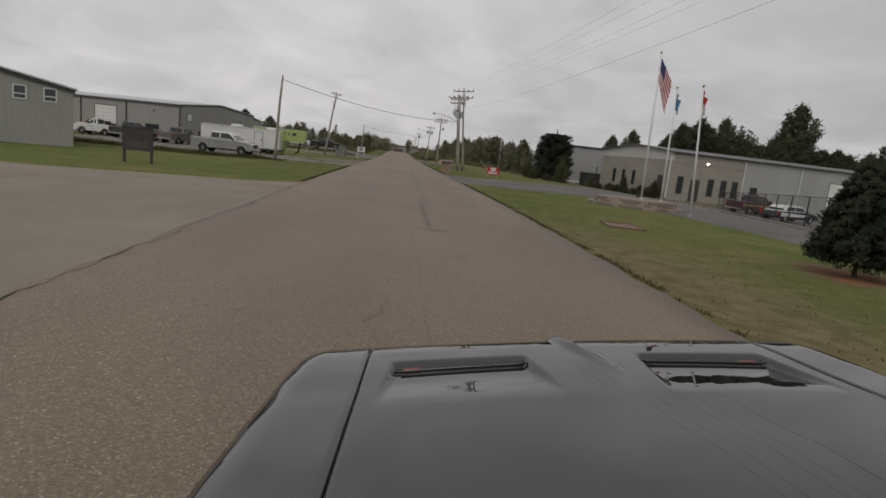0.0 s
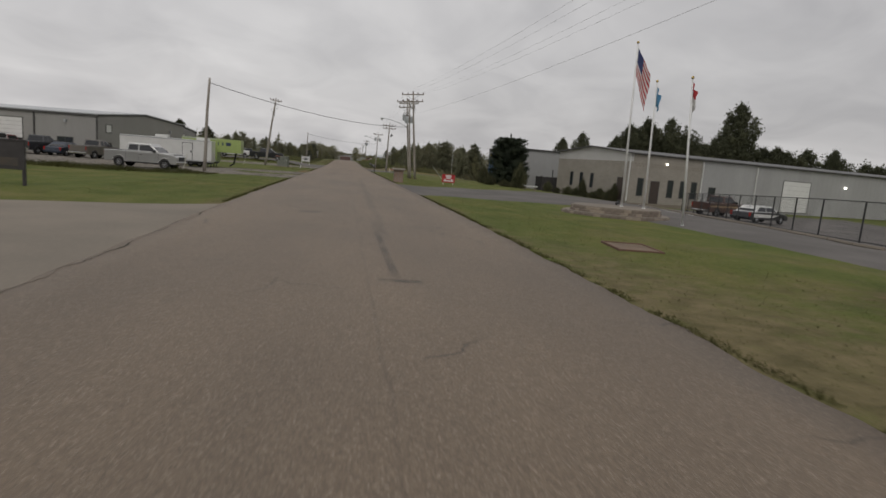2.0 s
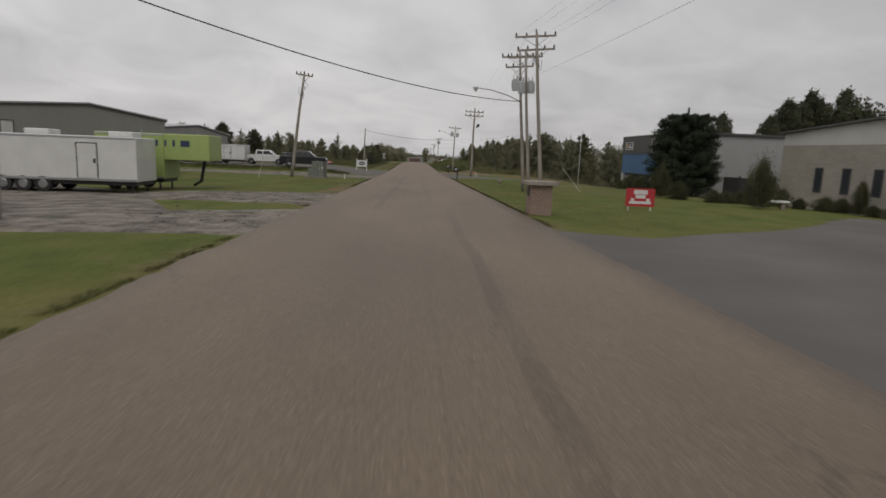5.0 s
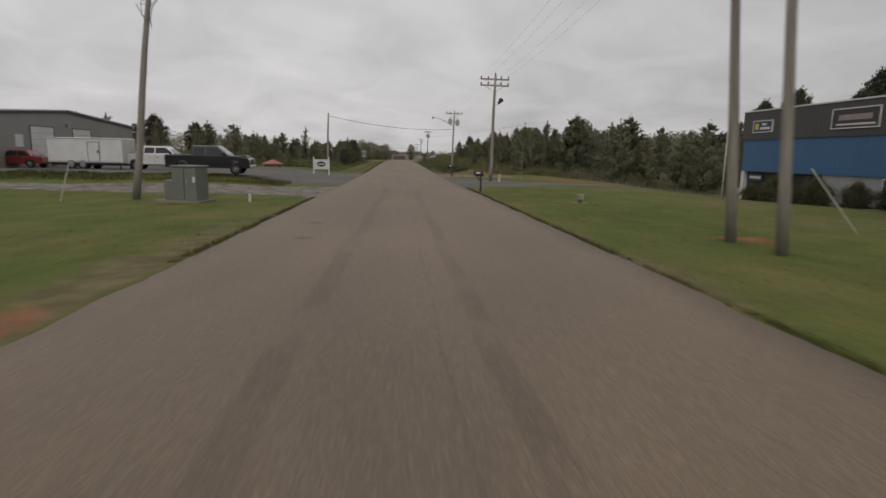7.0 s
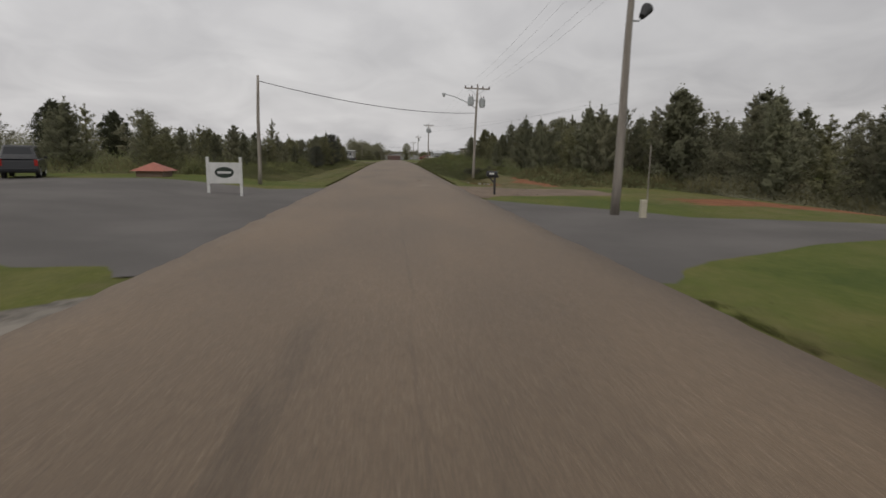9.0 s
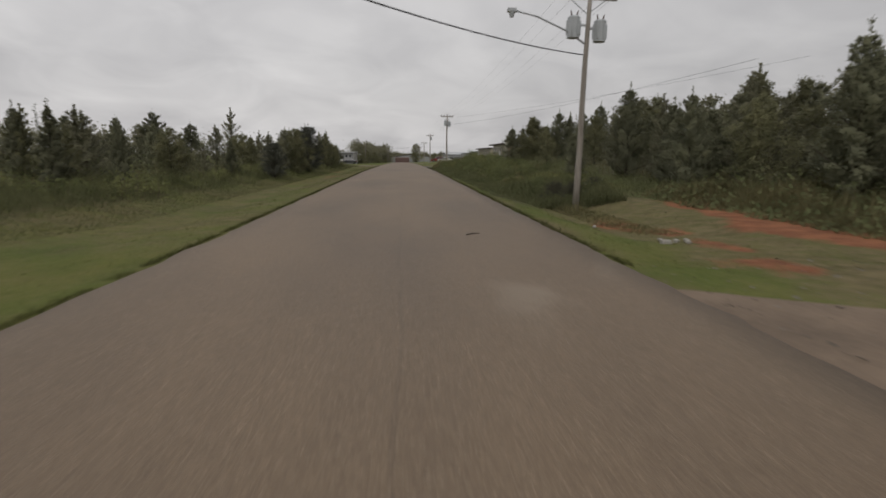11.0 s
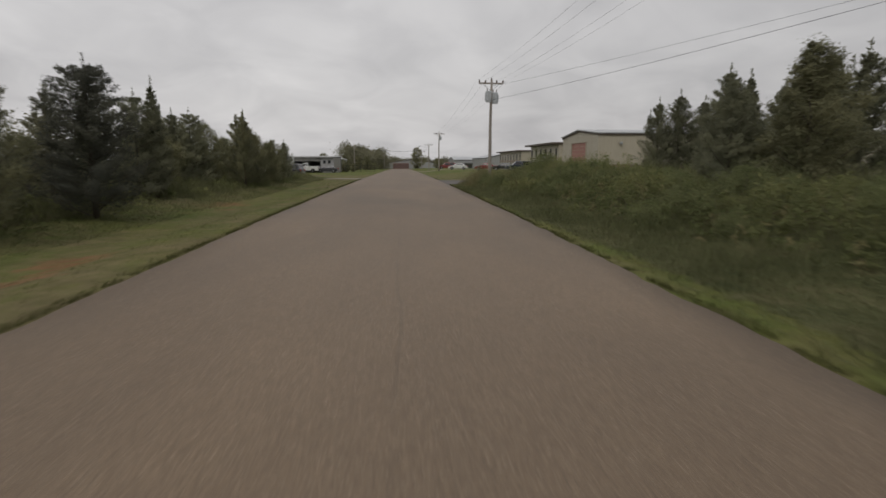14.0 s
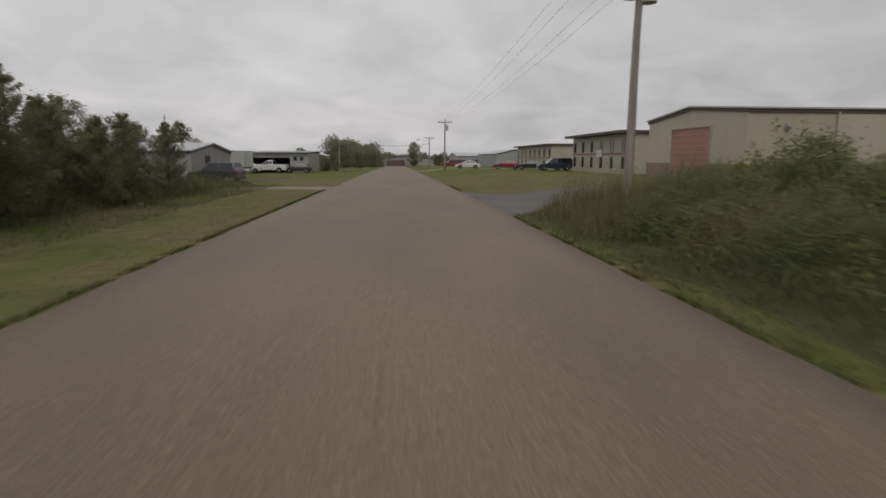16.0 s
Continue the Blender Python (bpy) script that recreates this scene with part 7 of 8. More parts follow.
# ---------------------------------------------------------------- trees and brush
def leaves_mesh(name, pos, size, material, seed, out=None, along=None, long=1.0, loose=0.6):
    """Many small leaf sprays, one narrow triangle each, facing roughly outwards."""
    rng = np.random.default_rng(seed)
    n = len(pos)
    nm = rng.normal(size=(n, 3)) * loose
    if out is not None:
        nm += out
    nm /= np.linalg.norm(nm, axis=1, keepdims=True) + 1e-9
    d = rng.normal(size=(n, 3)) * 0.55
    if along is not None:
        d += along
    d -= nm * np.sum(d * nm, axis=1, keepdims=True)
    d /= np.linalg.norm(d, axis=1, keepdims=True) + 1e-9
    s = np.cross(d, nm)
    sz = (size * rng.uniform(0.55, 1.35, n))[:, None]
    v = np.stack([pos - s * sz * 0.5, pos + s * sz * 0.5, pos + d * sz * long], 1).reshape(-1, 3).astype(np.float32)
    return triangles(name, v, n, material, None if out is None else nm + 1.6 * out)


def triangles(name, v, n, material, facing=None):
    me = bpy.data.meshes.new(name)
    me.vertices.add(3 * n)
    me.vertices.foreach_set("co", v.ravel())
    me.loops.add(3 * n)
    me.loops.foreach_set("vertex_index", np.arange(3 * n, dtype=np.int32))
    me.polygons.add(n)
    me.polygons.foreach_set("loop_start", np.arange(0, 3 * n, 3, dtype=np.int32))
    me.polygons.foreach_set("loop_total", np.full(n, 3, dtype=np.int32))
    me.update(calc_edges=True)
    me.validate()
    if facing is not None:
        # the sprays of a crown shade together, as a soft mass
        facing = facing / (np.linalg.norm(facing, axis=1, keepdims=True) + 1e-9)
        me.normals_split_custom_set_from_vertices(np.repeat(facing, 3, axis=0).astype(np.float32))
    me.materials.append(material)
    return me


def blades_mesh(name, pos, height, width, material, seed, lean=0.35):
    """Upright blades and stems: one thin leaning triangle each."""
    rng = np.random.default_rng(seed)
    n = len(pos)
    az = rng.uniform(0, 2 * np.pi, n)
    s = np.stack([np.cos(az), np.sin(az), 0 * az], 1) * (width * rng.uniform(0.6, 1.4, n))[:, None] * 0.5
    tip = rng.normal(size=(n, 3)) * lean * height[:, None]
    tip[:, 2] = height * rng.uniform(0.75, 1.15, n)
    v = np.stack([pos - s, pos + s, pos + tip], 1).reshape(-1, 3).astype(np.float32)
    facing = rng.normal(size=(n, 3)) * 0.45 + np.array([0.0, 0.0, 1.0])
    return triangles(name, v, n, material, facing)


def tree_proto(name, label, h, limbs, pos, size, leaf, seed, r=0.12, long=1.8, out=None, along=None):
    ob = thing(name, label, "tree")
    bm = tube(B(), [(0.04 * h * 0.1 * math.sin(k * 2.1 + seed), 0.03 * h * 0.1 * math.cos(k * 1.7 + seed), h * 0.93 * k / 6 - (0.15 if k == 0 else 0)) for k in range(7)], [r * (1.15 - k / 6.3) for k in range(7)], 7)
    for a, b, rr in limbs:
        a, b = Vector(a), Vector(b)
        mid = a.lerp(b, 0.5) + Vector((0, 0, -0.05 * (b - a).length))
        tube(bm, [a, mid, b], [rr, rr * 0.7, rr * 0.3], 3)
    part("trunk", bm, M_BARK, ob, smooth=True)
    cr = new("crown", leaves_mesh("crown", pos, size, leaf, seed, out, along, long))
    cr.parent = ob
    return ob


def outwards(p, lift):
    """Directions away from a crown's axis, turned up by lift."""
    o = p * np.array([1.0, 1.0, 0.0])
    o /= np.linalg.norm(o, axis=1, keepdims=True) + 0.05
    o[:, 2] = lift
    return o / np.linalg.norm(o, axis=1, keepdims=True)


def cedar(seed, h, w, n=20000, shape=0.85, low=0.03, leaf=None, name="cedar_tree", label="dark dense cedar at the wood's edge", wisp=0.8, nb=130, size=0.04, leaders=4, even=0.6):
    """A dense ragged cone: many limbs, each a feather of upturned sprays, and a few thin leaders."""
    rng = np.random.default_rng(seed)
    limbs, cl, al = [], [], []
    for k in range(nb):
        u = low + (1.0 - low) * ((k + 0.5) / nb) ** 0.9
        rad = w * ((1 - u) ** shape) * rng.uniform(even, 1.12) * (0.75 + 0.25 * min(1.0, u / 0.15)) + 0.03
        az = k * 2.399 + rng.uniform(-0.5, 0.5)
        tip = np.array([rad * math.cos(az), rad * math.sin(az), min(u * h + rad * wisp * rng.uniform(0.4, 1.3), h * 1.0)])
        root = np.array([0, 0, u * h - 0.15 * rad])
        if k % 3 == 0:
            limbs.append((root, tip, 0.005 * h * (1 - u) + 0.005))
        m = int(n / nb * (0.2 + 1.6 * (1 - u) ** shape))
        t = rng.uniform(0.05, 1.0, m) ** 0.6
        spread = (0.03 + 0.12 * w * (1 - u) ** shape) * (1.1 - 0.72 * t)
        cl.append(root + (tip - root) * t[:, None] + np.clip(rng.normal(size=(m, 3)), -1.6, 1.6) * spread[:, None] * np.array([1, 1, 0.8]))
        al.append(np.tile((tip - root) / np.linalg.norm(tip - root) + np.array([0, 0, 0.6]), (m, 1)))
    for k in range(leaders):
        r0 = 0.0 if k == 0 else w * rng.uniform(0.15, 0.45)
        az = rng.uniform(0, 6.28)
        top = h * (1.1 if k == 0 else rng.uniform(0.8, 1.02))
        base = h * rng.uniform(0.45, 0.62)
        m = n // 60
        t = rng.uniform(0, 1, m)
        wd = 0.02 + 0.13 * (1 - t)
        cl.append(np.stack([r0 * math.cos(az) + rng.normal(size=m) * wd, r0 * math.sin(az) + rng.normal(size=m) * wd, base + (top - base) * t], 1))
        al.append(np.tile([0.0, 0.0, 1.2], (m, 1)))
    pos = np.concatenate(cl)
    pos[:, 2] = np.maximum(pos[:, 2], 0.04)
    return tree_proto(name, label, h, limbs, pos, size, leaf or M_LEAF_CEDAR, seed, r=0.018 * h, long=2.2, out=outwards(pos, 0.55), along=np.concatenate(al))


def sapling(seed, h, w, n=12000, leaf=None, name="young_tree", label="thin young tree with upright feathery limbs", size=0.045, nb=30):
    """An open young tree: a straight leader and steep limbs clothed in small sprays, with sky between."""
    rng = np.random.default_rng(seed)
    limbs, cl, al = [], [], []
    for k in range(nb):
        u = 0.06 + 0.9 * ((k + 0.5) / nb)
        L = w * (1.25 - u) * rng.uniform(0.5, 1.2)
        az = k * 2.399 + rng.uniform(-0.6, 0.6)
        root = np.array([0, 0, u * h])
        tip = root + np.array([L * math.cos(az), L * math.sin(az), L * rng.uniform(0.5, 1.1)])
        limbs.append((root, tip, 0.005 * h * (1.1 - u)))
        m = int(n / nb * (0.4 + 1.1 * (1 - u)))
        t = rng.uniform(0.1, 1.03, m)
        cl.append(root + (tip - root) * t[:, None] + np.clip(rng.normal(size=(m, 3)), -1.6, 1.6) * (0.03 + 0.15 * w * (1 - t * 0.75) * (1.15 - u))[:, None])
        al.append(np.tile((tip - root) / L, (m, 1)))
    m = n // 12
    cl.append(np.stack([rng.normal(size=m) * 0.04, rng.normal(size=m) * 0.04, h * rng.uniform(0.45, 1.06, m)], 1))
    al.append(np.tile([0.0, 0.0, 1.0], (m, 1)))
    pos = np.concatenate(cl)
    pos[:, 2] = np.maximum(pos[:, 2], 0.1)
    return tree_proto(name, label, h, limbs, pos, size, leaf or M_LEAF_PINE, seed, r=0.013 * h, long=1.9, out=outwards(pos, 0.7), along=np.concatenate(al))


def broadleaf(seed, h, w, n=16000, clear=0.08, leaf=None, name="broadleaf_tree", label="green broadleaf tree at the wood's edge", balls=50, size=0.055):
    """Limbs that carry uneven clumps of leaves, with gaps between."""
    rng = np.random.default_rng(seed)
    limbs, cl, ol = [], [], []
    for k in range(balls):
        u = clear + (1 - clear) * (k + 0.5) / balls
        prof = math.sin(math.pi * min(1, (u - clear) / (1 - clear) * 0.8 + 0.18)) ** 0.7
        az = k * 2.399 + rng.uniform(-0.5, 0.5)
        rad = w * prof * rng.uniform(0.3, 1.05)
        c = np.array([rad * math.cos(az), rad * math.sin(az), u * h * 0.97])
        root = np.array([0, 0, max(0.1, u * h * 0.97 - rad * 0.75)])
        limbs.append((root, c, 0.008 * h * (1 - 0.7 * u)))
        br = (0.1 + 0.27 * w * prof) * rng.uniform(0.5, 1.2)
        m = int(n / balls * (0.35 + 1.0 * prof) * rng.uniform(0.7, 1.2))
        v = rng.normal(size=(m, 3))
        v /= np.linalg.norm(v, axis=1, keepdims=True)
        cl.append(c + v * (br * rng.uniform(0.3, 1.0, m) ** 0.5 * (1 + 0.3 * np.clip(rng.normal(size=m), -1.3, 1.0)))[:, None] * np.array([1, 1, 0.8]))
        ol.append(v + np.array([0, 0, 0.35]))
        q = root + (c - root) * rng.uniform(0.2, 1, m // 2)[:, None] + np.clip(rng.normal(size=(m // 2, 3)), -1.5, 1.5) * 0.2
        cl.append(q)
        ol.append(outwards(q, 0.6))
    pos = np.concatenate(cl)
    pos[:, 2] = np.maximum(pos[:, 2], 0.1)
    return tree_proto(name, label, h, limbs, pos, size, leaf or M_LEAF_BROAD, seed, r=0.017 * h, long=1.4, out=np.concatenate(ol))


protos = {
    "c1": cedar(11, 5.0, 1.6, shape=0.62), "c2": cedar(12, 5.0, 1.15, shape=0.7, wisp=0.8), "c3": cedar(13, 5.0, 1.75, n=18000, shape=0.36, wisp=0.35, leaders=6),
    "b1": broadleaf(21, 5.0, 1.5), "b2": sapling(22, 5.0, 1.4, leaf=M_LEAF_BROAD), "b3": broadleaf(23, 5.0, 1.9, balls=64, n=15000),
    "p1": sapling(31, 5.0, 1.15),
    "e1": cedar(17, 5.0, 1.75, n=24000, shape=0.3, low=0.06, even=0.8, wisp=0.35, leaders=3, leaf=M_LEAF_DARK, label="dense dark egg-shaped cedar at the verge"),
    "m1": cedar(14, 5.0, 1.5, n=6800, shape=0.6, size=0.07, nb=80), "m2": cedar(15, 5.0, 1.2, n=6500, shape=0.75, size=0.07, nb=70, wisp=0.8),
    "m3": broadleaf(24, 5.0, 1.7, n=6000, size=0.085), "m4": sapling(33, 5.0, 1.5, n=5200, size=0.07, nb=34), "m5": sapling(34, 5.0, 1.2, n=4800, size=0.066, leaf=M_LEAF_BROAD),
    "t1": broadleaf(41, 5.0, 1.45, clear=0.25, balls=90, n=11000, leaf=M_LEAF_TALL, size=0.085, name="tall_tree", label="tall dark tree behind the buildings"),
    "k1": cedar(51, 5.0, 1.6, n=3600, nb=60, shape=0.6, size=0.1, label="dark cedar deep in the wood"),
    "k2": broadleaf(52, 5.0, 1.7, n=3400, balls=48, leaf=M_LEAF_PINE, size=0.11, label="broadleaf tree deep in the wood"),
    "k3": sapling(53, 5.0, 1.6, n=3000, size=0.1, label="young tree deep in the wood"),
}
used = set()


def plant(kind, x, y, h, wide=1.0, label="", group="trees along the road", sink=0.05):
    src = protos[kind]
    s = h / 5.0 * {"c": 0.94, "m": 0.97, "p": 0.96, "k": 0.95}.get(kind[0], 1.0)
    rng = random.Random(int(x * 131 + y * 17))
    m = pose(x, y, gz(x, y) - sink, 0, 0, rng.uniform(0, 360)) @ Matrix.Diagonal((s * wide, s * wide, s, 1))
    if kind not in used:
        used.add(kind)
        src.matrix_basis = m
        ob = src
    else:
        ob = copy_thing(src, m)
        ob.matrix_basis = m
        ob["label"] = src["label"]
    if label:
        ob["label"] = label
    ob["group"] = group
    return ob


# single trees that stand out
holly = cedar(71, 2.75, 1.1, n=28000, shape=0.5, low=0.15, even=0.93, nb=200, size=0.045, leaders=1, leaf=M_LEAF_HOLLY, name="holly_tree", label="clipped dark cone-shaped holly on a mulch ring", wisp=0.0)
holly.matrix_basis = pose(10.55, 12.1, gz(10.55, 12.1) - 0.03)
bigc = cedar(72, 6.6, 2.5, n=80000, shape=0.17, low=0.02, even=0.86, nb=280, size=0.055, leaders=6, leaf=M_LEAF_HOLLY, name="big_cedar", label="big round dark cedar before the shop", wisp=0.3)
bigc.matrix_basis = pose(23.0, 84.0, gz(23.0, 84.0) - 0.05) @ Matrix.Diagonal((1.22, 1.22, 1.02, 1))
LX = [  # left wood: kind, x, y, height, width
    ("e1", -10.3, 171.2, 2.3, 1.25), ("p1", -21.8, 199.5, 7.2, 0.9), ("p1", -11.2, 173.4, 3.2, 1.0), ("c2", -12.4, 166.5, 2.5, 1.1), ("e1", -10.0, 187.0, 4.3, 1.05), ("c3", -12.0, 184.5, 4.1, 1.0),
    ("p1", -11.3, 180.8, 3.7, 1.1), ("b3", -10.4, 181.5, 4.0, 0.9), ("b2", -10.8, 208.6, 4.4, 0.9), ("c3", -12.2, 195.3, 4.5, 1.1), ("c2", -11.9, 196.6, 5.2, 0.8), ("b1", -13.4, 200.0, 3.7, 1.0),
    ("c2", -11.2, 210.2, 4.9, 0.9), ("c1", -11.3, 225.0, 3.4, 1.1), ("b2", -12.6, 213.5, 4.6, 1.2), ("b3", -13.0, 219.0, 3.9, 1.0), ("c3", -13.5, 206.0, 4.6, 1.1),
    ("b1", -12.4, 216.5, 3.6, 1.1), ("p1", -13.0, 190.0, 4.0, 1.2), ("c2", -13.2, 193.0, 4.4, 1.0), ("b1", -14.4, 203.0, 4.1, 1.1), ("c1", -14.8, 206.5, 4.6, 1.2), ("b3", -13.6, 209.0, 4.0, 1.0),
    ("b3", -11.6, 221.0, 3.4, 0.9), ("c3", -12.6, 223.5, 3.3, 0.9), ("b1", -10.9, 217.5, 3.0, 0.8), ("b2", -12.2, 214.5, 4.0, 1.1), ("b3", -11.5, 211.8, 4.0, 0.9)]
for k, x, y, h, w in LX:
    plant(k, x, y, h + 0.6, w)
RX = [("b1", 22.3, 158, 6.9, 1.1), ("b1", 25.6, 158, 6.8, 1.0), ("c1", 15.9, 162, 6.5, 1.15), ("p1", 16.7, 158.6, 5.6, 1.0), ("c3", 13.0, 164.5, 3.4, 1.0), ("c1", 15.1, 151.9, 5.3, 1.1), ("p1", 25.4, 162.6, 8.0, 1.0), ("p1", 18.6, 152.5, 6.2, 1.0), ("c3", 18.6, 161.5, 4.8, 1.1),
      ("b1", 14.9, 187.0, 5.7, 1.1), ("c1", 12.9, 188.5, 4.6, 1.2), ("c3", 21.0, 189.0, 5.0, 1.1), ("c1", 17.6, 205.0, 5.5, 1.0), ("c1", 19.3, 205.5, 6.1, 1.1), ("c1", 23.3, 206.5, 7.9, 1.2), ("c2", 25.0, 206.8, 7.6, 1.2), ("c1", 21.6, 206.5, 5.8, 1.2),
      ("c1", 26.4, 205.0, 6.8, 1.1), ("c1", 28.6, 204.0, 8.8, 1.1), ("b3", 28.5, 190.0, 8.0, 1.2), ("c1", 16.2, 196.0, 3.6, 1.0), ("b3", 24.0, 176.0, 6.9, 1.1), ("b2", 18.5, 176.5, 5.2, 1.1), ("b2", 21.0, 176.0, 5.8, 1.1),
      ("b1", 16.8, 189.0, 4.8, 1.1), ("c1", 18.6, 190.5, 4.9, 1.2), ("b2", 13.8, 176.0, 3.6, 1.1), ("c3", 20.4, 203.0, 4.2, 1.0), ("c3", 24.0, 203.2, 4.4, 1.0)]
for k, x, y, h, w in RX:
    plant(k, x, y, h, w)
rng_t = random.Random(77)
KINDS = ["m1", "m2", "m3", "m4", "m5", "m1", "m4"]
DEEP = ["k1", "k2", "k3", "k1"]


def wood(x0, x1, y0, y1, n, h0, h1, group, kinds=KINDS, minx=None):
    for _ in range(n):
        x, y = rng_t.uniform(x0, x1), rng_t.uniform(y0, y1)
        plant(rng_t.choice(kinds), x, y, rng_t.uniform(h0, h1), rng_t.uniform(0.85, 1.3), group=group)


wood(-20, -13.2, 134, 158, 13, 2.8, 4.3, "left wood")
wood(-15.5, -12.8, 158, 205, 9, 2.6, 4.2, "left wood")
wood(-22, -15.5, 158, 205, 12, 3.0, 4.6, "left wood", DEEP)
wood(-24, -14.5, 204, 236, 10, 3.6, 5.4, "left wood", DEEP)
wood(-60, -24, 136, 144, 10, 4.5, 6.6, "left wood")
wood(-60, -24, 144, 160, 10, 4.5, 7.0, "left wood", DEEP)
wood(-40, -20, 160, 205, 14, 4.0, 6.0, "left wood", DEEP)
wood(-62, -36, 140, 150, 6, 5.2, 6.6, "left wood", ["t1", "k1"])
wood(22, 46, 127, 133, 15, 5.5, 7.8, "right wood")
wood(22, 48, 133, 142, 14, 6.0, 8.6, "right wood", DEEP)
wood(17, 34, 140, 150, 12, 5.0, 6.8, "right wood")
wood(15, 24, 150, 166, 6, 4.5, 6.0, "right wood")
wood(20, 34, 150, 170, 10, 5.0, 6.8, "right wood", DEEP)
wood(20, 27, 166, 204, 9, 4.6, 6.8, "right wood")
wood(26, 40, 166, 204, 14, 5.0, 7.5, "right wood", DEEP)
wood(40, 62, 118, 136, 12, 5.0, 6.6, "right wood", ["t1", "k2", "k1"])
# tall trees behind the office and the sheds
for x, y, h, w in ((108, 150, 25.5, 0.76), (112, 153, 18.0, 0.8), (103, 148, 15.5, 0.8), (76, 151, 17.0, 0.72), (82, 153, 19.2, 0.66), (88, 151, 19.6, 0.7), (92, 150, 15.5, 0.9), (72, 150, 13.5, 0.8), (57, 151, 11.6, 0.75), (62.5, 151, 13.6, 0.7),
                   (97, 150, 13.5, 1.0), (101, 149, 12.8, 0.7), (118, 146, 14.4, 0.9), (124, 142, 14.6, 0.9), (129, 138, 15.4, 0.7), (135, 134, 12.6, 1.0), (142, 128, 11.6, 1.1), (148, 122, 13.6, 0.8), (154, 114, 13.0, 0.9), (160, 104, 12.0, 1.1), (166, 94, 12.0, 1.0), (44, 140, 6.8, 0.9), (48, 138, 7.2, 0.8),
                   (79, 154, 16.5, 1.0), (85, 155, 17.5, 1.0), (95, 153, 14.0, 1.3), (100, 152, 13.6, 1.3), (106, 153, 17.0, 1.1), (116, 149, 14.0, 1.2), (121, 146, 13.4, 1.2), (131, 139, 12.8, 1.2), (138, 133, 12.2, 1.2), (145, 126, 12.4, 1.2)):
    plant("t1", x, y, h, w, group="tall trees behind the office")
for x, y, h in ((-46, 176, 7.2), (-39, 178, 6.2), (-58, 165, 6.0), (-68, 160, 6.2), (-52, 160, 5.6)):
    plant("t1", x, y, h * 1.2, 1.0, group="tall trees behind the sheds")
plant("m3", 7.6, 425.0, 10.2, 1.05, "round dark street tree far along the road")
plant("m3", -24.0, 262.0, 6.5, 1.0)
plant("m3", -27.0, 258.0, 6.0, 1.0)
for x, y, h in ((-20, 320, 5), (-16, 335, 4.5), (-12.4, 302, 2.6), (-11.2, 306, 2.2), (-13.4, 304, 3.2), (15.2, 405, 4.2), (17, 412, 4.4), (-9.5, 352, 2.2), (-12, 378, 5.0), (-15, 372, 5.5), (-10, 390, 3.0), (-7.5, 395, 2.6)):
    plant("m3", x, y, h, 1.2, group="small trees far along the road")

# clipped shrubs before the office
shr = broadleaf(61, 1.0, 0.75, n=9000, clear=0.02, leaf=M_LEAF_SHRUB, name="shrub", label="clipped dark shrub before the office", balls=60, size=0.032)
shr["category"] = "shrub"
spots = [  # x, y, height, width for the height
    (19.6, 67.2, 2.9, 0.5), (17.3, 75.2, 2.3, 0.55), (17.7, 73.2, 1.2, 1.15), (18.9, 71.0, 0.85, 1.3), (20.1, 71.6, 0.8, 1.4), (21.4, 72.3, 0.85, 1.3), (25.7, 74.4, 1.4, 0.8), (26.9, 74.2, 0.8, 1.2),
    (28.0, 73.2, 1.05, 1.3), (28.9, 72.8, 1.05, 1.2), (29.2, 71.6, 2.3, 0.4), (29.3, 70.6, 0.8, 1.2), (29.6, 69.5, 0.85, 1.2), (30.0, 68.2, 1.35, 1.05), (30.5, 67.0, 1.35, 1.0), (30.8, 66.2, 2.2, 0.42),
    (24.4, 92.8, 1.5, 1), (24.3, 95.8, 1.8, 1), (24.4, 99.3, 2.0, 0.9), (24.3, 90.4, 1.4, 1), (24.5, 102.2, 1.2, 1.2)]
for k, (x, y, h, w) in enumerate(spots):
    m = pose(x, y, gz(x, y) - 0.05, 0, 0, 40 * k) @ Matrix.Diagonal((h * w * 0.72, h * w * 0.72, h * 0.95, 1))
    if k == 0:
        shr.matrix_basis = m
    else:
        copy_thing(shr, m).matrix_basis = m
    shr["group"] = "shrubs before the office"


def stuff(name, label, pos, size, material, seed, category, long=1.5, out=None, along=None):
    tagged(new(name, leaves_mesh(name, np.asarray(pos), size, material, seed, out, along, long)), label, category, kind="stuff")


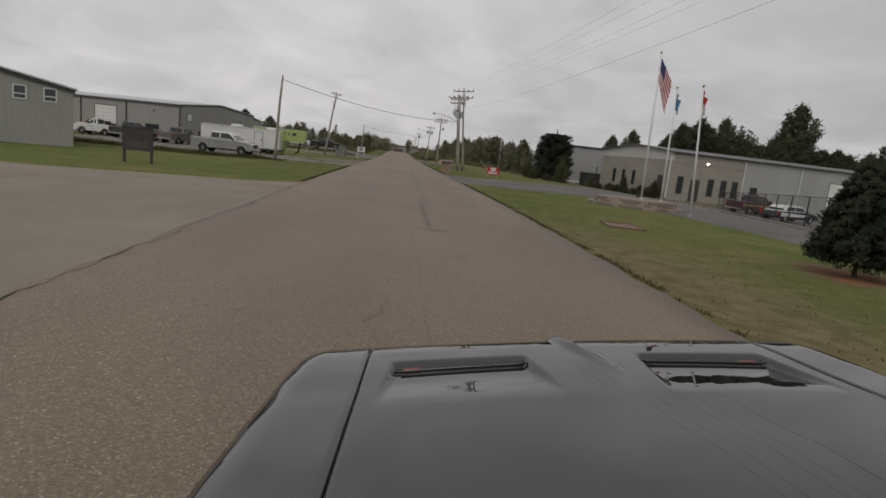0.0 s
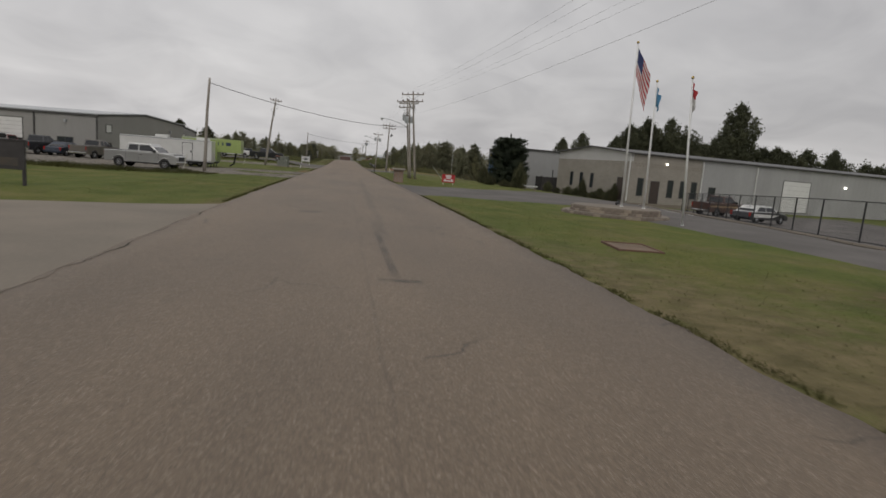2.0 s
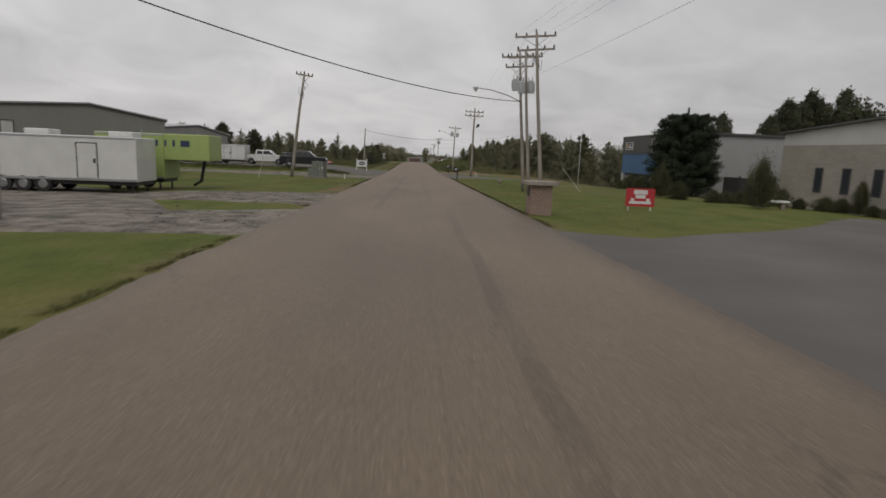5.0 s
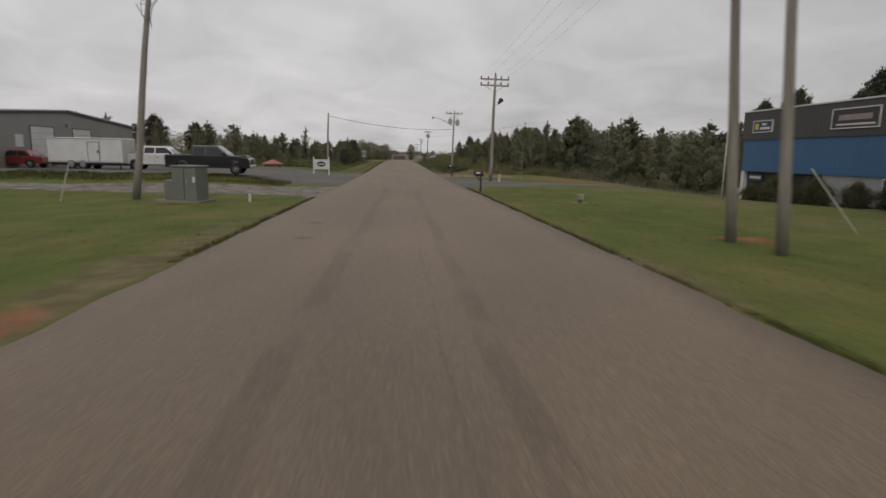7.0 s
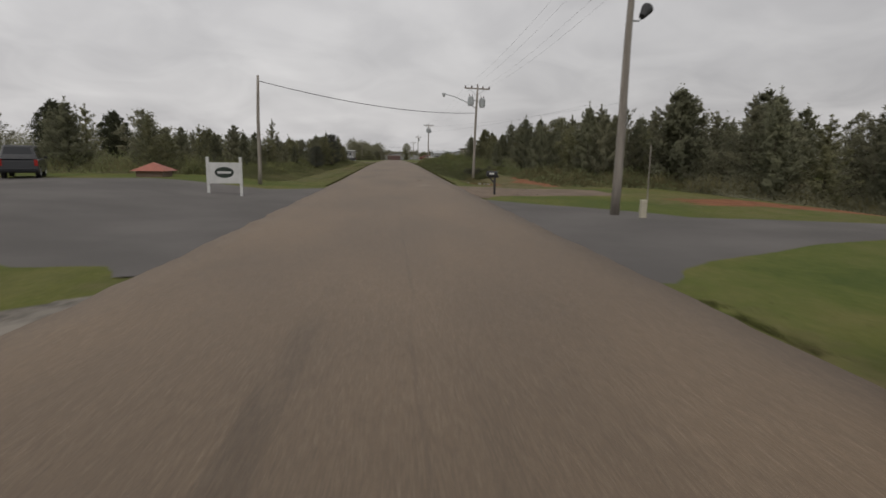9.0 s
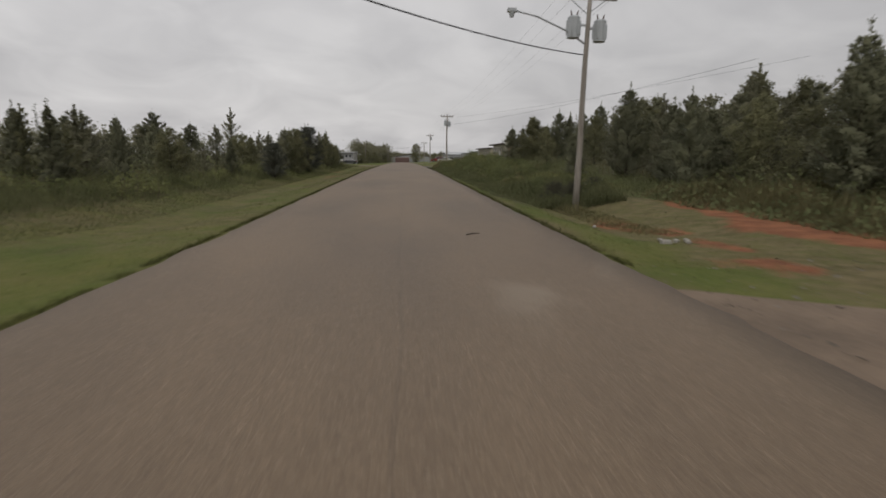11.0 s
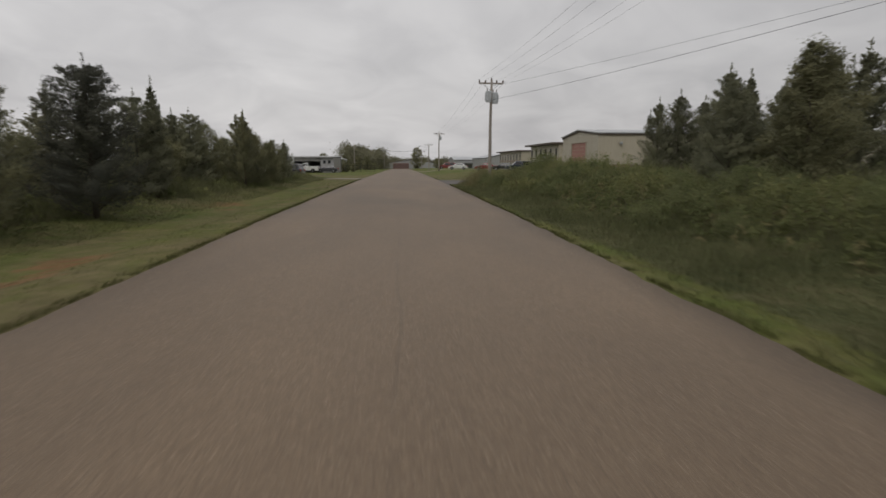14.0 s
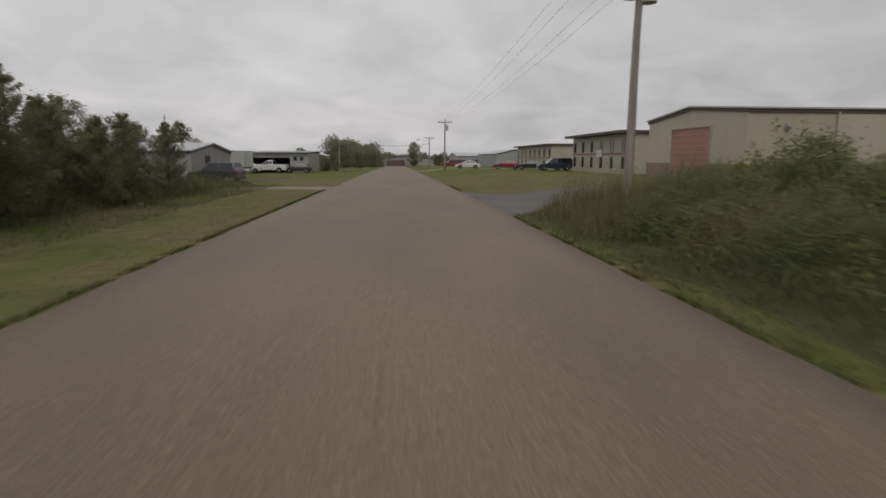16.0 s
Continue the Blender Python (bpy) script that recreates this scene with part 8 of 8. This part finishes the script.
def growth(name, label, area, nblade, nleaf, hmax, blade, leaf, seed, front=None, wide=0.02, size=0.04, lean=0.3, grain=0.4):
    """Rough growth in mounds: fine stems rising from the ground, with small leaves over their tops."""
    rng = np.random.default_rng(seed)
    x0, x1, y0, y1 = area

    def tall(x, y):
        f = front(x, y) if front else 1.0
        m = 0.15 + 1.4 * min(1.0, max(0.0, 0.5 + 1.2 * noise.noise((x * grain, y * grain, seed)))) + 0.35 * noise.noise((x * 1.5, y * 1.5, seed))
        return f, max(0.04, hmax * f * m)

    pos, hs, lv, up = [], [], [], []
    for k in range(nblade + nleaf):
        x, y = rng.uniform(x0, x1), rng.uniform(y0, y1)
        f, h = tall(x, y)
        if f <= 0.03:
            continue
        z = gz(x, y)
        if k < nblade:
            pos.append((x, y, z + h * rng.uniform(-0.05, 0.45)))
            hs.append(h * rng.uniform(0.25, 0.6) + 0.03)
        else:
            e = 0.25
            up.append(((h - tall(x + e, y)[1]) / e, (h - tall(x, y + e)[1]) / e, 1.0))
            lv.append((x, y, z + h * rng.uniform(0.0, 1.0) ** 1.3))
    if pos:
        tagged(new(name, blades_mesh(name, np.array(pos), np.array(hs), wide, blade, seed, lean)), label, "undergrowth", kind="stuff")
    if lv:
        up = np.array(up)
        stuff(name, label, lv, size, leaf, seed + 1, "undergrowth", 1.6, up / np.linalg.norm(up, axis=1, keepdims=True), np.tile([0, 0, 0.5], (len(lv), 1)))


def bank(x, y):
    e = x + 0.9 * noise.noise((y * 0.22, 1, 2)) + 0.9 * ramp(y, 192, 204)
    low = 0.13 * ramp(e, 4.3, 5.0) + 0.2 * ramp(e, 5.6, 6.8) + 0.67 * ramp(e, 6.6, 9.2)
    for cx, cy, rx, ry in ((8.7, 165.2, 1.2, 2.6), (12.3, 170.0, 1.8, 2.4)):
        low *= 0.08 + 0.92 * (1 - ramp(1.2 - math.hypot((x - cx) / rx, (y - cy) / ry), 0.0, 0.45))
    low *= 0.5 + 0.42 * ramp(y, 165, 190)
    return low * (1 - ramp(y + 1.5 * noise.noise((x * 0.5, 2, 1)), 212, 216)) * ramp(y, 151, 161)


def leafy_stems(name, label, area, n, hmax, leaf, seed, front, leaves=30, size=0.07, grain=0.28):
    """Tall weeds that stand in drifts: each an upright stem, bare and dark below, clothed in outward leaves above."""
    rng = np.random.default_rng(seed)
    x0, x1, y0, y1 = area
    pos, out, al, base, hs = [], [], [], [], []
    for _ in range(n):
        x, y = rng.uniform(x0, x1), rng.uniform(y0, y1)
        f = front(x, y)
        drift = 0.62 + 0.9 * noise.noise((x * grain * 1.3, y * grain, seed)) + 0.25 * noise.noise((x * 1.1, y * 1.1, seed + 3))
        h = hmax * f * min(1.25, max(0.18, drift)) * rng.uniform(0.75, 1.2)
        if f < 0.12 or h < 0.14:
            continue
        z = gz(x, y)
        lean = rng.normal(size=2) * 0.12 * h
        m = int(leaves * rng.uniform(0.7, 1.3) * min(1.0, 0.35 + h / hmax))
        t = rng.uniform(0.22, 1.0, m) ** 0.8
        az = rng.uniform(0, 2 * np.pi, m)
        r = (0.05 + 0.2 * h) * (1.12 - t) * rng.uniform(0.4, 1.0, m) + 0.015
        d = np.stack([np.cos(az), np.sin(az), np.full(m, 0.55)], 1)
        pos.append(np.stack([x + lean[0] * t + r * np.cos(az), y + lean[1] * t + r * np.sin(az), z + h * t], 1))
        out.append(d * np.array([0.7, 0.7, 1.0]) + np.array([0, 0, 0.5]))
        al.append(d)
        base.append((x, y, z - 0.02))
        hs.append(h * 0.95)
    stuff(name, label, np.concatenate(pos), size, leaf, seed, "undergrowth", 1.7, np.concatenate(out), np.concatenate(al) * 1.5)
    tagged(new(name, blades_mesh(name, np.array(base), np.array(hs), 0.03, M_DEADSTEM, seed, 0.12)), "brown stems under the tall weeds", "undergrowth", kind="stuff")


def bank_tall(x, y):
    e = x + 0.9 * noise.noise((y * 0.22, 1, 2)) + 0.9 * ramp(y, 192, 204)
    tall = 0.25 * ramp(e, 5.4, 6.4) + 0.75 * ramp(e, 6.4, 8.0)
    for cx, cy, rx, ry in ((8.7, 165.2, 1.2, 2.6), (12.3, 170.0, 1.8, 2.4)):
        tall *= 1 - ramp(1.2 - math.hypot((x - cx) / rx, (y - cy) / ry), 0.0, 0.45)
    tall *= 0.42 + 0.46 * ramp(y, 162, 190)
    return tall * (1 - ramp(y + 1.5 * noise.noise((x * 0.5, 2, 1)), 211, 215)) * ramp(y, 148, 158)


leafy_stems("tall_weeds", "tall leafy green weeds crowding the roadside bank", (5.2, 13.5, 148, 216), 4600, 1.15, M_LEAF_GOLDEN, 44, bank_tall, 30, 0.066)
leafy_stems("tall_weeds", "dull green and brown weeds mixed along the bank", (5.2, 13.5, 150, 216), 1500, 1.0, M_WEED, 45, bank_tall, 24, 0.055, 0.5)
leafy_stems("tall_weeds", "leafy weeds at the edge of the left wood", (-14, -8.6, 132, 232), 2600, 1.0, M_LEAF_GOLDEN, 46, lambda x, y: ramp(-x + 1.4 * noise.noise((y * 0.2, 3, 1)), 9.6, 11.6), 22, 0.06, 0.4)
leafy_stems("tall_weeds", "pale green leafy weeds beside the drive entrance", (5.8, 11.5, 196, 215), 900, 1.25, M_LEAF_GOLDEN, 47, lambda x, y: bank_tall(x + 0.4, y), 34, 0.06, 0.6)
leafy_stems("tall_weeds", "head-high green weeds crowning the bank by the drive", (8.3, 14.5, 198, 215), 1000, 1.75, M_LEAF_GOLDEN, 48, lambda x, y: ramp(x + 0.6 * noise.noise((y * 0.4, 7, 1)), 8.2, 10.0) * ramp(y, 198, 202) * (1 - ramp(y, 212, 215)), 40, 0.07, 0.6)
growth("brush", "tangled green brush on the roadside bank", (4.3, 13, 144, 217), 120000, 16000, 0.8, M_BRUSHBLADE, M_LEAF_BRUSH, 5, bank, 0.02, 0.028)
growth("brush", "tall brown-stemmed brush beside the drive entrance", (4.7, 10.5, 198.5, 216.2), 24000, 12000, 1.25, M_WEED, M_LEAF_BRUSH, 31, lambda x, y: (0.12 * ramp(x, 4.7, 5.1) + 0.88 * ramp(x + 0.5 * noise.noise((y * 0.5, 4, 1)) + 1.2 * ramp(y, 202, 207), 5.8, 7.5)) * ramp(y, 198.5, 201) * (1 - ramp(y + 0.8 * noise.noise((x * 0.7, 2, 1)), 213, 215.5)), 0.016, 0.03)
growth("brush", "darker brush higher on the bank", (11, 20, 146, 222), 70000, 50000, 1.2, M_BRUSHBLADE, M_LEAF_BRUSH, 6, lambda x, y: ramp(x, 10.5, 13) * (1 - ramp(x, 17, 20)) * (0.4 + 0.6 * ramp(y, 165, 190)), 0.03, 0.045)
growth("weeds", "tall dry weeds along the wood", (11, 22, 129, 150), 46000, 9000, 0.95, M_WEED, M_LEAF_BRUSH, 7, lambda x, y: ramp(x + 0.8 * noise.noise((y * 0.4, 6, 2)), 11.0, 13.0) * ramp(y - (x - 12) * 0.2, 129.5, 132.5), 0.03, 0.1)
growth("weeds", "tall weeds round the leaning pole", (5.7, 9.8, 146.5, 159), 34000, 8000, 0.6, M_BRUSHBLADE, M_LEAF_BUSH, 8, lambda x, y: ramp(x, 5.7, 7.0), 0.025, 0.05)
growth("weeds", "brown brush along the ditch before the leaning pole", (6.2, 8.2, 138.0, 147), 4500, 900, 0.5, M_WEED, M_LEAF_BRUSH, 28, lambda x, y: ramp(x, 6.2 + 0.15 * (147 - y) * 0.3, 7.0) * (1 - ramp(x, 7.3, 8.2)) * (0.25 + 0.75 * ramp(y, 140.5, 144.5)), 0.02, 0.03)
growth("weeds", "weeds under the left wood", (-14, -7.6, 132, 238), 110000, 14000, 0.85, M_BRUSHBLADE, M_LEAF_BRUSH, 9, lambda x, y: 0.1 * ramp(-x, 7.6, 9) + 0.9 * ramp(-x + noise.noise((y * 0.25, 3, 1)), 9.4, 11.8), 0.022, 0.03)
growth("weeds", "low green weeds between the road and the bank", (4.35, 7.2, 149, 213.5), 42000, 7000, 0.34, M_BRUSHBLADE, M_LEAF_BRUSH, 17, lambda x, y: ramp(x + 0.5 * noise.noise((y * 0.35, 5, 1)), 4.3, 5.6), 0.016, 0.028)
growth("weeds", "rough weeds along the yard's edge", (-30, -8.6, 45, 49), 16000, 0, 0.35, M_GRASSBLADE, M_WEED, 10, lambda x, y: ramp(-x, 9, 12), 0.025)
growth("weeds", "rough grass strip beside the lot", (-30, -7.5, 99.5, 103.5), 16000, 0, 0.22, M_GRASSBLADE, M_WEED, 12, None, 0.025)
growth("undergrowth", "dark growth under the right wood", (20, 46, 122, 132), 14000, 50000, 1.15, M_WEED, M_LEAF_PINE, 13, lambda x, y: ramp(y - (34 - x) * 0.15, 123.5, 126.5), 0.04, 0.07)
growth("undergrowth", "dark growth under the left wood", (-30, -12.2, 132, 236), 16000, 60000, 1.15, M_WEED, M_LEAF_BUSH, 14, lambda x, y: ramp(-x, 12.2, 14), 0.04, 0.07)
growth("undergrowth", "dark growth under the right bank wood", (14, 32, 146, 214), 16000, 60000, 1.1, M_WEED, M_LEAF_PINE, 15, lambda x, y: ramp(x, 14.5, 17.5), 0.04, 0.07)


bush = broadleaf(62, 1.2, 0.85, n=3600, clear=0.02, leaf=M_LEAF_BUSH, name="bush", label="rounded green bush in the roadside brush", balls=44, size=0.032)
bush["category"], bush["group"] = "bush", "bushes on the bank"
dusk = broadleaf(64, 1.2, 0.85, n=5200, clear=0.02, leaf=M_LEAF_DUSK, name="bush", label="dark brown-green bush beside the leaning pole", balls=44, size=0.028)
dusk["category"], dusk["group"] = "bush", "dark bushes at the leaning pole"
for k, (x, y, h) in enumerate(((7.3, 148.9, 1.1), (8.3, 149.2, 1.05), (9.6, 150.2, 0.95))):
    m = pose(x, y, gz(x, y) - 0.05, 0, 0, 70 * k) @ Matrix.Diagonal((h * 0.85, h * 0.85, h * 0.85, 1))
    if k == 0:
        dusk.matrix_basis = m
    else:
        copy_thing(dusk, m).matrix_basis = m
rng_b = random.Random(63)
for k in range(72):
    x = 6.9 + 6.3 * rng_b.random() ** 1.2 if k < 60 else rng_b.uniform(5.9, 8.4)
    y = rng_b.uniform(153, 214) if k < 60 else rng_b.uniform(203, 213)
    h = rng_b.uniform(0.7, 1.25) * (0.7 + 0.3 * ramp(x, 7, 9)) * (0.5 + 0.5 * ramp(y, 165, 190))
    if k >= 68:
        x, y, h = ((10.6, 208.0, 1.7), (12.0, 206.0, 1.2), (12.6, 203.0, 1.2), (11.6, 211.0, 1.2))[k - 68]
    m = pose(x, y, gz(x, y) - 0.05, 0, 0, rng_b.uniform(0, 360)) @ Matrix.Diagonal((h * rng_b.uniform(0.9, 1.4), h * rng_b.uniform(0.9, 1.4), h, 1))
    if k == 0:
        bush.matrix_basis = m
    else:
        copy_thing(bush, m).matrix_basis = m


def far_wood(name, label, pts, n, h, deep, size, seed, leaf=M_LEAF_PINE):
    """A distant wood: rough crowns in one mass along a line."""
    rng = np.random.default_rng(seed)
    out = []
    pts = [Vector(p) for p in pts]
    for _ in range(n):
        k = rng.integers(0, len(pts) - 1)
        p = pts[k].lerp(pts[k + 1], rng.uniform())
        x, y = p.x + rng.normal() * deep, p.y + rng.normal() * deep
        u = (p - pts[0]).length
        top = h * (0.55 + 0.6 * (0.5 + noise.noise((x / 9, y / 9, seed))) + 0.35 * noise.noise((x / 2.6, y / 2.6, seed + 2)))
        out.append((x, y, gz(x, y) + top * rng.uniform(0, 1) ** 0.9))
    stuff(name, label, out, size, leaf, seed, "far wood", 1.3, np.tile([0.0, -0.5, 0.8], (n, 1)))


far_wood("far_wood", "dark distant wood behind the office", [(190, 60), (160, 112), (128, 146), (102, 155), (84, 156)], 110000, 12.8, 3.0, 0.5, 31, M_LEAF_TALL)
far_wood("far_wood", "distant wood behind the sheds", [(-140, 120), (-90, 150), (-62, 165), (-44, 190), (-34, 215)], 80000, 5.2, 5, 0.2, 32)
far_wood("far_wood", "distant wood at the road's end", [(-30, 500), (0, 510), (40, 520)], 24000, 6, 5, 0.5, 33)
far_wood("far_wood", "dark wood left of the road's end", [(-20, 388), (-15, 415), (-9, 440)], 50000, 9, 2.2, 0.38, 37)
far_wood("far_wood", "low wood behind the tan warehouse", [(46, 150), (60, 190), (80, 222)], 50000, 6, 4, 0.25, 36)


def grass_edges():
    """Ragged blades along the road's edges and a thin scatter over the nearest verges."""
    rng = np.random.default_rng(90)
    out, hs = [], []
    drives_l = ((-14, 24.5), (49, 57.5), (58, 74), (90.5, 129), (231, 236))
    drives_r = ((37, 53), (100.5, 131.8), (213, 229))
    for _ in range(230000):
        side = rng.choice((-1, 1))
        y = rng.uniform(-4, 236)
        if any(a < y < b for a, b in (drives_l if side < 0 else drives_r)):
            continue
        near = rng.uniform() < 0.42
        off = abs(rng.normal()) * 0.14 if near else rng.uniform(0.05, 5.5) ** 1.0
        if near and noise.noise((y * 2.3, side * 3.0, 0.5)) < -0.3:
            continue
        x = side * (4.06 + off)
        out.append((x, y, gz(x, y) - 0.01))
        hs.append((0.05 if near else 0.035) * (0.6 + 1.0 * rng.uniform()))
    tagged(new("grass", blades_mesh("grass", np.array(out), np.array(hs), 0.016, M_GRASSBLADE, 91, 0.5)), "ragged grass along the road's edge", "grass", kind="stuff")


grass_edges()


def stones():
    """Loose stones and crumbs of broken tar."""
    rng = np.random.default_rng(95)
    bm = B()
    for _ in range(4500):
        w = rng.uniform()
        if w < 0.4:
            x, y = rng.uniform(-11, -4.1), rng.uniform(58.8, 65.8)
        elif w < 0.65:
            x, y = rng.uniform(-14, -4.1), rng.uniform(92.5, 100.0)
        elif w < 0.85:
            x, y = rng.uniform(-9, -4.1), rng.uniform(49.8, 56.0)
        else:
            x, y = rng.uniform(4.1, 8.5), rng.uniform(122, 133)
        s = rng.uniform(0.015, 0.03) if rng.uniform() < 0.8 else rng.uniform(0.03, 0.07)
        z = gz(x, y) + 0.025
        q = [bm.verts.new((x + s * rng.uniform(-1, 1), y + s * rng.uniform(-1, 1), z + s * rng.uniform(0.0, 0.8))) for _ in range(4)]
        for t in ((0, 1, 2), (0, 3, 1), (1, 3, 2), (0, 2, 3)):
            bm.faces.new([q[i] for i in t])
    solid("stones", bm, M_GRAVEL, "loose pale stones on the gravel entrances", "stones", kind="stuff")


stones()
rock = as_mesh("rubble_stone", box(B(), -0.12, 0.12, -0.08, 0.08, -0.06, 0.07, 0.035))
rock.materials.append(M_CONCRETE_PALE)
for k, (x, y, k_s) in enumerate(((6.45, 135.9, 1.0), (6.85, 136.2, 0.7), (7.05, 136.0, 0.55), (7.2, 136.35, 0.6), (6.6, 136.5, 0.5), (6.1, 139.9, 0.6))):
    o = tagged(new("rubble_stone", rock), "pale lump of rubble lying in the ditch", "stone", "rubble in the ditch")
    o.matrix_basis = pose(x, y, gz(x, y) + 0.03, 8 * k, -6 * k, 50 * k) @ Matrix.Diagonal((k_s, k_s, k_s, 1))
